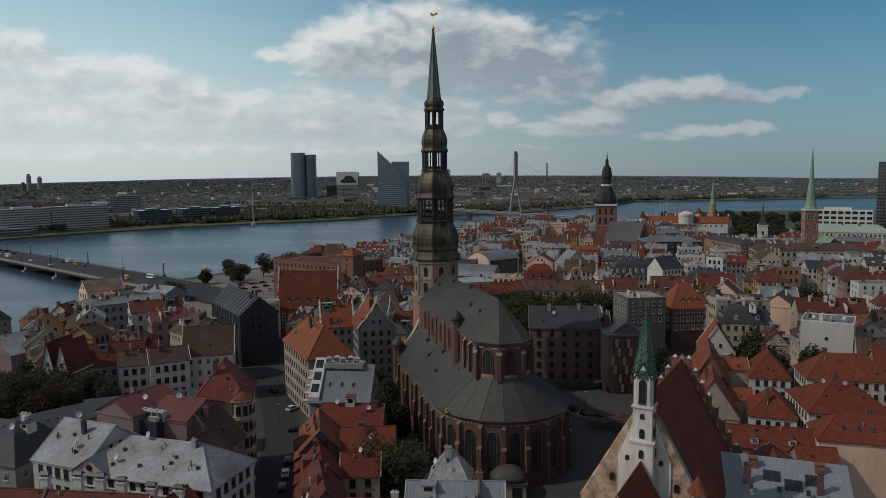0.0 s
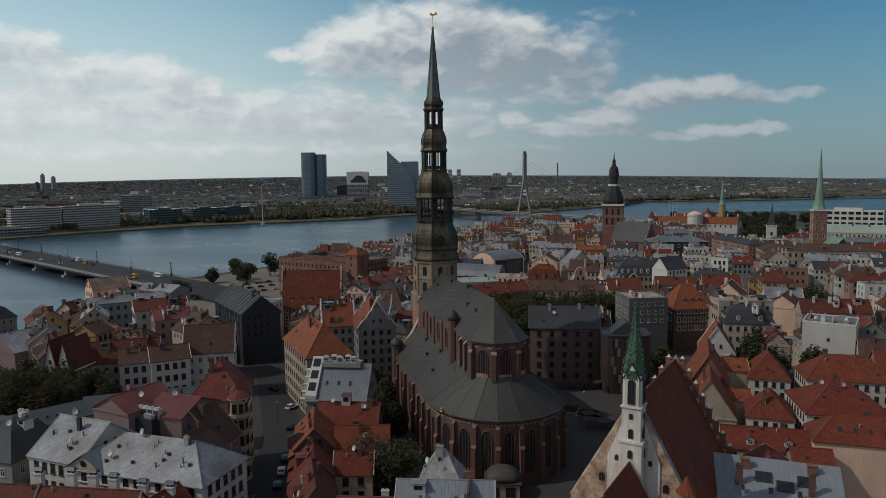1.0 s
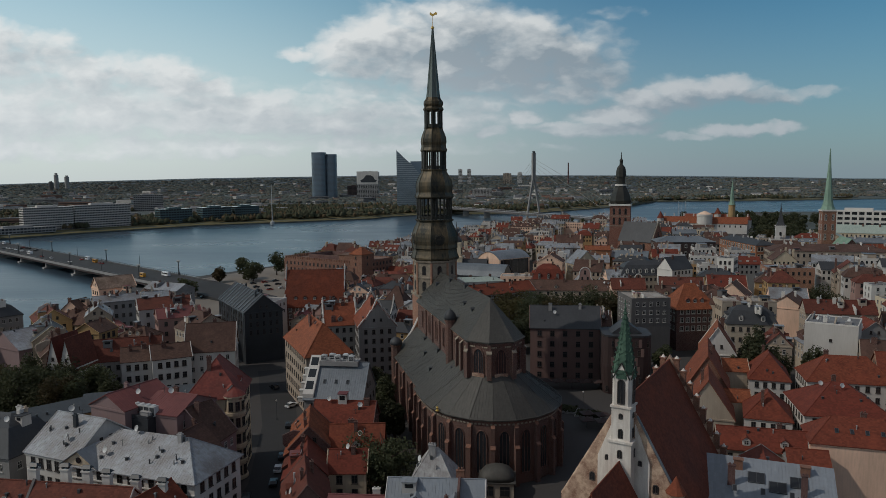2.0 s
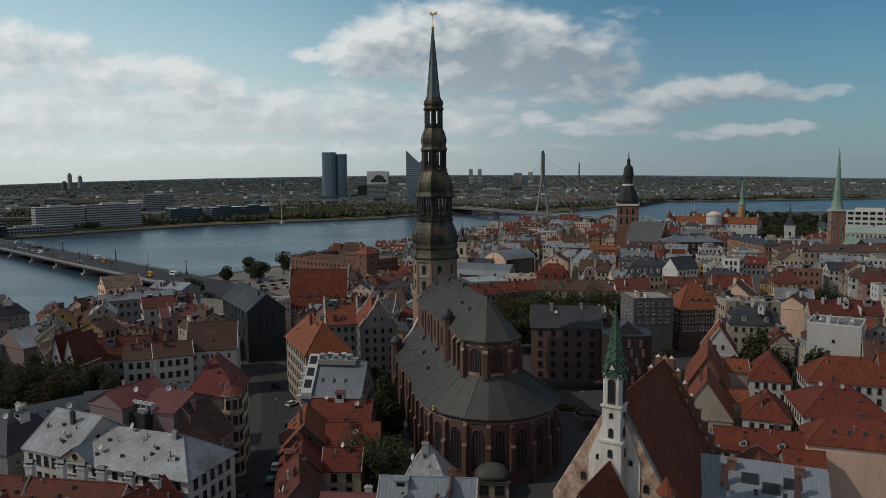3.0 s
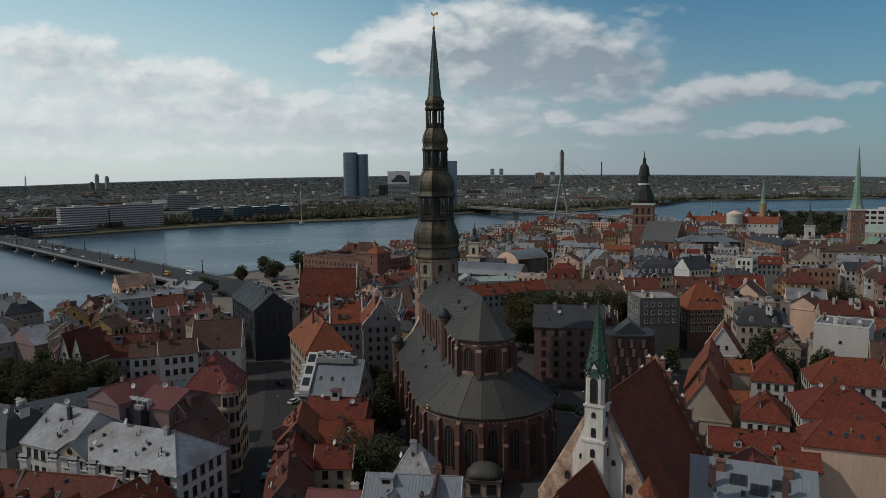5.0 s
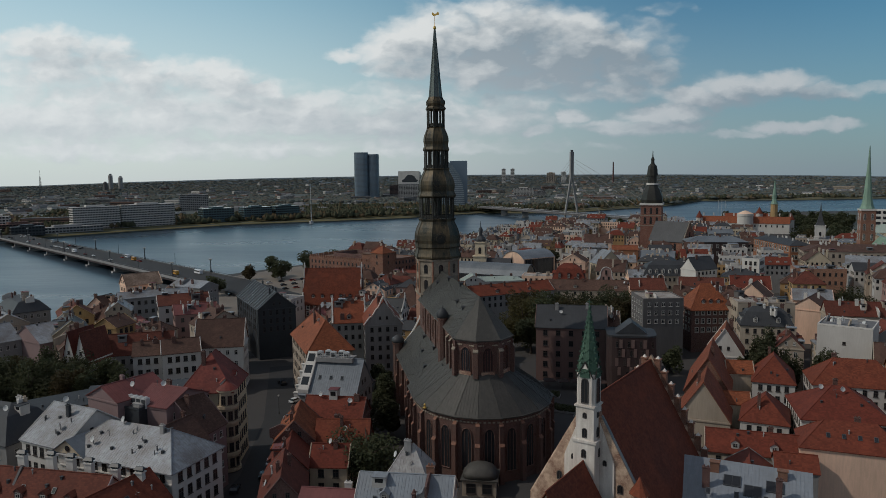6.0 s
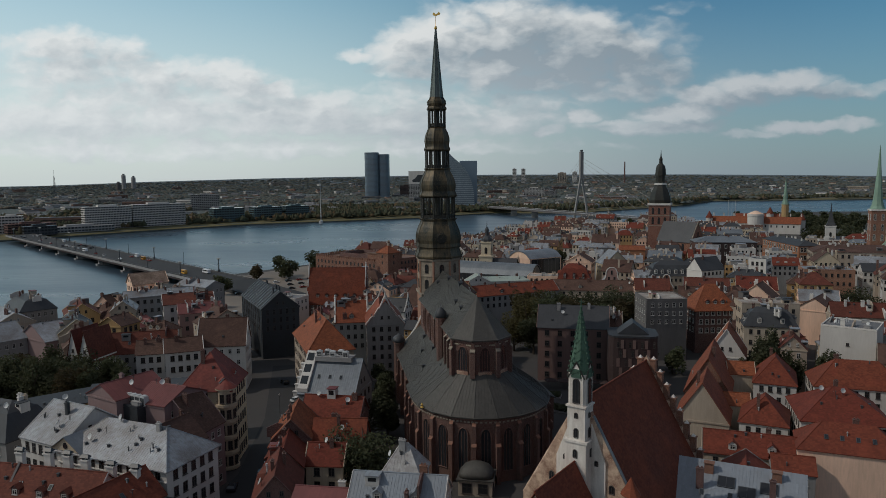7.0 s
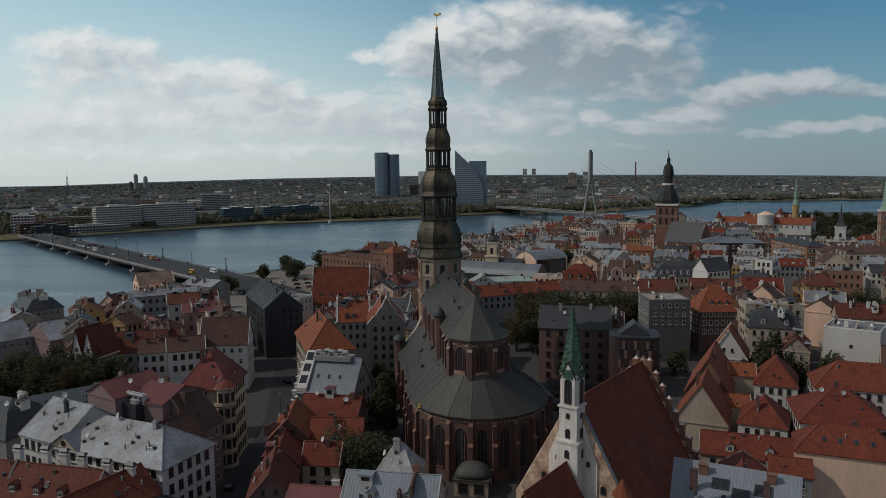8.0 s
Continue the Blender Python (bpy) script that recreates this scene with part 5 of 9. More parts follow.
            part("balustrade", Geo().box(-wide, wide, -0.1, 0.1, 0.25, 0.4).box(-wide, wide, -0.14, 0.14, 1.05, 1.2).box(-wide, wide, -0.03, 0.03, 0.4, 1.05), M["bronze_dark"], ob, at=(rr * math.cos(a), TY + rr * math.sin(a), z0), rz=math.degrees(a) + 90)
        return ob

    kx = 1 / math.cos(eighth) * 0.985
    P = lambda rows: [(r * kx, z) for r, z in rows]
    low = tier("steeple_bulb", P([(6.7, 45.2), (7.2, 45.5), (7.25, 46.0), (6.9, 46.9), (6.55, 48.0), (6.5, 48.6), (6.9, 48.9), (6.85, 49.3), (6.75, 50.0), (6.9, 51.2), (6.85, 52.6), (6.6, 53.8), (6.1, 55.2), (5.6, 56.2), (5.3, 57.0), (5.35, 57.5), (5.7, 57.7), (5.7, 58.0)]), "bronze", t, "streaked brown-green copper bulb with clock faces")
    lantern("gallery", 5.1 * kx, 57.9, 64.7, 0.9, 3, t)
    mid = tier("steeple_bulb", P([(5.3, 64.6), (5.75, 64.9), (5.8, 65.3), (5.5, 66.0), (5.3, 66.6), (5.45, 67.6), (5.5, 68.6), (5.3, 69.8), (4.8, 71.1), (4.2, 72.2), (3.8, 73.0), (3.75, 73.4), (3.95, 73.6), (3.95, 73.9)]), "bronze", t)
    lantern("gallery", 3.45 * kx, 73.8, 79.4, 0.6, 3, t)
    up = tier("steeple_bulb", P([(3.5, 79.3), (3.9, 79.6), (3.95, 79.9), (3.6, 80.7), (3.55, 81.4), (3.75, 82.4), (3.7, 83.4), (3.35, 84.7), (2.9, 85.8), (2.6, 86.5), (2.75, 86.8)]), "bronze", t)
    lantern("lantern", 2.45 * kx, 86.8, 92.2, 0.45, 1, t)
    tier("spire_foot", P([(2.5, 92.1), (2.9, 92.4), (2.95, 92.8), (2.5, 93.4), (2.8, 94.2), (2.75, 95.0), (2.2, 95.7), (2.0, 96.3)]), "bronze", t)
    tier("spire", P([(2.0, 96.2), (1.75, 98.5), (0.9, 108.5), (0.15, 117.4)]), "spire", t, "slender grey-green sheet-clad spire")
    part("ball", Geo().lathe(0, TY, [(0.05, 117.0), (0.42, 117.4), (0.5, 117.8), (0.3, 118.2), (0.06, 118.4), (0.05, 122.0)], 10), M["gold"], t, "gilt ball", smooth=True)
    # weathercock as a plain gilt plate
    ring = [(-0.9, 0.3), (-0.5, -0.1), (0.1, -0.3), (0.6, 0.0), (1.3, 0.1), (1.5, 0.7), (1.0, 1.0), (0.5, 0.5), (0.0, 0.4), (-0.5, 0.9), (-0.8, 0.8)]
    part("weathercock", Geo().loft([[(x, -0.08, z) for x, z in ring], [(x, 0.08, z) for x, z in ring]]), M["gold"], t, "gilt weathercock", at=(0, TY, 121.6), rz=74)
    # clock faces and oval dormers on the lowest bulb
    for k in range(0, 8):
        a = k * 45
        r = 6.62
        if k % 2 == 0:
            dial = part("clock", Geo().lathe(0, 0, [(1.75, -0.3), (1.75, 0.15), (1.55, 0.2)], 20), M["bronze_dark"], low, "round black clock face with gilt ring")
            dial.matrix_basis = Matrix.Translation((r * math.cos(deg(a)), TY + r * math.sin(deg(a)), 51.8)) @ pose(0, 0, 0, 90, 0, a + 90)
            rim = Geo()
            for i in range(24):
                b0, b1 = i * math.pi / 12, (i + 1) * math.pi / 12
                rim.rod((1.45 * math.cos(b0), 1.45 * math.sin(b0), 0.24), (1.45 * math.cos(b1), 1.45 * math.sin(b1), 0.24), 0.06, 4)
            for i in range(12):
                b0 = i * math.pi / 6
                rim.rod((1.12 * math.cos(b0), 1.12 * math.sin(b0), 0.24), (1.32 * math.cos(b0), 1.32 * math.sin(b0), 0.24), 0.06, 4)
            part("dial_ring", rim, M["bronze"], dial)
            part("clock_arms", Geo().rod((0, 0, 0.27), (0.25, 0.85, 0.27), 0.06, 4).rod((0, 0, 0.27), (-1.05, 0.35, 0.27), 0.05, 4), M["bronze"], dial)
        else:
            ob = put_window(low, r * math.cos(deg(a)), TY + r * math.sin(deg(a)), 50.6, a + 90, 1.1, 2.0, "archdark", "bulb_window")
    return t


great_church()


# ---- the smaller church with the green spire ----
def small_church():
    t = thing("church", "church with steep red roof, whitewashed tower and green spire", "church", (34.3, 120.0, 0), -29.0)
    FOOTPRINTS.append((44, 134, 21, -29, 24, 36))
    HWD, EV, RG, LEN = 11.0, 13.0, 33.0, 33.0
    # nave: gable at y = 1
    g = Geo().prism([(-HWD + 0.6, 1.2), (HWD - 0.6, 1.2), (HWD - 0.6, LEN), (-HWD + 0.6, LEN)], 0, EV)
    part("wall", g, M["brick"], t)
    g = Geo()
    for y0, y1 in ((0.6, 1.5), (LEN - 0.6, LEN + 0.3)):
        pts = [(-HWD - 0.4, 0), (HWD + 0.4, 0), (HWD + 0.4, EV + 0.6), (0, RG + 1.0), (-HWD - 0.4, EV + 0.6)]
        g.loft([[(x, y0, z) for x, z in pts], [(x, y1, z) for x, z in pts]])
    gable = part("gable_wall", g, M["oldplaster"], t, "worn plaster gable with bare brick showing")
    g = Geo()
    planes = [[(HWD + 0.5, 1.5, EV - 0.6), (HWD + 0.5, LEN - 0.6, EV - 0.6), (0, LEN - 0.6, RG), (0, 1.5, RG)], [(-HWD - 0.5, LEN - 0.6, EV - 0.6), (-HWD - 0.5, 1.5, EV - 0.6), (0, 1.5, RG), (0, LEN - 0.6, RG)]]
    for p in planes:
        g.slab(p, 0.25)
    g.rod((0, 1.5, RG), (0, LEN - 0.6, RG), 0.2, 6)
    part("roof", g, M["tile_church"], t, "steep dark red tile roof")
    # stepped pinnacles along the far gable
    for k in range(1, 9):
        f = k / 8
        for s in (-1, 1):
            x, z = s * (HWD + 0.2) * f, RG + 1.0 - (RG - EV - 0.4) * f
            part("pinnacle", Geo().box(-0.55, 0.55, -0.5, 0.5, -1.4, 1.5).box(-0.7, 0.7, -0.65, 0.65, 1.5, 1.75).lathe(0, 0, [(0.55, 1.75), (0.1, 2.3)], 4, 1, math.pi / 4), [M["brick_brown"], M["limewash"]], t, at=(x, LEN - 0.15, z))
    # tower
    w1, w2 = 1.95, 1.62
    g = Geo().box(-w1, w1, -1.9, 2.0, 0, 26.2).box(-w1 - 0.25, w1 + 0.25, -2.1, 2.2, 26.2, 26.6)
    low = part("tower", g, M["limewash"], t, "whitewashed square tower with peeling paint")
    g = Geo().box(-w2, w2, -1.6, 1.7, 26.6, 32.3).box(-w2 - 0.22, w2 + 0.22, -1.82, 1.92, 32.3, 32.6)
    mid = part("tower_stage", g, M["limewash"], t)
    g = Geo().prism([(-w2, -1.2), (-1.2, -1.6), (1.2, -1.6), (w2, -1.2), (w2, 1.3), (1.2, 1.7), (-1.2, 1.7), (-w2, 1.3)], 32.6, 38.0)
    top = part("belfry", g, M["limewash"], t)
    for rz in (0, 90, 180, 270):
        c, s = math.cos(radians(rz)), math.sin(radians(rz))
        def at(dx, dy):
            return dx * c - dy * s, dx * s + dy * c + 0.05
        x, y = at(0, -1.68)
        put_window(top, x, y, 33.0, rz, 1.15, 4.2, "archdark", "belfry_opening")
        gg = Geo().face([(-1.45, 0, 0), (1.45, 0, 0), (0, 0, 2.7)]).rod((-1.5, -0.03, -0.1), (0, -0.03, 2.75), 0.12, 5, 1).rod((1.5, -0.03, -0.1), (0, -0.03, 2.75), 0.12, 5, 1)
        part("gablet", gg, [M["limewash"], M["bronze_dark"]], top, at=(x, y, 37.4), rz=rz)
        x, y = at(0, -w2 - 0.02)
        put_window(mid, x, y, 30.4, rz, 0.6, 0.9, "archdark")
        x, y = at(0, -w2 - 0.02)
        put_window(mid, x, y, 27.0, rz, 0.75, 1.6, "archdark")
        x, y = at(0, -w1 - 0.02)
        put_window(low, x, y, 23.6, rz, 0.7, 1.4, "archdark")
    # copper spire with crocket tracery
    g = Geo().lathe(0, 0.05, [(2.05, 37.4), (1.75, 39.3), (1.1, 43.2), (0.55, 46.6), (0.12, 49.0)], 8, 0, math.pi / 8)
    spire = part("spire", g, M["patina"], t, "green copper openwork spire")
    for k in range(8):
        a = math.pi / 8 + k * math.pi / 4
        gg = Geo()
        for i in range(13):
            f = i / 13
            r, z = 2.0 * (1 - f) ** 1.05 + 0.12, 38.0 + 11 * f
            gg.lathe(r * math.cos(a), 0.05 + r * math.sin(a), [(0.03, z - 0.05), (0.17, z + 0.12), (0.05, z + 0.35)], 5)
            if i % 2 == 0:
                b = a + math.pi / 4
                r2, z2 = 2.0 * (1 - (i + 1) / 13) ** 1.05 + 0.12, 38.0 + 11 * (i + 1) / 13
                gg.rod((r * math.cos(a), 0.05 + r * math.sin(a), z), (r2 * math.cos(b), 0.05 + r2 * math.sin(b), z2), 0.05, 4)
                gg.rod((r * math.cos(b), 0.05 + r * math.sin(b), z), (r2 * math.cos(a), 0.05 + r2 * math.sin(a), z2), 0.05, 4)
        tagged(part("crocket_trim", gg, M["patina"], spire), kind="stuff")
    part("finial", Geo().lathe(0, 0.05, [(0.1, 48.8), (0.25, 49.2), (0.08, 49.5), (0.07, 50.6)], 6).box(-0.4, 0.4, 0.0, 0.1, 50.0, 50.12), M["patina"], spire)
    # white shoulders beside the tower, small openings in the gable
    for s in (-1, 1):
        g = Geo().loft([[(s * w1, y, 12), (s * (w1 + 2.6), y, 12), (s * (w1 + 2.6), y, 22.6), (s * w1, y, 29.2)] for y in (0.3, 1.6)])
        part("tower_shoulder", g, M["limewash"], gable)
        put_window(gable, s * 2.9, 0.33, 22.0, 0, 0.6, 0.9, "archdark")
        put_window(gable, s * 5.6, 0.58, 17.6, 0, 0.9, 1.5, "archdark")
        part("coping", Geo().rod((s * (HWD + 0.4), 1.05, EV + 0.7), (s * 2.0, 1.05, RG - 2.6), 0.3, 6), M["oldplaster"] if s < 0 else M["metal_blue"], gable)
    # round stair turret on the shaded corner
    part("stair_turret", Geo().lathe(9.0, 0.4, [(1.4, 0), (1.4, 18.6)], 10).lathe(9.0, 0.4, [(1.75, 18.6), (0.9, 19.9), (0.1, 21.4)], 10, 1), [M["oldplaster"], M["tile_orange"]], t)
    # low choir roof in front of the tower
    g = Geo().prism([(-6.2, -16), (6.2, -16), (6.2, -1.9), (-6.2, -1.9)], 0, 12.5)
    g.face([(-6.2, -16, 12.5), (6.2, -16, 12.5), (0, -16, 22.5)])
    ch = part("front_range", g, M["oldplaster"], t)
    g = Geo()
    for s in (-1, 1):
        q = [(s * 6.6, -16.4, 11.9), (s * 6.6, -2, 11.9), (0, -2, 23.0), (0, -16.4, 23.0)]
        g.slab(q if s > 0 else [q[1], q[0], q[3], q[2]], 0.25)
    g.rod((0, -16.4, 23.0), (0, -2, 23.0), 0.18, 6)
    part("front_roof", g, M["tile_red"], ch, "red tile roof")
    for y in (-6, -11):
        dormer(ch, 3.6, y, 16.0, 90, 0.9, 0.8, 1.2, "tile_red", "brick_dark")
    return t


small_church()


# ---- the old town: houses round the churches ----
def front_chimneys():
    """Broad white stacks under black hoods on the dark red roof."""
    for k, (x, y, h) in enumerate(((-64.4, 121.0, 20.0), (-60.3, 120.6, 19.8), (-56.5, 120.2, 19.3), (-51.0, 119.4, 18.6), (-70.5, 121.5, 19.8), (-46.0, 118.8, 18.4))):
        t = thing("hooded_chimney", "white plastered chimney stack under a black hood", "chimney", (x, y, 13.0), -7, "hooded chimneys")
        part("shaft", Geo().box(-0.75, 0.75, -0.5, 0.5, 0, h - 13).box(-0.9, 0.9, -0.65, 0.65, h - 13, h - 12.75), M["white"], t)
        for s in (-0.45, 0.45):
            part("flue", Geo().box(s - 0.2, s + 0.2, -0.25, 0.25, h - 12.75, h - 12.3), M["black"], t)
        part("hood", Geo().loft([[(-1.0, -0.6, h - 12.3), (1.0, -0.6, h - 12.3), (1.0, 0.6, h - 12.3), (-1.0, 0.6, h - 12.3)], [(-0.7, -0.1, h - 11.8), (0.7, -0.1, h - 11.8), (0.7, 0.1, h - 11.8), (-0.7, 0.1, h - 11.8)]]), M["black"], t, "black sheet hood")


def palace():
    t = house("white plastered palace with a seamed galvanised roof and a small pediment", -53.2, 132.6, -16.8, 28.5, 14, 17.3, 5.0, "hip", "white", "metal_silver", 5, (11, 5), (1.2, 2.0), "dark", 1, ribs=True, ov=0.6, dishes=4, vents=13, chim_mat="concrete")
    # pediment with a round window over the middle of the front
    g = Geo().loft([[(x - 11.6, y, z) for x, z in ((-4.2, 17.4), (4.2, 17.4), (0, 20.2))] for y in (-7.4, -2.0)])
    ped = part("pediment", g, M["cream"], t, "cream pediment with a round window")
    for s in (-1, 1):
        q = [(-11.6 + s * 4.6, -7.8, 17.3), (-11.6 + s * 4.6, -2.0, 17.3), (-11.6, -2.0, 20.4), (-11.6, -7.8, 20.4)]
        part("pediment_roof", Geo().slab(q if s > 0 else [q[1], q[0], q[3], q[2]], 0.15), M["metal_blue"], ped)
    ob = part("round_window", Geo().lathe(0, 0, [(0.6, 0), (0.6, 0.1), (0.5, 0.12)], 14, 0), M["glass"], ped)
    ob.matrix_basis = pose(-11.6, -7.45, 18.5, 90, 0, 0)
    for k in range(4):
        part("cornice", Geo().box(-14.3, 14.3, -7.25, -6.98, 4.2 + k * 3.5, 4.45 + k * 3.5), M["white"], t)
    return t


palace()
house("white plastered wing with a steep galvanised roof", -71.3, 139.6, -21.5, 13, 16, 17.9, 5.6, "gable", "white", "metal_silver", 5, (5, 4), (1.2, 2.0), "dark", 1, ribs=True, vents=8, dishes=3, chim_mat="black")
# Black block stands in for the shaded recess between the mauve blocks.
house("black block in place of the shaded gap between the mauve blocks", -62.2, 150.5, -22, 7, 8, 20.6, 2, "flat", "black", "felt", 5, blank="fbrl", chimneys=0)
units = thing("cooling_plant", "row of white rooftop cooling units", "cooling plant", (-62.2, 148.6, 20.66), -22)
for k in range(4):
    part("cooling_unit", Geo().box(-0.75, 0.75, -0.6, 0.6, 0.1, 2.3).lathe(0, 0, [(0.5, 2.3), (0.5, 2.5)], 10), M["pale_steel"], units, at=(-2.4 + k * 1.6, 0, 0))
    part("fan_grille", Geo().box(-0.6, 0.6, -0.66, -0.605, 0.3, 2.0), M["black"], units, at=(-2.4 + k * 1.6, 0, 0))
house("mauve plastered block with a red sheet roof", -67.5, 154, -26, 11, 13, 22.4, 2.8, "gable_y", "mauve", "metal_red", 5, blank="fbrl", ribs=True, chim_mat="mauve", dishes=2, vents=2)
house("mauve plastered block with red sheet roof and chimneys", -57.0, 153.5, -18, 10, 13, 21.3, 2.6, "gable", "mauve", "metal_red", 5, blank="f", ribs=True, dishes=2)
house("brown tiled house below the mauve blocks", -51.0, 144.0, -18, 10, 8, 14.5, 4.6, "gable_y", "mauve", "tile_brown", 4, blank="f", chimneys=1, vents=2)
house("dark tiled house with mauve gable by the street", -52.2, 152.4, -12, 13.0, 9, 15.0, 7.0, "gable_y", "mauve", "tile_brown", 4, blank="f", chimneys=1, vents=2)
house("long ochre building with a low dark grey roof", -95, 167, 46, 18, 9, 14.2, 1.2, "shed", "ochre", "metal_dark", 4, (6, 2), (1.5, 1.5), "dark", 0, vents=6)
house("long ochre building with a low dark grey roof", -77.5, 179.5, 20, 28, 9, 14.4, 1.2, "shed", "ochre", "metal_dark", 4, (9, 2), (1.5, 1.5), "dark", 0, vents=10)


def corner_house():
    t = house("cream corner house with red tile roof and white oval dormer", -53.4, 169.6, 8, 12.2, 15, 20.3, 7.8, "hip", "cream", "tile_crimson", 5, (3, 6), (1.2, 2.1), "dark", 1, ov=0.6, dmat="white", vents=2)
    bay = part("corner_bay", Geo().lathe(4.7, -6.3, [(2.3, 0), (2.3, 19.9), (2.7, 20.1), (2.7, 20.5)], 12), M["cream"], t, "rounded cream corner bay with dark windows")
    part("bay_roof", Geo().lathe(4.7, -6.3, [(2.75, 20.5), (1.6, 21.4), (0.1, 22.4)], 12), M["tile_crimson"], bay)
    for s in range(5):
        for a in (-100, -62, -24):
            r = 2.32
            put_window(bay, 4.7 + r * math.cos(radians(a)), -6.3 + r * math.sin(radians(a)), 1.4 + s * 3.9, a + 90, 1.1, 2.2, "dark")
        part("balcony", Geo().lathe(4.7, -6.3, [(2.4, 0.1 + s * 3.9), (2.75, 0.3 + s * 3.9), (2.75, 1.0 + s * 3.9), (2.5, 1.0 + s * 3.9)], 12), M["cream"], bay)
    dormer(t, 4.2, -6.4, 20.6, 34, 2.2, 1.5, 2.6, "tile_crimson", "white")
    dormer(t, 5.2, 1.0, 20.8, 90, 2.0, 1.5, 2.2, "tile_crimson", "white")
    return t


corner_house()
house("low white row house with dark tile roof", -97, 219.5, 22, 9, 9, 15, 3.5, "gable", "white", "tile_brown", 4, (3, 2), (1.3, 1.8), "dark", 2)
house("low white row house with dark tile roof", -87.3, 221.8, 28, 11.6, 9, 15.4, 3.6, "gable", "white", "tile_brown", 4, (4, 2), (1.3, 1.8), "dark", 1)
house("house with steep brown tile roof and a bare white gable", -77.6, 232.5, 13.5, 15.6, 13, 15.5, 8.0, "gable", "white", "tile_brown", 4, blank="l", coping="")
house("beige gabled house behind a brown roof", -88, 254, 45, 17, 12, 18, 5, "gable_y", "beige", "tile_brown", 5, blank="f", chimneys=2, clutter=6)
black_block = house("black panelled modern block with ribbed dark roof", -82.0, 288.8, -57.3, 40, 15, 20.0, 6.2, "gable", "black", "metal_dark", 6, (16, 5), (1.0, 2.4), "dark", 4, chim_mat="black")
for k in range(11):
    rib = Geo()
    for e in (-1, 1):
        rib.loft([[(x, e * 7.7, 20.0), (x, 0, 26.55), (x, 0, 26.85), (x, e * 7.7, 20.4)] for x in (-19.0 + k * 3.7, -18.6 + k * 3.7)])
        rib.box(-19.0 + k * 3.7, -18.6 + k * 3.7, e * 7.6 - 0.12, e * 7.6 + 0.12, 12.0 if k % 2 else 6.0, 20.2)
    part("roof_rib", rib, M["metal_blue"], black_block, "pale raised sheet-metal rib")
house("beige brick apartment house with orange hip roof", -40.7, 224.4, -64, 30, 14, 18.6, 8.0, "hip", "beige", "tile_orange", 5, (10, 4), (1.1, 1.7), "dark", 3, ov=0.6, dishes=1)
house("grey gabled house with orange tile roof and white copings", -25.5, 252, 14, 13, 19, 20, 8.2, "gable_y", "grey", "tile_orange", 6, (4, 6), (1.1, 1.6), "dark", 1, coping="white", skylights=0)
house("orange tiled house with stepped white gable", -40, 262, 14, 12, 14, 18, 6.5, "gable", "grey", "tile_orange", 5, (4, 4), (1.1, 1.6), "dark", 1, coping="white", dormers=1, clutter=4)
house("grey house with seamed metal roof and blue skylights", -26.6, 187.6, -6, 15.6, 15, 14, 8.0, "gable", "grey", "metal_blue", 4, (5, 4), (1.2, 1.6), "dark", 0, skylights=3, ribs=True, coping="")


def roof_plant():
    """White stepped terraces and machines on the metal-roofed house."""
    t = thing("roof_terrace", "white stepped roof terraces with cooling machines", "terrace", (-29.8, 188.0, 0), -6)
    part("white_frame", Geo().slab([(-4.9, -7.6, 15.3), (-2.0, -7.6, 15.3), (-2.0, 0.6, 23.7), (-4.9, 0.6, 23.7)], 1.0), M["white"], t, "broad white sloping roof frame")
    for k in range(3):
        y0, z0 = -6.6 + k * 2.5, 16.35 + k * 2.56
        part("glazing", Geo().slab([(-4.5, y0, z0), (-2.5, y0, z0), (-2.5, y0 + 1.7, z0 + 1.74), (-4.5, y0 + 1.7, z0 + 1.74)], 0.06), M["glass"], t, "dark sloping roof window")
    for k in range(5):
        part("step", Geo().box(-6.4, -4.95, -7.0 + k * 1.5, -5.9 + k * 1.5, 13.0, 14.0 + k * 1.55).box(-6.6, -4.95, -7.1 + k * 1.5, -5.8 + k * 1.5, 14.0 + k * 1.55, 14.2 + k * 1.55), M["white"], t)
    part("platform", Geo().box(-2.0, 8.5, -1.8, 2.2, 21.4, 22.6), M["concrete"], t, "grey service platform")
    for k in range(5):
        part("cooling_unit", Geo().box(-0.75, 0.75, -0.6, 0.6, 0, 1.5).lathe(0, 0, [(0.5, 1.5), (0.5, 1.65)], 10).box(-0.6, 0.6, -0.64, -0.6, 0.2, 1.2, 1), [M["pale_steel"], M["black"]], t, at=(-1.0 + k * 1.9, -0.6 + (k % 2) * 1.3, 22.6))
    rail = Geo()
    for z in (23.2, 23.7):
        rail.rod((-2.0, -1.8, z), (8.5, -1.8, z), 0.04, 4)
    for k in range(8):
        rail.rod((-2.0 + k * 1.5, -1.8, 22.6), (-2.0 + k * 1.5, -1.8, 23.7), 0.04, 4)
    part("railing", rail, M["pale_steel"], t)


roof_plant()
for i, (hx, hy, hw, hd, he, hr, cover, dz) in enumerate(((-28.6, 158.0, 15, 8.6, 12.8, 4.4, "tile_orange", 0), (-26.2, 144.6, 11.5, 7.6, 11.2, 4.0, "tile_red", 1), (-23.6, 131.4, 14, 9.0, 10.4, 5.2, "tile_dark", 1))):
    house("old tiled street house with a patched worn roof", hx, hy, -79.2 + i * 2, hw, hd, he, hr, "gable", "brick_dark", cover, 4, (4, 2), (1.1, 1.5), "dark", 2, vents=0, dormers=dz, skylights=1, dishes=1, group="old street houses", clutter=1)
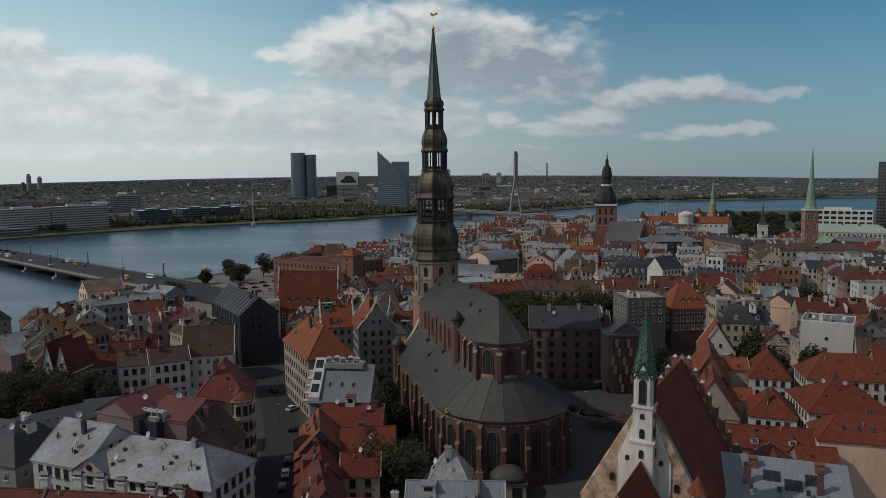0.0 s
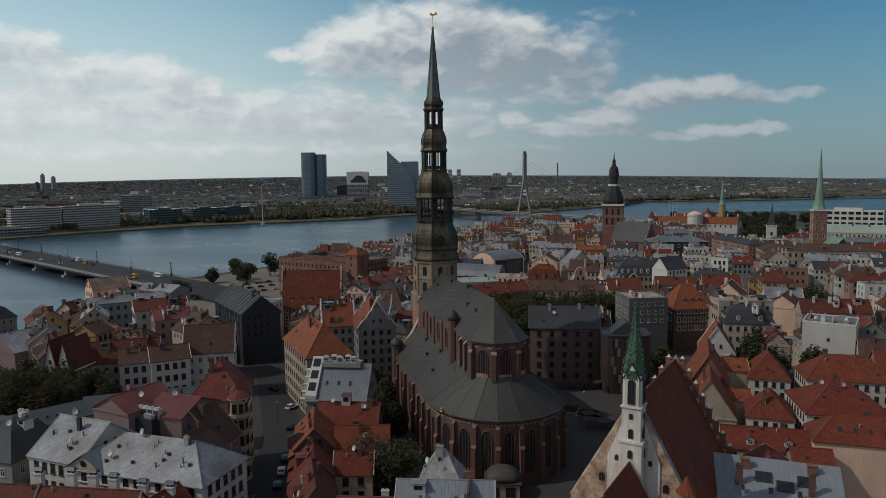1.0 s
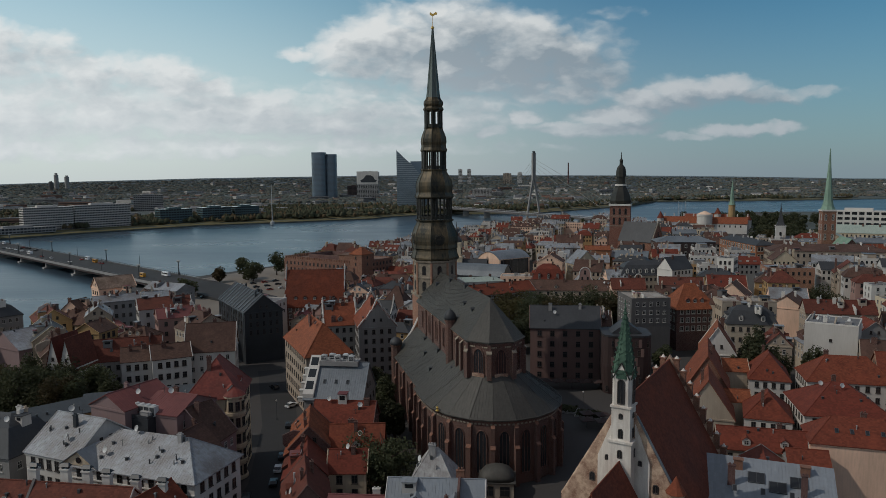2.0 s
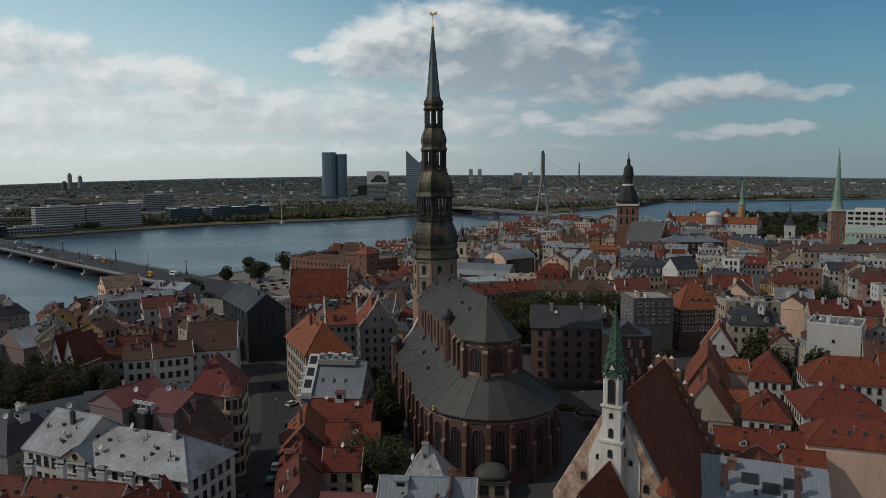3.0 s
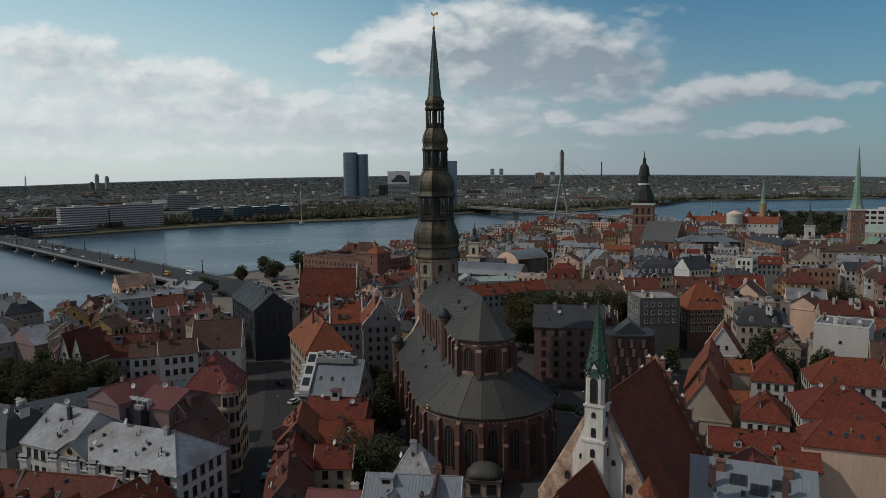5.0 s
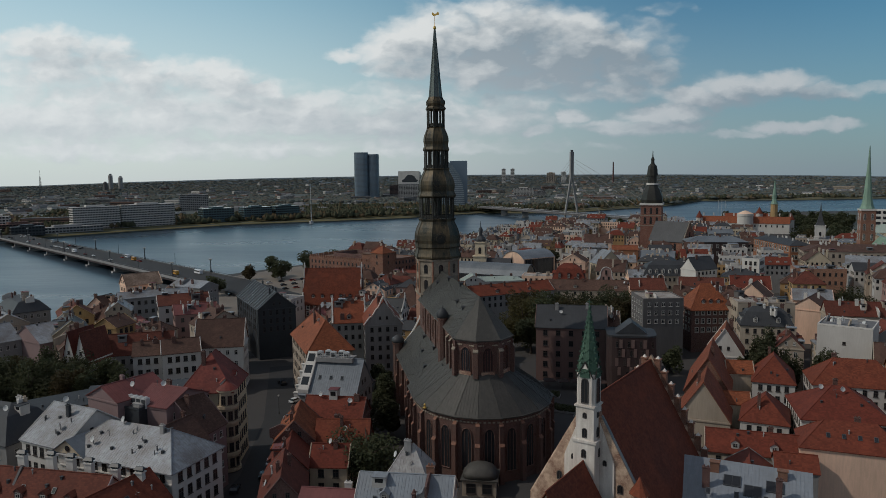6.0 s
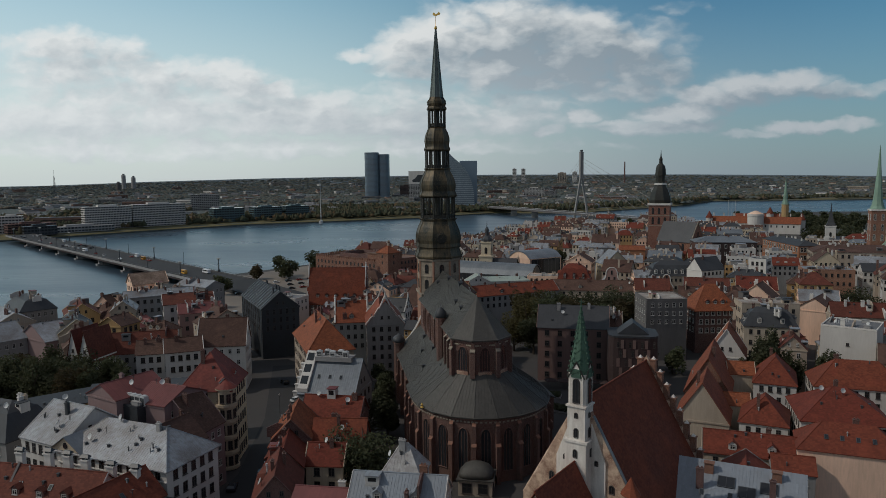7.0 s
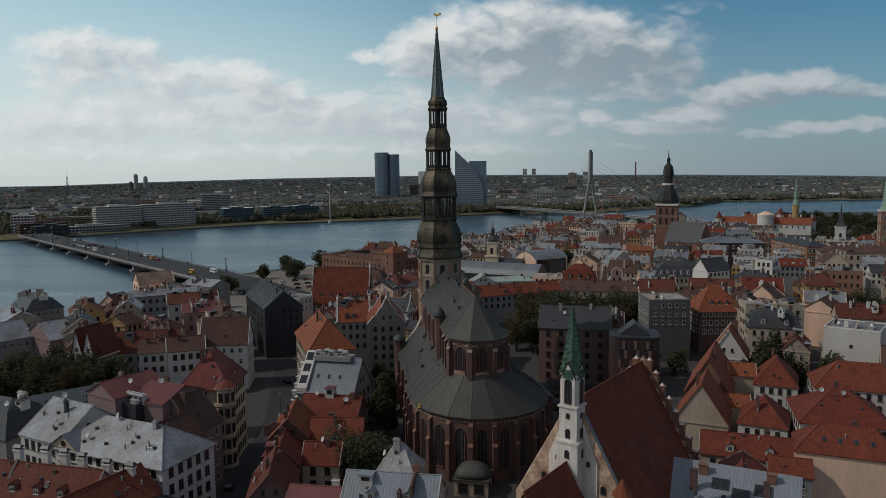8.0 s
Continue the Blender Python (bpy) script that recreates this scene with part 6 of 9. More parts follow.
for i in range(7):
    house("narrow lean-to with orange tiles over the street wall", -33.6 + i * 1.05, 160.5 - i * 5.2, -82, 4.4, 2.2, 10.4 - i * 0.55, 1.6, "shed", "brick_dark", ("tile_red", "tile_orange", "tile_dark")[i % 3], 3, (2, 1), (0.9, 1.3), "dark", 0, group="street lean-tos")
house("old red tiled courtyard house with a white dormer", -17.5, 157.5, 3, 12, 9, 10.3, 5.2, "gable", "brick_dark", "tile_red", 3, dormers=1, dmat="white", chimneys=2, style="dark", dishes=1)
house("old red tiled house below the metal roof", -22.5, 171, -4, 15, 8, 12.6, 4, "gable", "brick_dark", "tile_red", 3, chimneys=1, style="dark", dishes=3, clutter=1)
house("cream courtyard house with red tile roof", -18.0, 147.6, 2, 8, 7, 9.8, 3.6, "gable", "cream", "tile_red", 3, (2, 2), (1.3, 1.9), "dark", 1, dishes=2)
house("house with a patched blue-grey sheet roof", 1.8, 126.8, -3, 17.5, 10, 11.8, 4.2, "gable", "white", "blue_sheet", 3, chimneys=1, ribs=True, dormers=2, dmat="concrete", chim_mat="white", vents=3, clutter=4)
house("narrow house with a steep white sheet roof", 0.9, 137.5, -6, 8.0, 7.4, 12.6, 5.2, "hip", "white", "white_sheet", 3, blank="f", chimneys=2, ribs=True, chim_mat="concrete", dishes=2, vents=4)
house("low house with dark red sheet roof", -12.5, 126, -3, 11, 9, 10.5, 2.6, "gable", "grey", "metal_red", 3, chimneys=1, chim_mat="white")
house("brown-pink four-storey block with dark roof", 42.5, 252.5, -6, 24, 15, 18.9, 6.4, "gable", "dusk", "metal_dark", 5, (5, 4), (1.5, 1.9), "dark", 2, chim_mat="concrete", dishes=2)
house("narrow pale house beside the pink block", 56.5, 257, -6, 6, 12, 18.5, 4, "gable", "beige", "tile_brown", 5, (2, 3), (1.0, 1.6), "dark", 3, dishes=3, chim_mat="concrete", clutter=6)


def clad_block():
    """Block with rounded corners, and slots of windows set in staggered rows."""
    t = thing("house", "dark brown clad modern block with staggered window slots", "house", (60.5, 237.0, 0), -4)
    FOOTPRINTS.append((60.5, 237, 11, -4, 17, 15))
    w, d, r = 8.0, 7.0, 3.0
    ring = []
    for cx, cy, a0 in ((w - r, d - r, 0), (-w + r, d - r, 90), (-w + r, -d + r, 180), (w - r, -d + r, 270)):
        ring += [(cx + r * math.cos(radians(a0 + a)), cy + r * math.sin(radians(a0 + a))) for a in (0, 30, 60, 90)]
    part("wall", Geo().loft([[(x * k, y * k, z) for x, y in ring] for k, z in ((0.94, 0), (1.0, 9), (0.97, 19))]), M["darkwall"], t)
    part("roof_edge", Geo().prism([(x * 0.99, y * 0.99) for x, y in ring], 19, 19.6), M["metal_dark"], t)
    part("roof_light", Geo().loft([[(x, y, z) for x, z in ((-5, 19.7), (5, 19.7), (0, 23.5))] for y in (-4, 4)]), M["metal_dark"], t)
    for s in range(6):
        for k in range(11):
            x = -6.6 + k * 1.25 + (0.5 if s % 2 else 0)
            if (k + s) % 3 == 0:
                ob = put_window(t, x, -d * 0.985 - 0.03 if abs(x) < 5 else -d * 0.93, 0.8 + s * 3.0, 0, 0.75, 2.0, "dark")
    for s in range(6):
        for k in range(11):
            x = -6.6 + k * 1.25 + (0.5 if s % 2 else 0)
            if (k + s) % 3 == 1 and abs(x) < 5:
                part("cladding_panel", Geo().box(x - 0.5, x + 0.5, -d - 0.06, -d + 0.1, 0.6 + s * 3.0, 3.3 + s * 3.0), M["brick_dark"], t, uv=False)
    return t


clad_block()
house("tall grey rendered block with flat roof", 78.3, 285, 6, 15.5, 17, 23.4, 3, "flat", "slate_grey", "worn_flat", 7, (5, 5), (1.2, 1.6), "plain", 0, clutter=4)
house("dark red brick house with orange mansard roof and dormers", 100, 297, 8, 16.5, 14, 18.0, 8.6, "hip", "brick_dark", "tile_orange", 5, (6, 4), (1.3, 1.8), "surround", 1, dormers=3, ov=0.9, dmat="brick_dark")
house("weathered tiled house behind orange mansard", 111, 296, 30, 12, 16, 19, 5, "hip", "beige", "tile_brown", 5, chimneys=2, clutter=6)
house("gabled house with orange tile roof and bare brick gable", 79, 210.5, -18, 12, 25, 11.2, 9.6, "gable_y", "brick_brown", "tile_orange", 4, blank="fr", chimneys=1)
house("gabled house with orange tile roof and beige gable", 71.9, 188.6, -18, 13, 16, 9.2, 9.6, "gable_y", "beige", "tile_orange", 3, blank="f", chimneys=1)
house("gabled house with orange tile roof and white gable", 90, 234, -18, 11, 14, 14.3, 8.4, "gable_y", "white", "tile_orange", 4, chimneys=1, style="dark")
house("low wing with orange tile roof", 88.5, 215, -8, 7, 7, 13.0, 2.8, "gable", "beige", "tile_orange", 3, blank="f", chimneys=0)
house("low wing with orange tile roof", 81.0, 193.5, -8, 7, 6, 10.4, 2.4, "gable", "beige", "tile_orange", 3, blank="f", chimneys=0)
house("long low house with red tile roof and white dormers", 75.5, 161.5, -13, 20, 9, 9.6, 3.6, "gable", "beige", "tile_red", 3, (6, 2), (1.1, 1.5), "dark", dormers=2, dmat="white", chimneys=1, vents=2)
house("small grey house with red tile gable", 71.0, 150.0, -16, 9, 9, 9.0, 3.0, "gable_y", "grey", "tile_red", 3, blank="f", chimneys=0)
house("grey rendered house with red tile roof", 81.0, 152.0, -13, 8, 7, 9.6, 2.4, "gable", "grey", "tile_red", 3, (3, 2), (1.1, 1.6), "plain", 0)
house("white house with red tile hip roof", 85.0, 182, -20, 11, 13, 10.5, 5.4, "hip", "white", "tile_red", 3, chimneys=1, skylights=3, style="dark")
house("white house with tall red tile hip roof", 97, 211, -18, 11, 15, 12.5, 6.4, "hip", "white", "tile_red", 4, chimneys=1, style="dark", vents=2)
house("white house with broad red tile roof", 117, 206, -12, 23, 14, 13, 6.0, "hip", "white", "tile_red", 4, (8, 5), (1.1, 1.7), "dark", 1, vents=3)
house("white house with broad red tile roof and roof aerials", 102, 181, -10, 20, 19, 12.5, 6.0, "hip", "white", "tile_red", 4, (7, 7), (1.1, 1.7), "dark", 2, dishes=3, vents=3)
house("peach rendered house with blank fire wall and red hip roof", 94, 156.8, -16, 20, 11, 12.9, 4.6, "hip", "peach", "tile_red", 4, blank="f", chimneys=1, skylights=4)
lean = house("low house with a pale sheet-metal lean-to roof", 62.3, 129.5, -20, 24, 11, 11.5, 5.0, "shed", "white", "blue_sheet", 3, chimneys=2, ribs=True, skylights=3, chim_mat="brick_dark", vents=3)
for k in range(3):
    gl = part("roof_glazing", Geo().box(-1.5, 1.5, -1.3, 1.3, 0, 0.16).box(-1.35, -0.05, -1.15, 1.15, 0.16, 0.19, 1).box(0.05, 1.35, -1.15, 1.15, 0.16, 0.19, 1), [M["steel"], M["glass"]], lean, "framed glazed roof panel")
    gl.matrix_basis = pose(-1.0 + k * 3.6, 1.2 - (k % 2) * 1.6, 14.75 - (k % 2) * 0.73, 24.4, 0, 0)
for k, (bx, by) in enumerate(((-4.2, 3.2), (7.4, 3.6))):
    part("roof_housing", Geo().box(bx - 0.8, bx + 0.8, by - 0.6, by + 0.6, 14.0, 17.2).box(bx - 0.95, bx + 0.95, by - 0.75, by + 0.75, 17.2, 17.35), M["brick_brown"], lean, "brown brick roof housing")
house("tall white rendered block with flat roof", 129.5, 238, -32, 15.5, 15, 22.6, 3, "flat", "white", "felt", 3, (1, 1), (0.9, 0.9), "dark", 1, dishes=3, clutter=6)
house("beige house with dark sheet mansard and round dormers", 114.5, 270, -10, 18, 10, 16.2, 6.0, "mansard", "beige", "metal_dark", 4, chimneys=2, dormers=2, dmat="white", style="dark", clutter=5)
house("cream block with a worn flat roof", 118.5, 286, -2, 21, 12, 21.4, 2, "flat", "beige", "worn_flat", 5, chimneys=2, style="dark", clutter=5)
house("red tiled house beside the white block", 113.5, 243, -20, 8, 16, 15, 4, "gable_y", "beige", "tile_dark", 4, chimneys=2, dormers=1, dmat="white", clutter=5)
house("white gabled house with blank end wall", 121, 390, 30, 15, 11, 21.0, 6.0, "gable", "white", "metal_dark", 6, blank="l", style="dark")
house("white corner house with rounded bays", 147, 384, -32, 8.5, 11, 27.0, 3, "flat", "white", "metal_dark", 7, (3, 4), (1.2, 1.9), "dark", 2, chim_mat="white")
house("long house with dark mansard roof and rows of dormers", 106, 398, 2, 28, 14, 17.0, 7.0, "mansard", "beige", "metal_dark", 4, (11, 4), (1.1, 1.6), "dark", dormers=7, dmat="white")
house("riverside brown brick block with flat roof", -70, 431, -33.8, 54, 38, 22.4, 2, "flat", "brick_brown", "rust_flat", 6, (16, 12), (1.2, 1.8), "dark", 2)
rim = thing("parapet", "crenellated brown brick parapet with inner court walls", "parapet", (-70, 431, 22.42), -33.8)
for k in range(27):
    part("merlon", Geo().box(-0.6, 0.6, -0.3, 0.3, 0, 1.7).box(-0.7, 0.7, -0.4, 0.4, 1.7, 1.9), M["brick_brown"], rim, at=(-26.2 + k * 2.0, -18.5, 0))
for k in range(18):
    part("merlon", Geo().box(-0.3, 0.3, -0.6, 0.6, 0, 1.7).box(-0.4, 0.4, -0.7, 0.7, 1.7, 1.9), M["brick_brown"], rim, at=(-26.6, -17.0 + k * 2.0, 0))
part("court_wall", Geo().ring_course(-17, 13, -8, 12, 0.6, 0, 2.6), M["brick_dark"], rim, "low dark wall round the court")
# Dark sheet at roof level stands in for the deep shaded court.
part("court_floor", Geo().box(-16.3, 12.3, -7.3, 11.3, 0.08, 0.12), M["asphalt"], rim)
part("penthouse", Geo().box(14, 25, -14, 4, 0.08, 4.2).box(13.6, 25.4, -14.4, 4.4, 4.2, 4.6, 1), [M["brick_brown"], M["rust_flat"]], rim, "brown brick penthouse")
house("brown brick stair tower with orange pyramid roof", -51, 396, -33.8, 9, 9, 29, 3.5, "hip", "brick_brown", "tile_orange", 8, (1, 1), (1.0, 1.6), "dark", 0, name="tower", category="tower")
house("red roofed brick range beside the stair tower", -35, 428, -33.8, 30, 13, 13.5, 4, "gable", "brick", "tile_red", 3, style="dark", chimneys=1)
house("steep-roofed brick guild hall with stepped white gables", -62.5, 329, 4, 27, 15, 13, 15.6, "gable", "brick", "tile_church", 4, (8, 3), (1.2, 2.0), "surround", 0, dormers=5, coping="white")
house("mauve tiled house with pyramid roof", -23, 312, -16, 13, 13, 14.5, 9, "hip", "pink", "tile_brown", 4, style="dark", chimneys=1)
house("narrow white house with dark roof and finials", -27, 284, -10, 11, 9, 17.5, 4.5, "gable", "white", "metal_dark", 5, (3, 3), (1.1, 1.7), "dark", 0, coping="white")
house("tan plastered house with rusty sheet roof", -163, 338, 45, 17, 11, 20.0, 4.8, "gable", "peach", "rust_seam", 5, (5, 3), (1.2, 1.7), "dark", 0)
house("long house with pale grey sheet roof", -138, 303, 35, 30, 11, 20, 2.0, "gable", "grey", "metal_silver", 5, (10, 3), (1.2, 1.6), "dark", 4, dishes=1, clutter=9)
house("red roofed house with white side wall", -116, 285, 30, 20, 12, 20, 3.4, "gable", "white", "tile_dark", 5, (4, 4), (1.2, 1.6), "dark", 3, clutter=6)
house("ochre gabled house with large dark windows", -124, 246, -10, 10, 10, 18.5, 3.0, "gable_y", "ochre", "tile_brown", 5, (2, 3), (1.5, 2.0), "dark", 1)
house("pale house with stepped upper floor", -131, 262, 25, 9, 12, 21, 3.6, "gable_y", "beige", "metal_silver", 6, (4, 3), (1.2, 1.7), "dark", 2, clutter=4)
house("ochre corner house with dark red roof", -152, 266, -53, 18, 12, 18.5, 4.5, "gable", "ochre", "tile_dark", 5, (6, 3), (1.2, 1.7), "dark", 3, clutter=6)
house("cream street house with grey sheet roof", -139.5, 243, -53, 22, 12, 17.5, 4.5, "gable", "cream", "metal_dark", 5, (8, 3), (1.2, 1.7), "dark", 2, dormers=3, clutter=8)
house("beige street house with brown roof", -126.5, 226, -53, 16, 11, 16, 5, "gable", "beige", "tile_brown", 4, (6, 3), (1.2, 1.7), "dark", 1, clutter=5)
for gx, gy in ((-119.2, 217.8), (-114.4, 216.6)):
    house("narrow pointed white gable house with dark red roof", gx, gy, -6, 4.5, 12, 14.0, 9.0, "gable_y", "white", "tile_dark", 4, (2, 4), (0.9, 1.4), "dark", 0, group="pointed gables")
house("long low house with dark red tile roof", -105, 230, 20, 21, 10, 13, 6.0, "gable", "grey", "tile_dark", 3, chimneys=2, style="dark", skylights=4, clutter=4)
front = house("house with dark red tile roof and white chimneys", -67, 119.3, -7, 33, 9.5, 13.4, 4.8, "gable", "white", "tile_dark", 3, chimneys=0, skylights=3, vents=9, dormers=5, dmat="brick_dark")
part("party_wall", Geo().loft([[(x, -5.2, 12.6), (x, 0, 18.9), (x, 5.2, 12.6), (x, 5.2, 11.0), (x, -5.2, 11.0)] for x in (-2.6, -2.1)]), M["slate_grey"], front, "grey party wall above the roof")
front_chimneys()
house("red tiled house with a long ridge before the palace", -49.2, 111.5, 70.7, 21, 10, 13.6, 4.4, "gable", "brick_dark", "tile_red", 3, chimneys=0, skylights=2, vents=5, dishes=2)
house("grey flat-roofed annexe with vents", -38.6, 116.0, -14, 9, 10, 11.5, 2, "flat", "slate_grey", "felt", 3, chimneys=1, dishes=1)
house("dark mansard house with skylight", -90.5, 143, -16, 18, 13, 16.6, 6.4, "mansard", "grey", "metal_dark", 4, chimneys=2, chim_mat="white", dishes=1, clutter=4)
house("grey gabled house with pale roof edge", -145, 238, -30, 19, 14, 15.5, 5.0, "gable_y", "mauve", "metal_silver", 4, blank="f", chimneys=1)
house("grey gabled house with pale roof edge", -163, 232, -30, 18, 14, 15.5, 5.0, "gable_y", "grey", "metal_silver", 4, blank="f", chimneys=1)
house("tall grey riverside house with dark slope", -184, 280, -40, 24, 14, 18, 5, "mansard", "grey", "metal_dark", 5, chimneys=3, clutter=7)
house("tall grey riverside house with sheet roof", -176, 256, -40, 20, 14, 17, 4, "gable", "beige", "metal_silver", 5, chimneys=3, clutter=6)
# beyond the square
house("low peach annexe with a worn flat roof", 41, 414, -8, 26, 13, 13.5, 2, "flat", "peach", "worn_flat", 4, (8, 4), (1.2, 1.7), "dark", 1, clutter=6)
house("grey hall with a pale sheet roof by the quay", -141, 350, -24, 22, 12, 17.0, 2.6, "gable", "grey", "metal_silver", 4, chimneys=1, clutter=3)
house("house with rusty red roof terraces", -104, 270, 30, 16, 11, 19, 3.0, "gable", "pink", "metal_red", 5, (4, 3), (1.2, 1.6), "dark", 3, vents=4, chim_mat="white", clutter=9)
house("pale green sheet-roofed hall with low parapets", 12, 402, 14, 30, 16, 13.0, 1.6, "hip", "white", "mint", 3, (10, 4), (1.1, 1.8), "dark", 2, vents=4)
house("white villa with a pale green gable", 0, 388, 10, 13, 10, 14.0, 3.6, "gable_y", "white", "mint", 3, (4, 3), (1.1, 1.8), "dark", 1)
house("orange rendered block with a plain wall", 100, 505, -6, 17, 10, 19.5, 2.5, "gable", "orange_wall", "tile_orange", 4, blank="fr", chimneys=1)
house("peach block with a blank gable", 59, 432, -14, 15, 14, 20, 4.5, "gable_y", "peach", "tile_brown", 5, (4, 4), (1.0, 1.6), "dark", 2)
house("cream gabled house with a blank wall", 79, 440, 16, 16, 13, 18, 7.5, "gable_y", "cream", "metal_silver", 5, blank="f", chimneys=1)
house("brown tiled long house with white chimneys", 108, 312, 40, 26, 12, 17.5, 5.0, "gable", "beige", "tile_brown", 5, chimneys=3, dormers=2, chim_mat="white", clutter=8)
house("tan gabled house with dark roof", 126, 318, -30, 13, 13, 18.5, 5.5, "gable_y", "peach", "tile_brown", 5, blank="f", chimneys=2, chim_mat="white")
house("tan gabled house with dark roof", 148, 312, -34, 15, 14, 14.5, 5.0, "gable_y", "peach", "tile_brown", 5, blank="f", chimneys=2, chim_mat="white")
house("long dark red tiled house above the white block", 156, 287, -9, 26, 9, 16.5, 4.6, "gable", "beige", "tile_dark", 4, chimneys=4, chim_mat="white", vents=3, clutter=5)
house("orange tiled house with three dormers", 52.5, 390, -6, 18, 13, 15.0, 8.5, "mansard", "brick_red", "tile_red", 4, chimneys=1, dormers=3, style="dark", dmat="brick_dark")
def scroll_house(label, x, y, rz, w, d, h, wall, cover):
    """House whose street front rises in S-curves to a round top, edged in white."""
    t = house(label, x, y, rz, w, d, h * 0.58, h * 0.30, "gable_y", wall, cover, 4, blank="f", chimneys=0)
    side = [(w / 2, 0.0), (w / 2, h * 0.60), (w * 0.46, h * 0.66), (w * 0.36, h * 0.70), (w * 0.29, h * 0.76), (w * 0.27, h * 0.84)]
    dome = [(w * 0.27 * math.cos(a), h * 0.86 + w * 0.27 * math.sin(a) * 1.15) for a in np.linspace(0.15, math.pi - 0.15, 9)]
    ring = side + dome + [(-q, z) for q, z in side[::-1]]
    front = part("gable_front", Geo().loft([[(q, -d / 2 - 0.5, z) for q, z in ring], [(q, -d / 2 - 0.02, z) for q, z in ring]]), M[wall], t, "curved gable front")
    rim = Geo()
    for (q0, z0), (q1, z1) in zip(ring[1:-1], ring[2:-1]):
        rim.rod((q0, -d / 2 - 0.45, z0), (q1, -d / 2 - 0.45, z1), 0.26, 5, hub=True)
    part("gable_edging", rim, M["white"], front, "white moulded gable edge")
    for z, n in ((h * 0.34, 3), (h * 0.52, 3), (h * 0.68, 2), (h * 0.84, 1)):
        for k in range(n):
            put_window(front, (k - (n - 1) / 2) * w * 0.26, -d / 2 - 0.52, z, 0, 1.0, h * 0.1, "dark")
    return t


scroll_house("pink scroll-gabled house with white edging", 72.4, 393, -4, 11.0, 11, 21.5, "pink", "metal_silver")
scroll_house("small ornate cream gabled house with white edging", 81.0, 390, -4, 6.2, 10, 17.0, "cream", "metal_silver")
scroll_house("narrow red scroll-gabled house with white edging", 100.5, 390, -4, 7.0, 10, 19.0, "brick_red", "metal_dark")
house("beige terrace with silver roof and dormers", 90.6, 394, 2, 12.5, 12, 15.0, 4.5, "gable", "peach", "metal_silver", 4, (5, 3), (1.0, 1.6), "dark", 2, dormers=3, dmat="white")
house("long house with weathered red tile roof", 64, 368, -6, 50, 11, 13.2, 4.4, "gable", "beige", "tile_brown", 4, (12, 3), (1.1, 1.6), "dark", 5, dormers=2, dishes=3, vents=5)
house("house with red tile roof behind the church", 20, 356, 30, 46, 12, 13.5, 4.2, "gable", "grey", "tile_red", 4, (14, 3), (1.2, 1.8), "dark", 4, dormers=2, vents=6, dmat="brick_dark")
house("long beige ministry block with shallow roof", 249, 487, -12, 74, 30, 20.5, 3.6, "hip", "beige", "tile_brown", 4, (20, 9), (1.4, 2.2), "dark", 8, chim_mat="white", clutter=10)
house("tan block with grey sheet terraces and roof housings", 190, 410, -10, 25, 16, 18.6, 2, "flat", "brick_tan", "metal_silver", 4, (8, 5), (1.2, 1.8), "dark", 4, chim_mat="white", dishes=4, vents=6, clutter=12)
house("grey sheet-roofed attic house with white stacks", 172, 392, -20, 13, 12, 14.5, 4.5, "mansard", "grey", "metal_dark", 4, chimneys=3, dormers=3, dmat="white", chim_mat="white")
house("orange stuccoed exchange building with dark roof", 214, 531, -86, 60, 15, 22.0, 3.0, "hip", "orange_wall", "metal_dark", 4, (15, 6), (1.7, 3.0), "surround", 7, chim_mat="white")
house("dark brown block with white window surrounds", 170, 540, -4, 42, 22, 22.0, 3.5, "hip", "darkwall", "metal_blue", 4, (9, 5), (1.5, 2.4), "surround", 3)
house("white house with red roof and small gable", 95, 632, -2, 20, 12, 14, 5, "gable", "white", "tile_red", 3, (8, 3), (1.2, 1.8), "dark", 0, dormers=1)


def vault_hall(x, y, rz, w, d, eave, rise, label, glass_end):
    """Hall under a barrel-shaped sheet roof with a glazed end."""
    t = thing("museum_hall", label, "building", (x, y, 0), rz)
    FOOTPRINTS.append((x, y, 0.5 * math.hypot(w, d), rz, w, d))
    part("wall", Geo().box(-w / 2, w / 2, -d / 2, d / 2, 0, eave), M["black" if glass_end else "peach"], t)
    arc = [(-d / 2 + d * f, eave + rise * math.sin(math.pi * f) ** 0.8) for f in np.linspace(0, 1, 9)]
    g = Geo()
    for (a, za), (b, zb) in zip(arc, arc[1:]):
        g.slab([(-w / 2 - 0.4, a, za), (w / 2 + 0.4, a, za), (w / 2 + 0.4, b, zb), (-w / 2 - 0.4, b, zb)], 0.4)
    part("roof", g, M["metal_blue"], t, "curved grey sheet roof")
    for s in (-1, 1):
        part("end_wall", Geo().face([(s * (w / 2 - 0.05), a, za - 0.3) for a, za in arc] + [(s * (w / 2 - 0.05), d / 2, eave - 0.5), (s * (w / 2 - 0.05), -d / 2, eave - 0.5)]), M["glass" if glass_end else "peach"], t)
    if not glass_end:
        part("glazing", Geo().box(-w / 2 + 1, w / 2 - 1, -d / 2 - 0.08, -d / 2 + 0.02, 3, eave - 0.5), M["glass"], t, "dark glazed side wall")
    for k in range(int(w / 3)):
        part("mullion", Geo().box(-w / 2 + k * 3 - 0.1, -w / 2 + k * 3 + 0.1, -d / 2 - 0.12, -d / 2 + 0.05, 1, eave), M["steel"], t)


vault_hall(6, 446, -22, 58, 18, 11, 6.6, "dark glazed hall under a curved grey sheet roof", True)
vault_hall(33, 478, 38, 26, 22, 17.5, 4.6, "peach walled hall under a curved grey sheet roof", False)


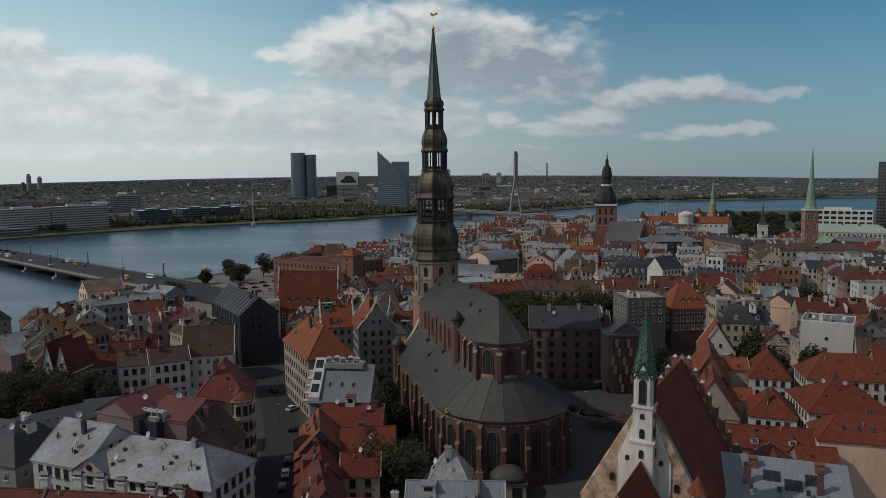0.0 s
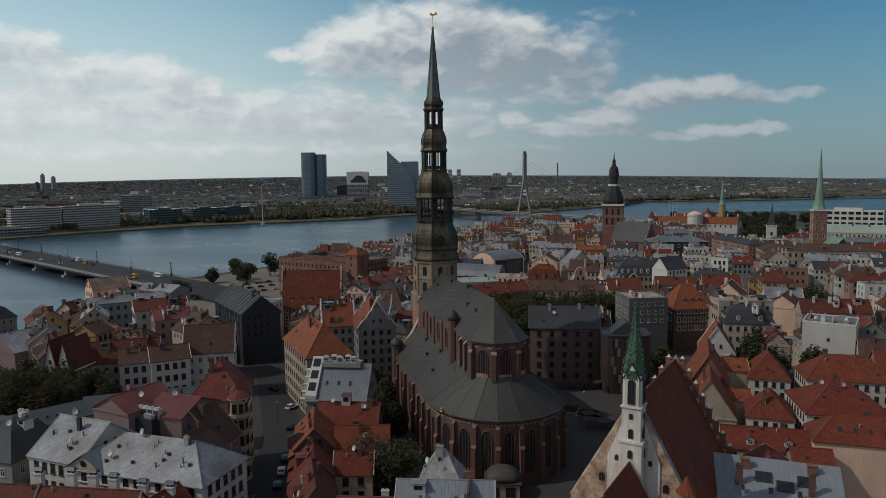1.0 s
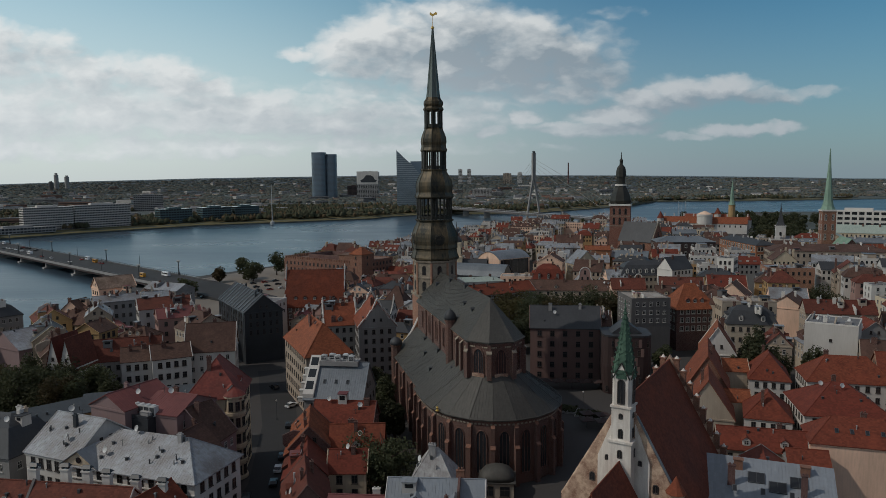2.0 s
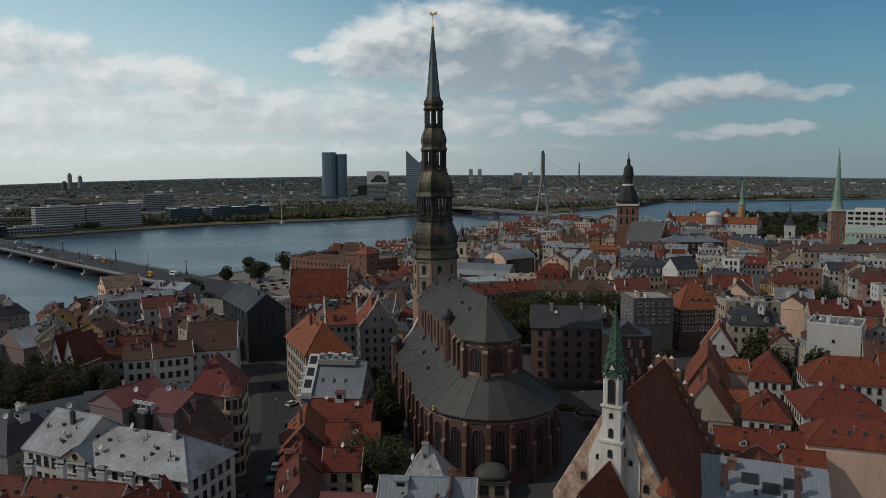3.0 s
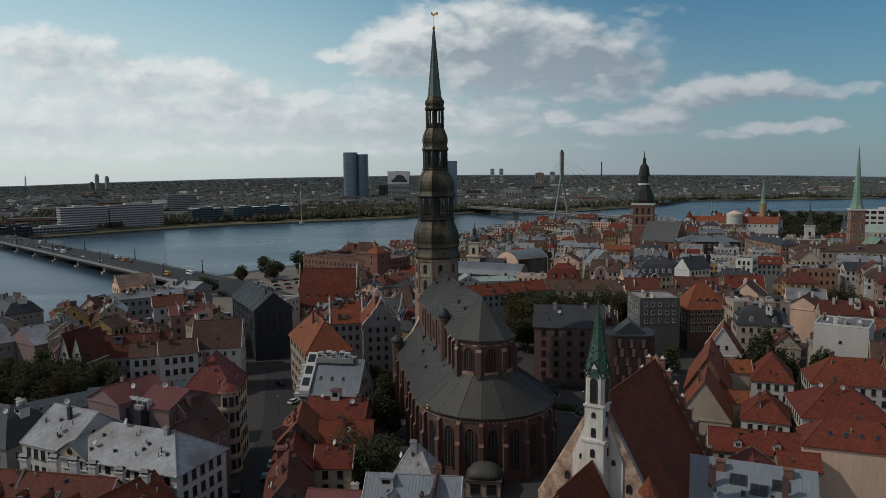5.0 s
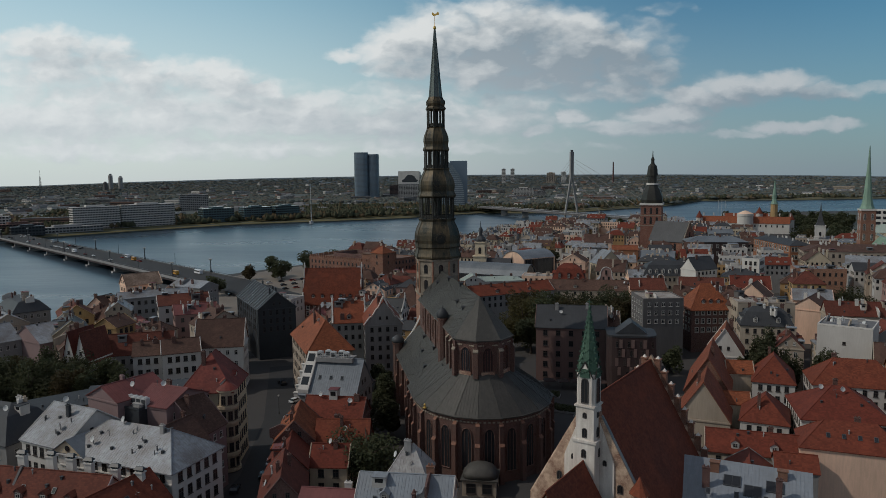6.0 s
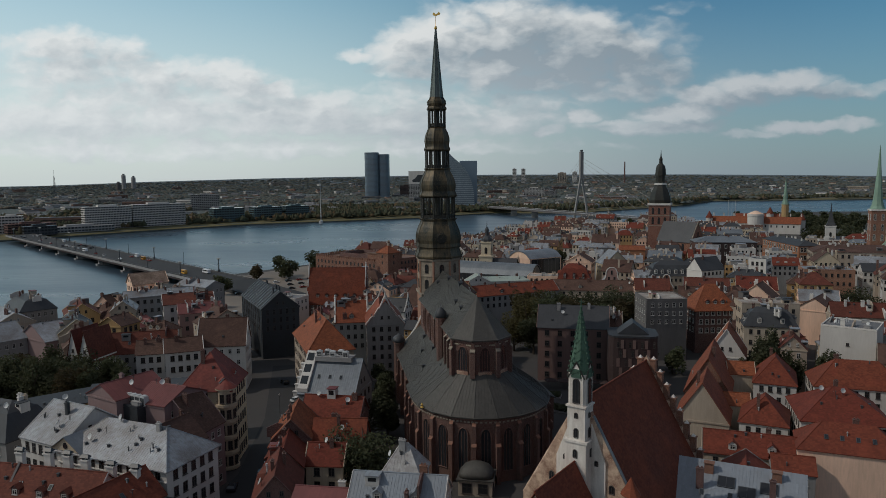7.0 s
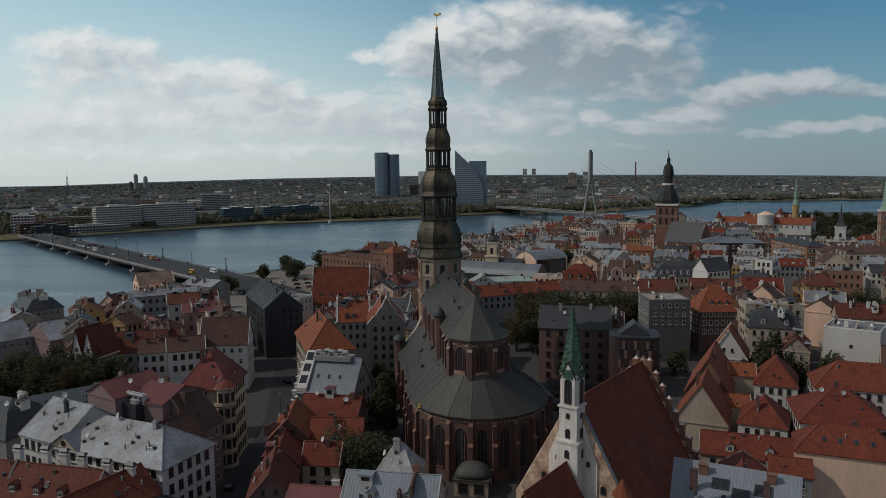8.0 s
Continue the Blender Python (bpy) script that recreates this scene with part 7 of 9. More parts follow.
def white_baroque_tower():
    t = thing("church", "small white baroque church tower with dark onion lantern", "church", (1.5, 466, 0), -10)
    FOOTPRINTS.append((1.5, 466, 8, 0, 10, 10))
    part("tower_wall", Geo().box(-4.2, 4.2, -4.2, 4.2, 0, 19).box(-4.7, 4.7, -4.7, 4.7, 19, 19.7).box(-3.2, 3.2, -3.2, 3.2, 19.7, 28).box(-3.7, 3.7, -3.7, 3.7, 28, 28.7), M["cream"], t)
    part("dome", Geo().lathe(0, 0, [(3.5, 28.7), (3.6, 30.2), (2.4, 31.8), (1.3, 32.6)], 8, 0, math.pi / 8), M["metal_dark"], t)
    part("lantern", Geo().lathe(0, 0, [(1.2, 32.6), (1.2, 35.4), (1.6, 35.7), (1.2, 37), (0.3, 38.4), (0.1, 42)], 8), M["metal_dark"], t)
    for rz in (0, 90, 270):
        c, s = math.cos(radians(rz)), math.sin(radians(rz))
        put_window(t, 4.25 * s, -4.25 * c, 10, rz, 1.8, 6, "archdark", "arched_opening")
        put_window(t, 3.25 * s, -3.25 * c, 21, rz, 1.6, 4, "archdark", "arched_opening")
    part("nave_wall", Geo().box(4.2, 20, -6, 6, 0, 13), M["cream"], t)
    for s in (-1, 1):
        q = [(4.2, s * 6.4, 12.8), (20.3, s * 6.4, 12.8), (20.3, 0, 18), (4.2, 0, 18)]
        part("roof", Geo().slab(q if s < 0 else [q[1], q[0], q[3], q[2]], 0.2), M["metal_dark"], t)


white_baroque_tower()


# ---- the square: kiosk, parasols, lamps, hedges ----
def kiosk():
    t = thing("kiosk", "small cream pavilion with a grey domed roof and dark windows", "kiosk", (14.2, 156.0, 0), -4)
    FOOTPRINTS.append((14.2, 156, 5, 0, 8, 8))
    part("wall", Geo().box(-3.8, 3.8, -3.2, 3.2, 0, 3.6), M["beige"], t)
    part("roof_edge", Geo().box(-4.2, 4.2, -3.6, 3.6, 3.6, 3.9), M["lead"], t)
    part("dome", Geo().loft([[(4.0 * k * math.copysign(abs(math.cos(a)) ** 0.6, math.cos(a)), 3.4 * k * math.copysign(abs(math.sin(a)) ** 0.6, math.sin(a)), z) for a in np.linspace(0, 2 * math.pi, 20, endpoint=False)] for k, z in ((1.0, 3.9), (0.93, 4.9), (0.72, 5.9), (0.4, 6.6), (0.08, 6.9))]), M["lead"], t, smooth=True)
    for x in (-1.8, 1.8):
        put_window(t, x, -3.22, 0.7, 0, 2.2, 2.3, "dark")
    put_window(t, 3.82, 0, 0.7, 90, 2.2, 2.3, "dark")


kiosk()


def parasol(x, y):
    t = thing("parasol", "large dark cafe parasol on a square pole", "parasol", (x, y, 0), 12, "cafe parasols")
    part("pole", Geo().lathe(0, 0, [(0.06, 0), (0.06, 3.0)], 6), M["steel"], t)
    part("canopy", Geo().lathe(0, 0, [(2.6, 2.5), (2.6, 2.65), (0.1, 3.4)], 4, 0, math.pi / 4), M["darkwall"], t)


for i in range(4):
    parasol(41.5 + i * 4.2, 198.5 - i * 1.2)
    parasol(42.5 + i * 4.2, 204 - i * 1.2)
for i in range(6):
    parasol(34 + i * 4.4, 237.5 - i * 0.4)


def street_lamp(x, y, h=5.5):
    t = thing("street_lamp", "black cast-iron street lamp with white globe", "street lamp", (x, y, 0), 0, "square lamps")
    part("post", Geo().lathe(0, 0, [(0.18, 0), (0.14, 0.6), (0.07, 0.8), (0.06, h)], 7), M["steel"], t)
    part("globe", Geo().lathe(0, 0, [(0.08, h), (0.26, h + 0.25), (0.26, h + 0.4), (0.06, h + 0.6)], 8), M["white"], t, smooth=True)


for x, y in ((43, 214), (-49, 205), (-52, 240)):
    street_lamp(x, y)


def planter(x, y, rz, w, d):
    t = thing("planter", "raised bed with a clipped dark green hedge", "planter", (x, y, 0), rz, "square planters")
    part("kerb", Geo().box(-w / 2, w / 2, -d / 2, d / 2, 0, 0.4), M["concrete"], t)
    g = Geo()
    rng = random.Random(int(x * 7 + y))
    for _ in range(500):
        p = Vector((rng.uniform(-w / 2, w / 2) * 0.9, rng.uniform(-d / 2, d / 2) * 0.9, rng.uniform(0.4, 1.3)))
        q = Euler((rng.uniform(-1, 1), rng.uniform(-1, 1), rng.uniform(0, 6))).to_matrix()
        g.face([p + q @ Vector(o) * 0.3 for o in ((-1, -0.6, 0), (0.9, -0.7, 0.2), (1, 0.7, 0), (-0.8, 0.8, 0.2))])
    part("hedge", g, M["leaf"], t, uv=False)


planter(37, 214, -20, 9, 5)
planter(44, 209, -20, 8, 5)
planter(34, 228, -10, 6, 4)


# ---- over the river ----
def forest_material(name, green, mixed, brown):
    m = bpy.data.materials.new(name)
    m.use_nodes = True
    t = m.node_tree
    b = t.nodes["Principled BSDF"]
    b.inputs["Roughness"].default_value, b.inputs["Specular IOR Level"].default_value = 1.0, 0.1
    geo, ramp = t.nodes.new("ShaderNodeNewGeometry"), t.nodes.new("ShaderNodeValToRGB")
    e = ramp.color_ramp.elements
    e[0].color, e[1].color = (*green, 1), (*brown, 1)
    e.new(0.62).color = (*mixed, 1)
    t.links.new(geo.outputs["Random Per Island"], ramp.inputs[0])
    t.links.new(ramp.outputs[0], b.inputs["Base Color"])
    return m


# Far crowns paler and bluer than near ones: air haze mixed into the colour.
M["wood"] = forest_material("hazed_distant_wood", (0.088, 0.106, 0.100), (0.102, 0.111, 0.099), (0.140, 0.111, 0.082))
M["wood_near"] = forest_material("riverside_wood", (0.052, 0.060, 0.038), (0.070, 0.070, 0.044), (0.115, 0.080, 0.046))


def in_far_land(x, y, margin=12):
    az = math.atan2(x, y)
    pts = [(math.atan2(a, b), math.hypot(a, b)) for a, b in FAR_BANK]
    for (a0, r0), (a1, r1) in zip(pts, pts[1:]):
        if a0 <= az <= a1:
            return math.hypot(x, y) > r0 + (r1 - r0) * (az - a0) / (a1 - a0) + margin
    return False


def far_height(x, y):
    r = math.hypot(x, y)
    s = skyline(math.degrees(math.atan2(x, y)))
    return float(np.interp(r, (0, 3600, 4200, 4700, 5000), (0, 1, 1 + 0.45 * s, 1 + s, 1 + s)))


FAR_CLEAR = []


def far_woods():
    rng = random.Random(11)
    base = [Vector(v).normalized() for v in ((0, 0, 1), (0.9, 0, 0.35), (0.28, 0.85, 0.35), (-0.73, 0.53, 0.35), (-0.73, -0.53, 0.35), (0.28, -0.85, 0.35), (0.75, 0.55, -0.4), (-0.28, 0.9, -0.4), (-0.95, 0, -0.4), (-0.28, -0.9, -0.4), (0.75, -0.55, -0.4))]
    faces = [(0, 1, 2), (0, 2, 3), (0, 3, 4), (0, 4, 5), (0, 5, 1), (1, 6, 2), (2, 6, 7), (2, 7, 3), (3, 7, 8), (3, 8, 4), (4, 8, 9), (4, 9, 5), (5, 9, 10), (5, 10, 1), (1, 10, 6)]
    g, gn = Geo(), Geo()
    made = 0
    while made < 46000:
        az = radians(rng.uniform(-41, 33))
        r = 850 + 3750 * rng.random() ** 1.3
        x, y = r * math.sin(az), r * math.cos(az)
        if not in_far_land(x, y, 22):
            continue
        made += 1
        if any(abs(x - cx) < rx and abs(y - cy) < ry for cx, cy, rx, ry in FAR_CLEAR):
            continue
        if noise.noise(Vector((x * 0.004, y * 0.004, 0))) < -0.12 and r < 3600:
            continue
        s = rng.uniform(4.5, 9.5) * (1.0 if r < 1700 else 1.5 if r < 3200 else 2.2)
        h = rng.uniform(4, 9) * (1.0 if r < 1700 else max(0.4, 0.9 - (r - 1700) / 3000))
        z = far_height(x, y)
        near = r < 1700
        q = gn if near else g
        for _ in range(2):
            n, sk = len(q.v), rng.uniform(0.4, 0.7) if near else rng.uniform(0.45, 0.8)
            ox, oy = rng.uniform(-s, s), rng.uniform(-s, s)
            for v in base:
                k = rng.uniform(0.7, 1.3) * sk
                q.v.append((x + ox + v.x * s * k, y + oy + v.y * s * k, z + h * (1.1 if near else 0.8) * sk + v.z * h * k * (1.25 if near else 1.0)))
            for f in faces:
                q.f.append(tuple(n + i for i in f))
                q.m.append(0)
    tagged(part("far_woods", g, M["wood"], uv=False, smooth=True), "mixed woods far over the river with haze in their colour", "woods", kind="stuff")
    g = gn
    # smaller crowns along the bank
    made = 0
    while made < 5200:
        k = rng.randrange(1, len(FAR_BANK) - 2)
        f = rng.random()
        bx, by = FAR_BANK[k][0] * (1 - f) + FAR_BANK[k + 1][0] * f, FAR_BANK[k][1] * (1 - f) + FAR_BANK[k + 1][1] * f
        d = 1 + (18 + 150 * rng.random() ** 1.4) / math.hypot(bx, by)
        x, y = bx * d, by * d
        made += 1
        if any(abs(x - cx) < rx and abs(y - cy) < ry for cx, cy, rx, ry in FAR_CLEAR) or noise.noise(Vector((x * 0.012, y * 0.012, 4))) < -0.05:
            continue
        s, h = rng.uniform(1.8, 5.0), rng.uniform(2.5, 7.0)
        n = len(g.v)
        for v in base:
            q = rng.uniform(0.6, 1.35)
            g.v.append((x + v.x * s * q, y + v.y * s * q, h * 0.9 + v.z * h * q))
        for fc in faces:
            g.f.append(tuple(n + i for i in fc))
            g.m.append(0)
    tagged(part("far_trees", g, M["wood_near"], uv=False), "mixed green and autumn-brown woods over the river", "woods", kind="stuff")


def slab_tower(label, x, y, rz, w, d, h, wall, rows, cols, name="tower_block", band="glass", group="", base=0.0):
    """A plain modern block whose storeys are bands of glass between floor edges."""
    t = thing(name, label, "building", (x, y, base), rz, group)
    FAR_CLEAR.append((x, y, 0.36 * max(w, d), 0.36 * max(w, d)))
    part("wall", Geo().box(-w / 2, w / 2, -d / 2, d / 2, 0, h).box(-w / 5, w / 5, -d / 4, d / 4, h, h + 2.5), M[wall], t)
    step = h / rows
    for r in range(rows):
        z0, z1 = r * step + step * 0.3, r * step + step * 0.82
        g = Geo()
        for c in range(cols):
            a, b = -w / 2 + w * (c + 0.14) / cols, -w / 2 + w * (c + 0.86) / cols
            g.box(a, b, -d / 2 - 0.12, -d / 2 + 0.1, z0, z1)
        k = max(1, int(cols * d / w))
        for c in range(k):
            a, b = -d / 2 + d * (c + 0.14) / k, -d / 2 + d * (c + 0.86) / k
            for s in (-1, 1):
                g.box(s * w / 2 - 0.1, s * w / 2 + 0.1, a, b, z0, z1)
        tagged(part("window_band", g, M[band], t, uv=False), kind="stuff")
    return t


def far_city():
    # riverside hotel: two joined slabs
    slab_tower("long concrete riverside hotel slab with rows of windows", -578, 985, 52, 66, 15, 33, "white", 10, 30, "hotel")
    slab_tower("long concrete riverside hotel slab with rows of windows", -532, 1046, 52, 82, 15, 34, "white", 10, 36, "hotel")
    slab_tower("low hotel wing of pale concrete", -590, 935, 52, 90, 20, 8, "concrete", 2, 20, "hotel")
    for x, y, w in ((-462, 1140, 52), (-414, 1190, 50), (-374, 1226, 45)):
        slab_tower("teal glass riverside office block", x, y, 44, w, 24, 23, "tealglass", 6, 12, "office_block", "glass", "teal offices")
    # round twin towers
    t = thing("tower_block", "pair of rounded blue-grey glass towers", "building", (-456, 2360, 0))
    for dx, dy, w, d, h in ((-17, 0, 46, 40, 152), (21, 14, 36, 36, 146)):
        ring = [(dx + w / 2 * math.copysign(abs(math.cos(a)) ** 0.6, math.cos(a)), dy + d / 2 * math.copysign(abs(math.sin(a)) ** 0.6, math.sin(a))) for a in np.linspace(0, 2 * math.pi, 28, endpoint=False)]
        shaft = part("shaft", Geo().prism(ring, 0, h), M["curtain"], t)
        g = Geo()
        for k in range(1, 38):
            g.prism([(dx + (x - dx) * 1.008, dy + (y - dy) * 1.008) for x, y in ring], h * k / 38, h * k / 38 + 0.7)
        part("floor_edges", g, M["steel"], shaft, uv=False)
    FAR_CLEAR.append((-456, 2360, 70, 60))
    # white tower with a dark pictorial top
    t = slab_tower("white-topped office tower with a large dark emblem", -298, 2260, 0, 66, 40, 86, "concrete", 22, 12)
    part("white_panel", Geo().box(-33.2, 34, -20.6, -20.1, 48, 88), M["white"], t)
    part("emblem", Geo().loft([[(x, y, z) for x, z in ((-20, 54), (26, 54), (30, 60), (24, 62), (18, 72), (10, 76), (-4, 76), (-12, 66), (-18, 62), (-22, 60))] for y in (-21.2, -20.7)]), M["black"], t)
    # curved glass bank with a pointed prow
    t = thing("office_tower", "blue glass office tower with a curved pointed sail front", "building", (-108, 1575, 0), 4)
    part("tower", Geo().box(-4, 34, -12, 20, 0, 104), M["curtain"], t)
    part("sail", Geo().loft([[(x, y, z) for x, z in ((-34, 0), (28, 0), (27, 30), (23, 56), (14, 78), (0, 96), (-18, 112), (-34, 128))] for y in (-20, 16)]), M["sail_glass"], t)
    g = Geo()
    for k in range(1, 28):
        z = k * 4.4
        x1 = float(np.interp(z, (0, 30, 56, 78, 96, 112, 128), (28, 27, 23, 14, 0, -18, -33)))
        g.box(-34.2, x1, -20.5, -20.05, z, z + 0.9)
    part("floor_edges", g, M["pale_glass"], t, uv=False)
    FAR_CLEAR.append((-108, 1575, 60, 40))
    # long white flats and others
    slab_tower("long white block of flats", 62, 2350, 0, 66, 14, 30, "white", 8, 14, "flats")
    slab_tower("low white block of flats among trees", 118, 2420, 0, 40, 14, 18, "concrete", 5, 10, "flats")
    slab_tower("pale concrete office block among trees", -690, 1560, 25, 60, 20, 36, "concrete", 9, 14, "office_block")
    slab_tower("dark brown distant office block", -395, 2600, 0, 46, 30, 40, "darkwall", 9, 10, "office_block")
    slab_tower("brown brick riverside building", -640, 905, 52, 60, 18, 14, "brick_dark", 4, 14, "office_block")
    slab_tower("dark glass riverside building", -610, 880, 52, 40, 16, 12, "black", 3, 10, "office_block")
    slab_tower("white corner building at the bridge head", -668, 905, 30, 28, 18, 24, "white", 6, 7, "house")
    tall = slab_tower("tall grey glass office tower with banded storeys", 537, 855, -31, 36, 24, 84, "slate_grey", 22, 12, "office_tower", "glass")
    part("roof_plant", Geo().box(-9, 9, -6, 6, 84, 87).box(-4, 4, -3, 3, 87, 89), M["concrete"], tall)
    slab_tower("white framed government block with large dark windows", 386, 702, -31, 60, 20, 35.4, "white", 7, 10, "office_block", "glass")
    slab_tower("low white framed wing with dark windows", 443, 671, -31, 44, 18, 32, "concrete", 7, 8, "office_block", "glass")
    # distant towers on the skyline
    for az, dd, w, h0, mat, lab in ((-29.9, 4100, 21, 102, "concrete", "distant round concrete tower"), (-29.25, 4150, 22, 90, "concrete", "distant round concrete tower"), (-30.25, 4000, 20, 62, "slate_grey", "distant grey tower block")):
        a = radians(az)
        tagged(part("distant_tower", Geo().lathe(0, 0, [(w / 2, 0), (w / 2, h0 * 0.92), (w * 0.3, h0 * 0.93), (w * 0.3, h0)], 14), M[mat], at=(dd * math.sin(a), dd * math.cos(a), 0)), lab, "building")
    for px, h0, w in ((-0.5, 108, 22), (0.2, 108, 22), (3.2, 84, 46), (4.2, 88, 26)):
        a = radians(px)
        x, y = 16 + 4050 * math.sin(a), 4050 * math.cos(a)
        slab_tower("distant pale tower block on the skyline", x, y, 0, w, 16, h0, "white" if w < 30 else "beige", 14, 5, "tower_block", group="skyline blocks")
    a = radians(8.2)
    tagged(part("factory_chimney", Geo().lathe(0, 0, [(5, 0), (3.2, 138)], 12), M["brick_dark"], at=(4000 * math.sin(a), 4000 * math.cos(a), 0)), "tall distant brick power-station chimney", "chimney")
    # lattice mast
    a = radians(-34.3)
    g = Geo()
    for c, s in ((1, 1), (1, -1), (-1, -1), (-1, 1)):
        g.rod((5 * c, 5 * s, 0), (0.9 * c, 0.9 * s, 88), 0.5, 4)
    for k in range(12):
        f, f2 = k / 12, (k + 1) / 12
        r0, r1 = 5 - 4.1 * f, 5 - 4.1 * f2
        for sx in (-1, 1):
            g.rod((-r0 * sx, -r0, 88 * f), (r1 * sx, -r1, 88 * f2), 0.3, 4)
    g.rod((0, 0, 87), (0, 0, 114), 0.5, 4)
    tagged(part("lattice_mast", g, M["steel"], at=(3300 * math.sin(a), 3300 * math.cos(a), 0), uv=False), "tall distant steel lattice mast", "mast")
    # flagpole on the dam
    tagged(part("flagpole", Geo().lathe(0, 0, [(3.5, -4), (3.5, 0.5), (0.8, 1), (0.25, 62)], 8), M["pale_steel"], at=(-305, 1150, 0)), "very tall white flagpole on a round base", "flagpole")


def cable_bridge():
    """Single-pylon cable-stayed bridge."""
    t = thing("bridge", "cable-stayed bridge with one tall concrete A-shaped pylon", "bridge", (119, 1180, 0), 0)
    deck_dir = Vector((0.48, -0.877, 0)).normalized()
    perp = Vector((0.877, 0.48, 0))
    g = Geo()
    for s in (-1, 1):
        a, b = perp * (12 * s), perp * (1.5 * s)
        g.loft([[tuple(p + deck_dir * dx + perp * dy + Vector((0, 0, z))) for dx, dy in ((-1.5, -1.3), (1.5, -1.3), (1.5, 1.3), (-1.5, 1.3))] for p, z in ((a, -6), (a, 8), (b, 66), (b, 105))])
    g.loft([[tuple(deck_dir * dx + perp * dy + Vector((0, 0, z))) for dx, dy in ((-1.9, -2.9), (1.9, -2.9), (1.9, 2.9), (-1.9, 2.9))] for z in (64, 108)])
    pylon = part("pylon", g, M["grey"], t)
    part("pylon_head", Geo().box(-2, 2, -2, 2, 108, 111), M["steel"], pylon)
    part("pier", Geo().lathe(0, 0, [(16, -6), (16, -1), (13, 0)], 14), M["concrete"], t)
    ends = (-320, 300)
    g = Geo()
    a, b = deck_dir * ends[0], deck_dir * ends[1]
    g.loft([[tuple(p + perp * dy + Vector((0, 0, z))) for dy, z in ((-14, 6.6), (14, 6.6), (14, 9.2), (-14, 9.2))] for p in (a, b)])
    part("deck", g, M["slate_grey"], t)
    for s in (-1, 1):
        part("railing", Geo().rod(tuple(a + perp * 13.7 * s + Vector((0, 0, 10.2))), tuple(b + perp * 13.7 * s + Vector((0, 0, 10.2))), 0.25, 4), M["pale_steel"], t)
    for k in range(1, 7):
        for d in (-20 * k, 42 * k):
            part("stay_cable", Geo().rod(tuple(deck_dir * d + Vector((0, 0, 9))), (0, 0, 104 - (7 - k) * 5), 0.2, 4), M["grey"], t)
    for d in (-150, -230, 130, 210):
        p = deck_dir * d
        part("pier", Geo().box(p.x - 6, p.x + 6, p.y - 5, p.y + 5, -7, 6.6), M["concrete"], t)


def stone_bridge():
    """Long low road bridge with concrete girders, piers and lamps."""
    a, b = Vector((-199, 483, 0)), Vector((-590, 826, 0))
    way = (b - a).normalized()
    L = (b - a).length
    t = thing("bridge", "long low concrete road bridge with dark piers and lamp posts", "bridge", tuple(a), math.degrees(math.atan2(way.y, way.x)))
    HWB = 15
    z = 3.2
    part("deck", Geo().box(-40, L + 30, -HWB, HWB, z - 1.0, z), M["asphalt"], t)
    for s in (-1, 1):
        # Girders in dark brown: the shade below the deck put into their colour.
        part("girder", Geo().box(-20, L, s * (HWB - 0.8) - 0.8, s * (HWB - 0.8) + 0.8, z - 3.0, z - 1.004), M["darkwall"], t)
        part("pavement", Geo().box(-40, L + 30, min(s * HWB, s * (HWB - 3.2)), max(s * HWB, s * (HWB - 3.2)), z + 0.004, z + 0.2), M["paving"], t)
        part("edge_beam", Geo().box(-40, L + 30, s * (HWB + 0.25) - 0.25, s * (HWB + 0.25) + 0.25, z - 1.5, z + 0.25), M["concrete"], t)
        g = Geo().box(-40, L + 30, s * HWB - 0.08, s * HWB + 0.08, z + 1.05, z + 1.2)
        for k in range(int(L / 3)):
            g.box(k * 3 - 0.1, k * 3 + 0.1, s * HWB - 0.1, s * HWB + 0.1, z + 0.2, z + 1.05)
        part("railing", g, M["steel"], t, uv=False)
    part("approach", Geo().loft([[(-40, s * HWB, z) for s in (-1, 1)] + [(-40, s * HWB, -1) for s in (1, -1)], [(-130, s * HWB, 0.05) for s in (-1, 1)] + [(-130, s * HWB, -1) for s in (1, -1)]]), M["asphalt"], t)
    for k in range(1, 8):
        x = L * k / 8
        part("pier", Geo().box(x - 1.6, x + 1.6, -HWB + 2, HWB - 2, -8, z - 1.004).box(x - 2.4, x + 2.4, -HWB, HWB, -8, -3.6), M["concrete"], t)
    for k in range(9):
        x = 10 + k * (L - 20) / 8
        for s in (-1, 1):
            grand = k % 2 == 0
            g = Geo().lathe(x, s * (HWB - 0.7), [(0.9, z), (0.9, z + 1.5), (0.45, z + 2), (0.3, z + (9.5 if grand else 9))] if grand else [(0.2, z), (0.12, z + 10)], 8)
            post = part("lamp_post", g, M["steel"], t)
            if grand:
                for dx, dy in ((0.9, 0), (-0.9, 0), (0, 0.9), (0, -0.9)):
                    part("lamp_globe", Geo().lathe(x + dx, s * (HWB - 0.7) + dy, [(0.1, z + 9.2), (0.45, z + 9.6), (0.45, z + 10), (0.1, z + 10.4)], 8), M["white"], post, smooth=True)
    return t, a, way, L


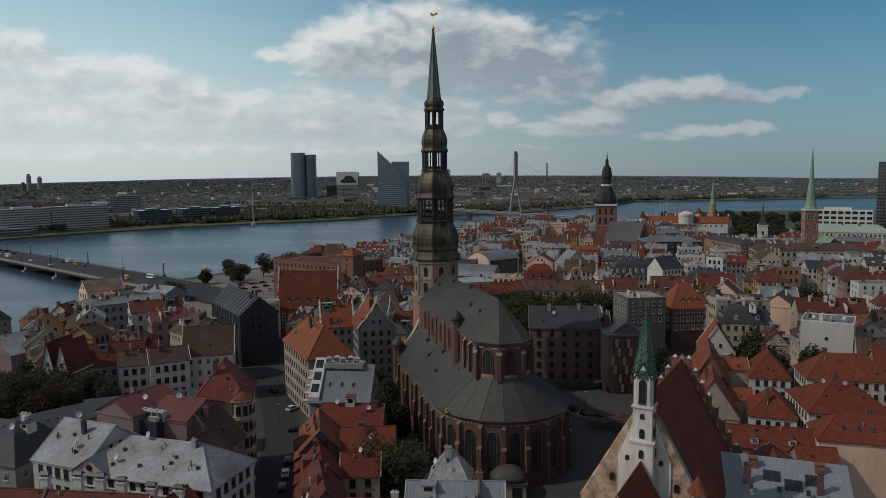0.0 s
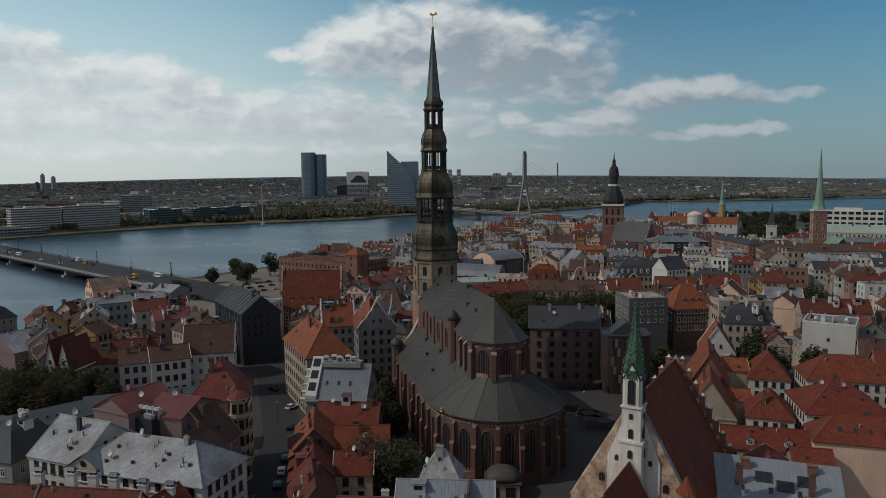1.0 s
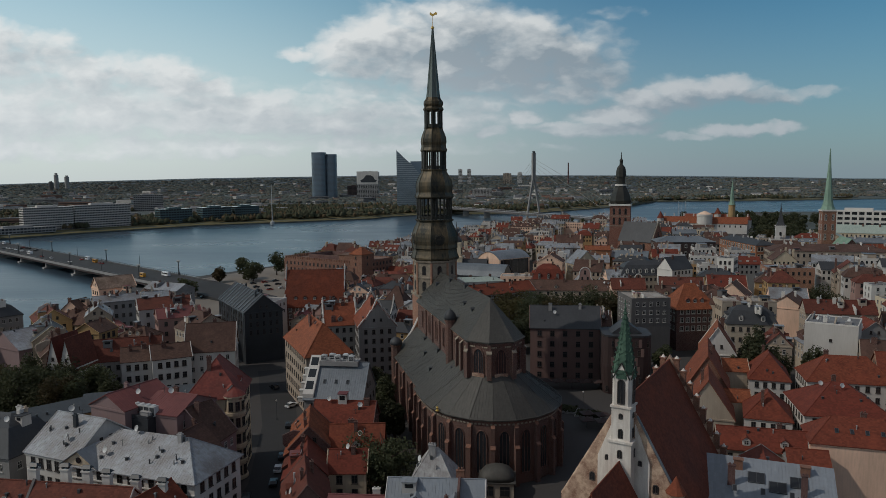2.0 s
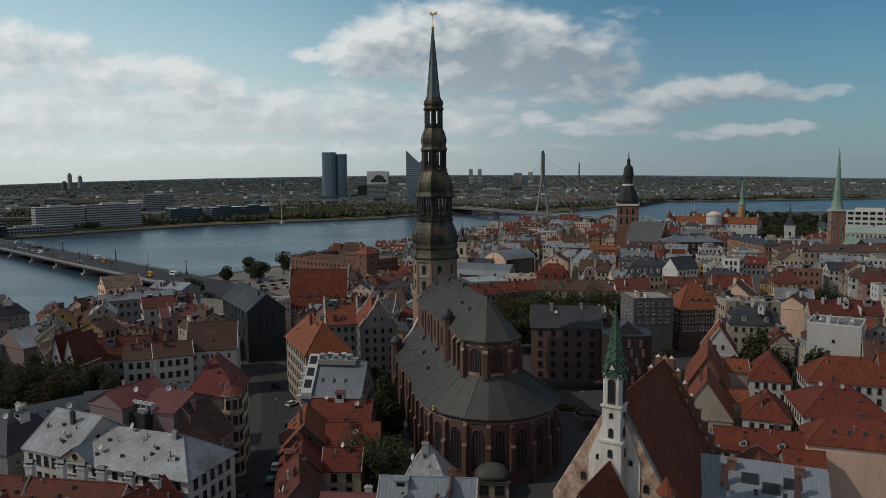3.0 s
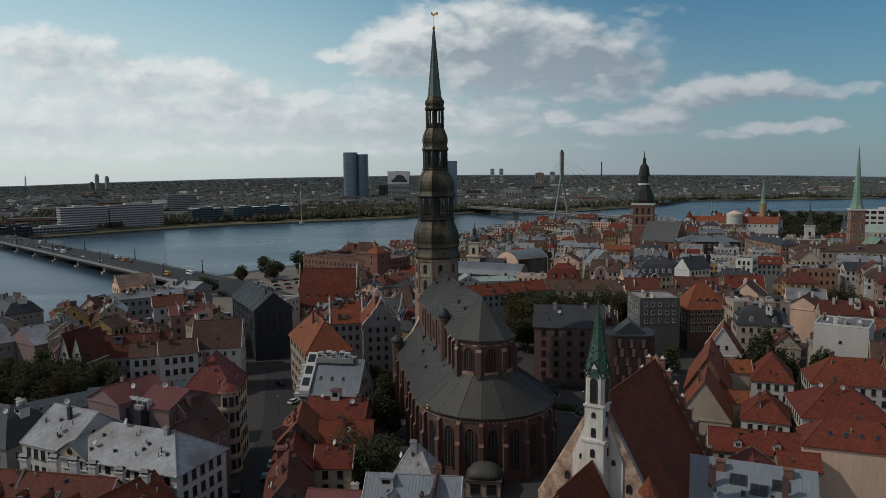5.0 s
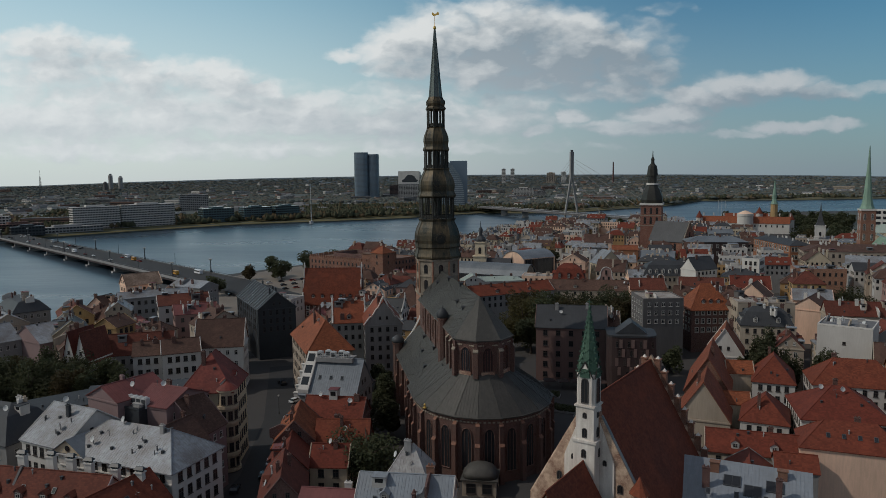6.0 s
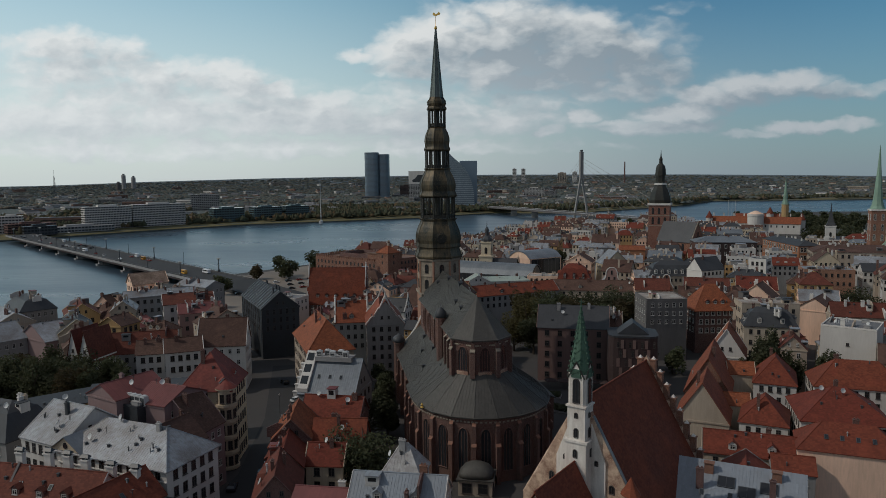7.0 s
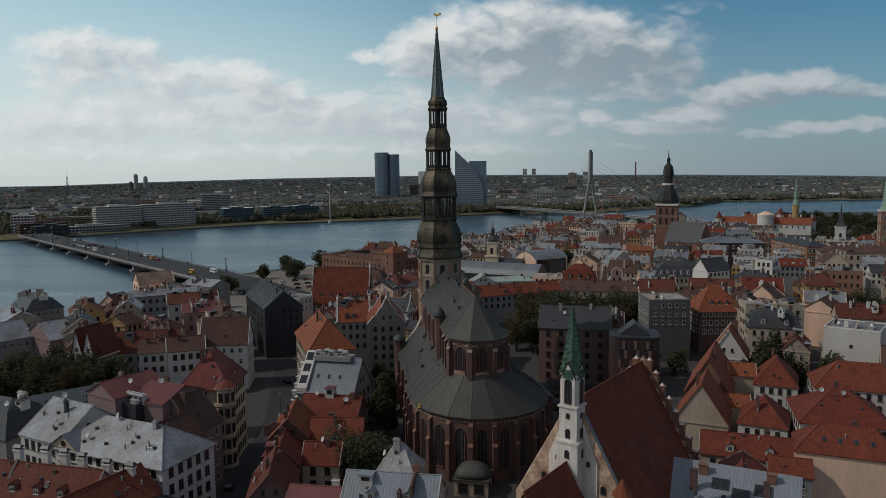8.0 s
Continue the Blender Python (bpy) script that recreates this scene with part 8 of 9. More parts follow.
def car(x, y, rz, paint="car_white", z=0.0, long=4.4, high=1.45, label="", bus=False):
    t = thing("van" if bus else "car", label or {"car_white": "small white passenger car with dark windows", "car_dark": "small dark passenger car with tinted windows", "car_red": "small red passenger car with dark windows", "car_yellow": "amber yellow van with dark windows"}[paint], "car", (x, y, z), rz, "cars")
    w = 0.9 if not bus else 1.1
    L = long / 2
    g = Geo()
    if bus:
        g.loft([[(px, s * w, pz) for px, pz in ((-L, 0.4), (L, 0.4), (L, 1.6), (L - 0.4, high), (-L, high))] for s in (-1, 1)])
        g.box(-L + 0.3, L - 0.5, -w - 0.02, w + 0.02, high * 0.55, high * 0.82, 1)
    else:
        g.loft([[(px, s * w, pz) for px, pz in ((-L, 0.35), (L, 0.35), (L, 0.75), (L - 1.0, 0.9), (-L, 0.95))] for s in (-1, 1)])
        g.loft([[(px, s * w * 0.85, pz) for px, pz in ((-L + 0.2, 0.9), (L - 1.1, 0.88), (L - 1.9, high), (-L + 0.7, high))] for s in (-1, 1)], 1)
        g.box(-L + 0.75, L - 1.95, -w * 0.84, w * 0.84, high - 0.04, high + 0.02)
    if math.hypot(x, y) > 330:
        for px in (-L * 0.62, L * 0.62):
            g.box(px - 0.32, px + 0.32, -w * 0.98, w * 0.98, 0, 0.5, 2)
        part("body", g, [M[paint], M["glass"], M["rubber"]], t, uv=False)
        return t
    part("body", g, [M[paint], M["glass"]], t, uv=False)
    for px in (-L * 0.62, L * 0.62):
        for s in (-1, 1):
            wheel = part("wheel", Geo().lathe(0, 0, [(0.32, -0.1), (0.32, 0.1)], 10), M["rubber"], t, uv=False)
            wheel.matrix_basis = pose(px, s * w * 0.95, 0.32, 90, 0, 0)
    return t


def far_suburbs():
    """Small houses, sheds and flats among the trees, too small to tell one by one."""
    rng = random.Random(23)
    g = Geo()
    n = 0
    while n < 420:
        az = radians(rng.uniform(-41, 33))
        r = 900 + 3300 * rng.random() ** 1.2
        x, y = r * math.sin(az), r * math.cos(az)
        if not in_far_land(x, y, 60):
            continue
        n += 1
        if any(abs(x - cx) < rx and abs(y - cy) < ry for cx, cy, rx, ry in FAR_CLEAR):
            continue
        big = rng.random() < 0.16
        w, d, h = (rng.uniform(30, 80), rng.uniform(12, 22), rng.uniform(9, 17)) if big else (rng.uniform(12, 34), rng.uniform(8, 14), rng.uniform(5, 9))
        a = rng.choice((0.3, 1.0, -0.4)) + rng.uniform(-0.2, 0.2)
        c, s = math.cos(a), math.sin(a)
        z = far_height(x, y)
        ring = [(x + px * c - py * s, y + px * s + py * c) for px, py in ((-w / 2, -d / 2), (w / 2, -d / 2), (w / 2, d / 2), (-w / 2, d / 2))]
        g.prism(ring, z - 4, z + h, rng.choice((0, 9, 9, 1, 2, 3)))
        top, mi = z + h, rng.choice((4, 4, 5, 6, 7, 7))
        if big:
            g.prism([(x + (px - x) * 1.01, y + (py - y) * 1.01) for px, py in ring], top, top + 0.8, rng.choice((4, 7, 7)))
            for k in range(int(h / 3.2)):
                g.prism([(x + (px - x) * 1.004, y + (py - y) * 1.004) for px, py in ring], z + 1.2 + k * 3.2, z + 2.6 + k * 3.2, 8)
        else:
            m0, m1 = ((ring[0][0] + ring[3][0]) / 2, (ring[0][1] + ring[3][1]) / 2, top + d * 0.26), ((ring[1][0] + ring[2][0]) / 2, (ring[1][1] + ring[2][1]) / 2, top + d * 0.26)
            p = [(q[0], q[1], top) for q in ring]
            g.face([p[0], p[1], m1, m0], mi).face([p[2], p[3], m0, m1], mi).face([p[1], p[2], m1], 0).face([p[3], p[0], m0], 0)
    tagged(part("far_houses", g, [M[k] for k in ("concrete", "grey", "beige", "brick_brown", "felt", "tile_brown", "metal_dark", "felt", "glass", "white")], uv=False), "scattered houses and flats among trees over the river", "houses", kind="stuff")


far_city()
cable_bridge()
_, bridge_a, bridge_way, bridge_len = stone_bridge()
far_suburbs()
far_woods()


# ---- landmarks beyond the square ----
def cathedral():
    t = thing("church", "broad brick cathedral tower with black baroque dome and lantern", "church", (134.5, 592, 0), -16)
    FOOTPRINTS.append((136, 600, 30, 0, 40, 50))
    part("tower_wall", Geo().box(-8, 8, -8, 8, 0, 46.5), M["brick_red"], t)
    for z in (30, 38):
        part("string_course", Geo().box(-8.2, 8.2, -8.2, 8.2, z, z + 0.6), M["stone"], t)
    for rz in (0, 270):
        for k in (-4.6, 0, 4.6):
            for z, h in ((31.5, 5.5), (39.5, 5)):
                c, s = math.cos(radians(rz)), math.sin(radians(rz))
                put_window(t, k * c + 8.05 * s, k * s - 8.05 * c, z, rz, 1.7, h, "archdark", "arched_opening")
    g = Geo().box(-8.8, 8.8, -8.8, 8.8, 46.5, 48)
    part("cornice", g, M["white"], t)
    e = math.pi / 8
    part("dome", Geo().lathe(0, 0, [(8.6, 48), (9.0, 50.5), (8.2, 54), (6.6, 58), (5.0, 61), (4.4, 62.5)], 8, 0, e), M["bronze_dark"], t, "black sheet-metal dome")
    part("gallery", Geo().lathe(0, 0, [(4.9, 62.5), (4.9, 64.0)], 8, 0, e), M["white"], t)
    part("lantern", Geo().lathe(0, 0, [(3.6, 63.8), (3.6, 70)], 8, 0, e), M["bronze_dark"], t)
    part("upper_dome", Geo().lathe(0, 0, [(4.6, 70), (4.3, 72), (4.0, 75), (3.4, 77.5), (1.6, 79.5), (1.3, 81.5), (1.5, 83), (0.5, 85), (0.2, 90)], 8, 0, e), M["bronze_dark"], t)
    part("nave_wall", Geo().box(-11, 11, 8, 46, 0, 22).face([(-11, 8, 22), (11, 8, 22), (0, 8, 34)]), M["brick"], t)
    # transept towards the town, with blind-arched gable
    g = Geo().prism([(-15, -9), (15, -9), (15, 9), (-15, 9)], 0, 20)
    for s in (-1, 1):
        g.face([(s * 15, -9, 20), (s * 15, 9, 20), (s * 15, 0, 34)])
    arm = part("transept_wall", g, M["brick_red"], t, "brick transept with a blind-arched gable", at=(17, -15, 0), rz=-28)
    for s in (-1, 1):
        q = [(-15, s * 9.6, 19.2), (14.2, s * 9.6, 19.2), (14.2, 0, 34.2), (-15, 0, 34.2)]
        part("roof", Geo().slab(q if s < 0 else [q[1], q[0], q[3], q[2]], 0.3), M["metal_dark"], arm, "dark grey slate roof")
    part("gable_coping", Geo().rod((15, -9.2, 20), (15, 0, 34.6), 0.5, 5).rod((15, 0, 34.6), (15, 9.2, 20), 0.5, 5), M["stone"], arm)
    for k in (-5, -2.5, 0, 2.5, 5):
        put_window(arm, 15.1, k, 10, 90, 1.2, 17 - abs(k) * 1.4, "archdark", "blind_arch")
    for k in range(5):
        put_window(arm, -12 + k * 5, -9.1, 11, 0, 1.8, 7, "archdark", "arched_window")
    return t


def slim_church():
    t = thing("church", "slender brick church tower with a tall pale green spire", "church", (267, 522, 0), -10)
    FOOTPRINTS.append((267, 522, 12, 0, 16, 24))
    part("tower_wall", Geo().box(-4.5, 4.5, -4.5, 4.5, 0, 44.5), M["brick_red"], t)
    part("cornice", Geo().box(-4.9, 4.9, -4.9, 4.9, 44.5, 45.6), M["white"], t)
    for rz in (0, 270):
        c, s = math.cos(radians(rz)), math.sin(radians(rz))
        for z in (24, 31, 38):
            for k in (-2.4, 2.4):
                put_window(t, k * c + 4.55 * s, k * s - 4.55 * c, z, rz, 1.5, 4.5, "arch", "arched_opening")
    part("spire", Geo().lathe(0, 0, [(5.0, 45.6), (3.8, 48.0), (3.0, 52), (2.1, 62), (1.1, 75), (0.2, 89)], 8, 0, math.pi / 8), M["verdigris"], t, "pale green copper spire")
    part("nave_wall", Geo().prism([(-2, -30), (16, -30), (16, -6), (-2, -6)], 0, 17).face([(-2, -30, 17), (16, -30, 17), (7, -30, 27)]), M["brick"], t)
    for s in (-1, 1):
        q = [(7 + s * 9.5, -30.5, 16.4), (7 + s * 9.5, -6, 16.4), (7, -6, 27.2), (7, -30.5, 27.2)]
        part("roof", Geo().slab(q if s > 0 else [q[1], q[0], q[3], q[2]], 0.3), M["verdigris"], t)


def castle():
    t = thing("castle", "white riverside castle with round tower and orange tile roofs", "castle", (300, 890, 0), -24)
    FOOTPRINTS.append((300, 890, 60, 0, 70, 40))
    for x0, x1, y0, y1, z in ((-50, -6, -8, 6, 12), (10, 50, -8, 8, 12), (-26, 30, 26, 38, 14)):
        w = part("wall", Geo().box(x0, x1, y0, y1, 0, z), M["white"], t)
        g = Geo()
        m = (y0 + y1) / 2
        g.slab([(x0 - 0.5, y0 - 0.6, z - 0.2), (x1 + 0.5, y0 - 0.6, z - 0.2), (x1 + 0.5, m, z + 7.5), (x0 - 0.5, m, z + 7.5)], 0.3)
        g.slab([(x1 + 0.5, y1 + 0.6, z - 0.2), (x0 - 0.5, y1 + 0.6, z - 0.2), (x0 - 0.5, m, z + 7.5), (x1 + 0.5, m, z + 7.5)], 0.3)
        part("roof", g, M["tile_orange"], t, "orange tile roof")
        for k in range(int((x1 - x0) / 6)):
            put_window(w, x0 + 3 + k * 6, y0 - 0.02, 7.5, 0, 1.5, 2.4, "dark")
    part("round_tower", Geo().lathe(2, -8, [(9, 0), (9, 20), (9.4, 20.5), (9.4, 23)], 20), M["white"], t)
    part("tower_roof", Geo().lathe(2, -8, [(9.2, 23), (3, 26), (0.2, 27)], 20), M["peach"], t)
    for cx, cy, ch in ((-50, -8, 17), (50, 8, 15), (14, 26, 21)):
        part("corner_turret", Geo().lathe(cx, cy, [(4, 0), (4, ch), (4.5, ch + 0.6)], 10), M["white"], t)
        part("turret_cap", Geo().lathe(cx, cy, [(4.6, ch + 0.6), (2.2, ch + 5), (0.15, ch + 9)], 10), M["tile_red"], t)
    for k in range(9):
        part("chimney", Geo().box(-0.7, 0.7, -0.5, 0.5, 0, 3).box(-0.85, 0.85, -0.65, 0.65, 3, 3.3), M["white"], t, at=(-46 + k * 11.5 + (4 if k > 3 else 0), (-1, 0)[k > 3], 20.0))
    for k in (-30, -26, -22):
        part("flag_mast", Geo().rod((k, 2, 18), (k, 2, 38), 0.22, 5), M["pale_steel"], t)
    part("slim_turret", Geo().lathe(30, 30, [(4, 0), (4, 32), (4.5, 33)], 10), M["ochre"], t)
    part("turret_spire", Geo().lathe(30, 30, [(4.3, 33), (2.4, 39), (2.4, 44), (1.8, 48), (0.2, 64)], 8), M["verdigris"], t)


def spired_chapel():
    t = thing("church", "small white church tower with a dark pointed spire", "church", (280, 628, 0), -20)
    FOOTPRINTS.append((280, 628, 9, 0, 14, 14))
    part("tower_wall", Geo().box(-4, 4, -4, 4, 0, 26).box(-4.4, 4.4, -4.4, 4.4, 26, 26.8), M["white"], t)
    part("spire", Geo().lathe(0, 0, [(5.2, 26.8), (3.4, 29.5), (1.2, 37), (0.15, 46)], 4, 0, math.pi / 4), M["metal_dark"], t, "dark pointed sheet-metal spire")
    for rz in (0, 270):
        c, sn = math.cos(radians(rz)), math.sin(radians(rz))
        put_window(t, 4.05 * sn, -4.05 * c, 17, rz, 1.6, 4.5, "archdark", "arched_opening")
    part("nave_wall", Geo().box(4, 26, -6, 6, 0, 12), M["white"], t)
    for e in (-1, 1):
        q = [(4, e * 6.5, 11.8), (26.5, e * 6.5, 11.8), (26.5, 0, 18), (4, 0, 18)]
        part("roof", Geo().slab(q if e < 0 else [q[1], q[0], q[3], q[2]], 0.2), M["metal_blue"], t)


spired_chapel()
house("broad hall with a pale green sheet roof", 366, 650, -28, 70, 24, 18.5, 6.5, "hip", "cream", "mint", 4, (20, 6), (1.4, 2.0), "dark", 4)
house("pale green gabled house by the slim church", 286, 546, -30, 20, 18, 20.5, 5.5, "gable_y", "cream", "mint", 4, (6, 5), (1.2, 1.8), "dark", 2)
house("long red tiled house by the slim church", 300, 520, -14, 30, 13, 16, 4.5, "gable", "beige", "tile_red", 4, (10, 4), (1.2, 1.8), "dark", 4, chim_mat="white")
house("grey sheet-roofed block by the slim church", 322, 566, -20, 34, 16, 18, 3.0, "gable", "grey", "metal_blue", 4, (10, 4), (1.2, 1.8), "dark", 4, chim_mat="white", clutter=5)
cathedral()
slim_church()
castle()

# ---- trees ----
for x, y, h, r in ((-10.8, 151, 17.5, 9.0), (-12, 186, 12, 5), (-18, 206, 12, 5), (-20, 220, 11, 4.5)):
    tree(x, y, h, r, 0.0, 6500, 0.23)
for i in range(22):
    rng = random.Random(40 + i)
    tree(-141 + (i % 8) * 5.4 + rng.uniform(-2, 2), 192 + (i // 8) * 8 + rng.uniform(-3, 3), rng.uniform(14, 20), rng.uniform(5, 7), 0.05, 3400, 0.27, group="courtyard trees")
for i in range(18):
    rng = random.Random(80 + i)
    tree(27 + (i % 9) * 6.6 + rng.uniform(-2, 2), 304 + (i // 9) * 17 + rng.uniform(-4, 4), rng.uniform(17, 21), rng.uniform(7, 9), 0.5, 4200, 0.3, label="broad-leaved tree turning brown in autumn", group="square trees")
for x, y, h, r in ((-104, 207, 15, 5.5), (-98, 204.5, 14.5, 5)):
    tree(x, y, h, r, 0.05, 3400, 0.27, group="courtyard trees")
for x, y, h, r in ((21, 288, 17, 7), (29, 283, 16, 7), (36, 291, 18, 7.5), (45, 294, 18, 7.5), (53, 292, 17, 7), (61, 295, 18, 7)):
    tree(x, y, h, r, 0.4, 3600, 0.3, label="broad-leaved tree turning brown in autumn", group="avenue trees")
for x, y, h in ((-163, 486, 10), (-150, 500, 16), (-132, 520, 17), (-118, 545, 16), (-105, 560, 17), (-152, 372, 15), (-140, 488, 14), (-158, 419, 12), (-124, 530, 13), (-100, 540, 15), (-112, 512, 12), (-30, 700, 12), (-20, 720, 13), (-6, 745, 12), (2, 770, 13), (12, 800, 12), (22, 830, 13), (30, 850, 12)):
    tree(x, y, h, h * 0.56, 0.4, 900, 0.6)
for x, y, h, r in ((97.5, 222, 20, 4.2), (100, 228, 23, 4.5), (118, 226, 17, 4.5), (105, 240, 21, 4.5), (108, 228, 16, 4), (103, 232, 19, 4), (92, 226, 15, 3.5), (176, 352, 17, 9), (188, 358, 16, 9), (91, 240, 16, 5), (96, 232, 14, 4), (70, 262, 11, 4), (78, 258, 10, 4)):
    tree(x, y, h, r, 0.0, 2200, 0.32)

for i in range(26):
    rng = random.Random(500 + i)
    cx, cy, sx, sy = ((300, 650, 16, 14), (345, 735, 40, 25), (262, 700, 10, 10), (182, 330, 12, 6), (40, 560, 14, 10))[(0, 1, 1, 2, 0, 3, 1, 4)[i % 8]]
    tree(cx + rng.uniform(-sx, sx), cy + rng.uniform(-sy, sy), rng.uniform(11, 16), rng.uniform(6, 9), 0.1, 1100, 0.5, label="dark green park tree with a dense crown", group="park trees")

def park():
    """Dense park between the castle and the government blocks, too thick to count."""
    rng = random.Random(77)
    g = Geo()
    for _ in range(210):
        x, y = rng.uniform(275, 560), rng.uniform(690, 1150)
        if x < 300 + (y - 640) * 0.1 or math.hypot(x - 300, y - 890) < 62:
            continue
        r = rng.uniform(5, 9)
        leaf_cloud(g, x, y, r * 0.8, r, r * 0.95, 330, 0.95, rng)
    tagged(part("park_trees", g, M["leaf"], uv=False), "dense dark green park trees beside the river", "trees", kind="stuff")
    g = Geo().face([(x, y, 0.03) for x, y in ((280, 620), (700, 560), (1400, 1300), (620, 1340), (330, 1010), (372, 880), (330, 820))])
    tagged(part("park_lawn", g, M["wood_floor"], uv=False), "dark shaded park ground under the trees", "lawn", kind="structure")


park()

for i in range(34):
    rng = random.Random(300 + i)
    f = i / 33
    bx, by = float(np.interp(f, (0, 0.35, 0.6, 0.8, 1), (-48, 4, 52, 118, 205))), float(np.interp(f, (0, 0.35, 0.6, 0.8, 1), (700, 842, 965, 1040, 1012)))
    tree(bx + 14 + rng.uniform(-2, 8), by - 12 + rng.uniform(-6, 4), rng.uniform(10, 14), rng.uniform(4.5, 6.5), 0.35, 380, 0.8, group="riverside trees")

# ---- cars ----
rng = random.Random(3)
for i in range(34):
    f = rng.random()
    lane = rng.choice((-9, -5, 4, 8))
    p = bridge_a + bridge_way * (f * bridge_len) + Vector((-bridge_way.y, bridge_way.x, 0)) * lane
    rz = math.degrees(math.atan2(bridge_way.y, bridge_way.x)) + (180 if lane > 0 else 0)
    k = rng.random()
    if k < 0.22:
        car(p.x, p.y, rz, "car_white" if k < 0.17 else "car_yellow", 3.2, 9.0 if k < 0.1 else 6.0, 3.0, "white delivery van with dark windows" if k < 0.17 else "", bus=True)
    else:
        car(p.x, p.y, rz, rng.choice(("car_white", "car_white", "car_dark", "car_red")), 3.2)
for x, y, rz, c in ((-47.5, 217, 60, "car_white"), (-44, 199, 100, "car_dark"), (-40, 176, 100, "car_dark"), (-39, 168, 100, "car_white"), (-38, 160, 100, "car_dark"), (-42, 152, 100, "car_dark"), (-58, 236, 130, "car_dark")):
    car(x, y, rz, c)
for i in range(11):
    car(-166 + i * 3.6 - (i % 2) * 0.4, 281 - i * 5.0, 126, ("car_dark", "car_white", "car_dark")[i % 3])
for i in range(30):
    car(-150 + (i % 10) * 6.5 + rng.uniform(-1, 1), 420 + (i // 10) * 22 + (i % 10) * 6.0, 40, rng.choice(("car_white", "car_dark", "car_dark", "car_red")))

# ---- filler streets of the old town ----
def inside_bank(x, y, margin):
    """Whether a place lies on the town's side of the river."""
    for (x0, y0), (x1, y1) in zip(NEAR_BANK, NEAR_BANK[1:]):
        if min(y0, y1) - 1 <= y <= max(y0, y1) + 1 and abs(y1 - y0) > 1:
            xb = x0 + (x1 - x0) * (y - y0) / (y1 - y0)
            if x < xb + margin:
                return False
    return y < 1050


CLEAR = [(-62, 258, 10), (-70, 262, 8), (-66, 274, 8), (48, 205, 34), (20, 150, 15), (30, 168, 18), (45, 312, 44), (82, 258, 14), (-50, 235, 14), (-62, 246, 8), (-48, 200, 8), (-42, 165, 7), (-38, 140, 8), (-36, 125, 6), (-115, 203, 26)]
CLEAR += [(-110, 400, 55), (-130, 470, 60), (-200, 440, 45), (-105, 345, 32), (-160, 262, 6), (-90, 205, 16), (104, 235, 12), (182, 355, 14), (-14, 160, 10), (-160, 560, 60), (-110, 590, 60), (3, 150, 13), (30, 240, 12), (22, 252, 10), (-52, 196, 12), (-57, 212, 12), (-62, 228, 12), (72, 250, 10), (90, 255, 10), (78, 240, 10), (100, 262, 8), (-40, 152, 6)]
CLEAR_BOX = [(-12, 125, 350, 386), (60, 100, 230, 278), (100, 135, 252, 300), (-14, 50, 376, 440), (60, 135, 386, 415), (140, 205, 372, 425)]


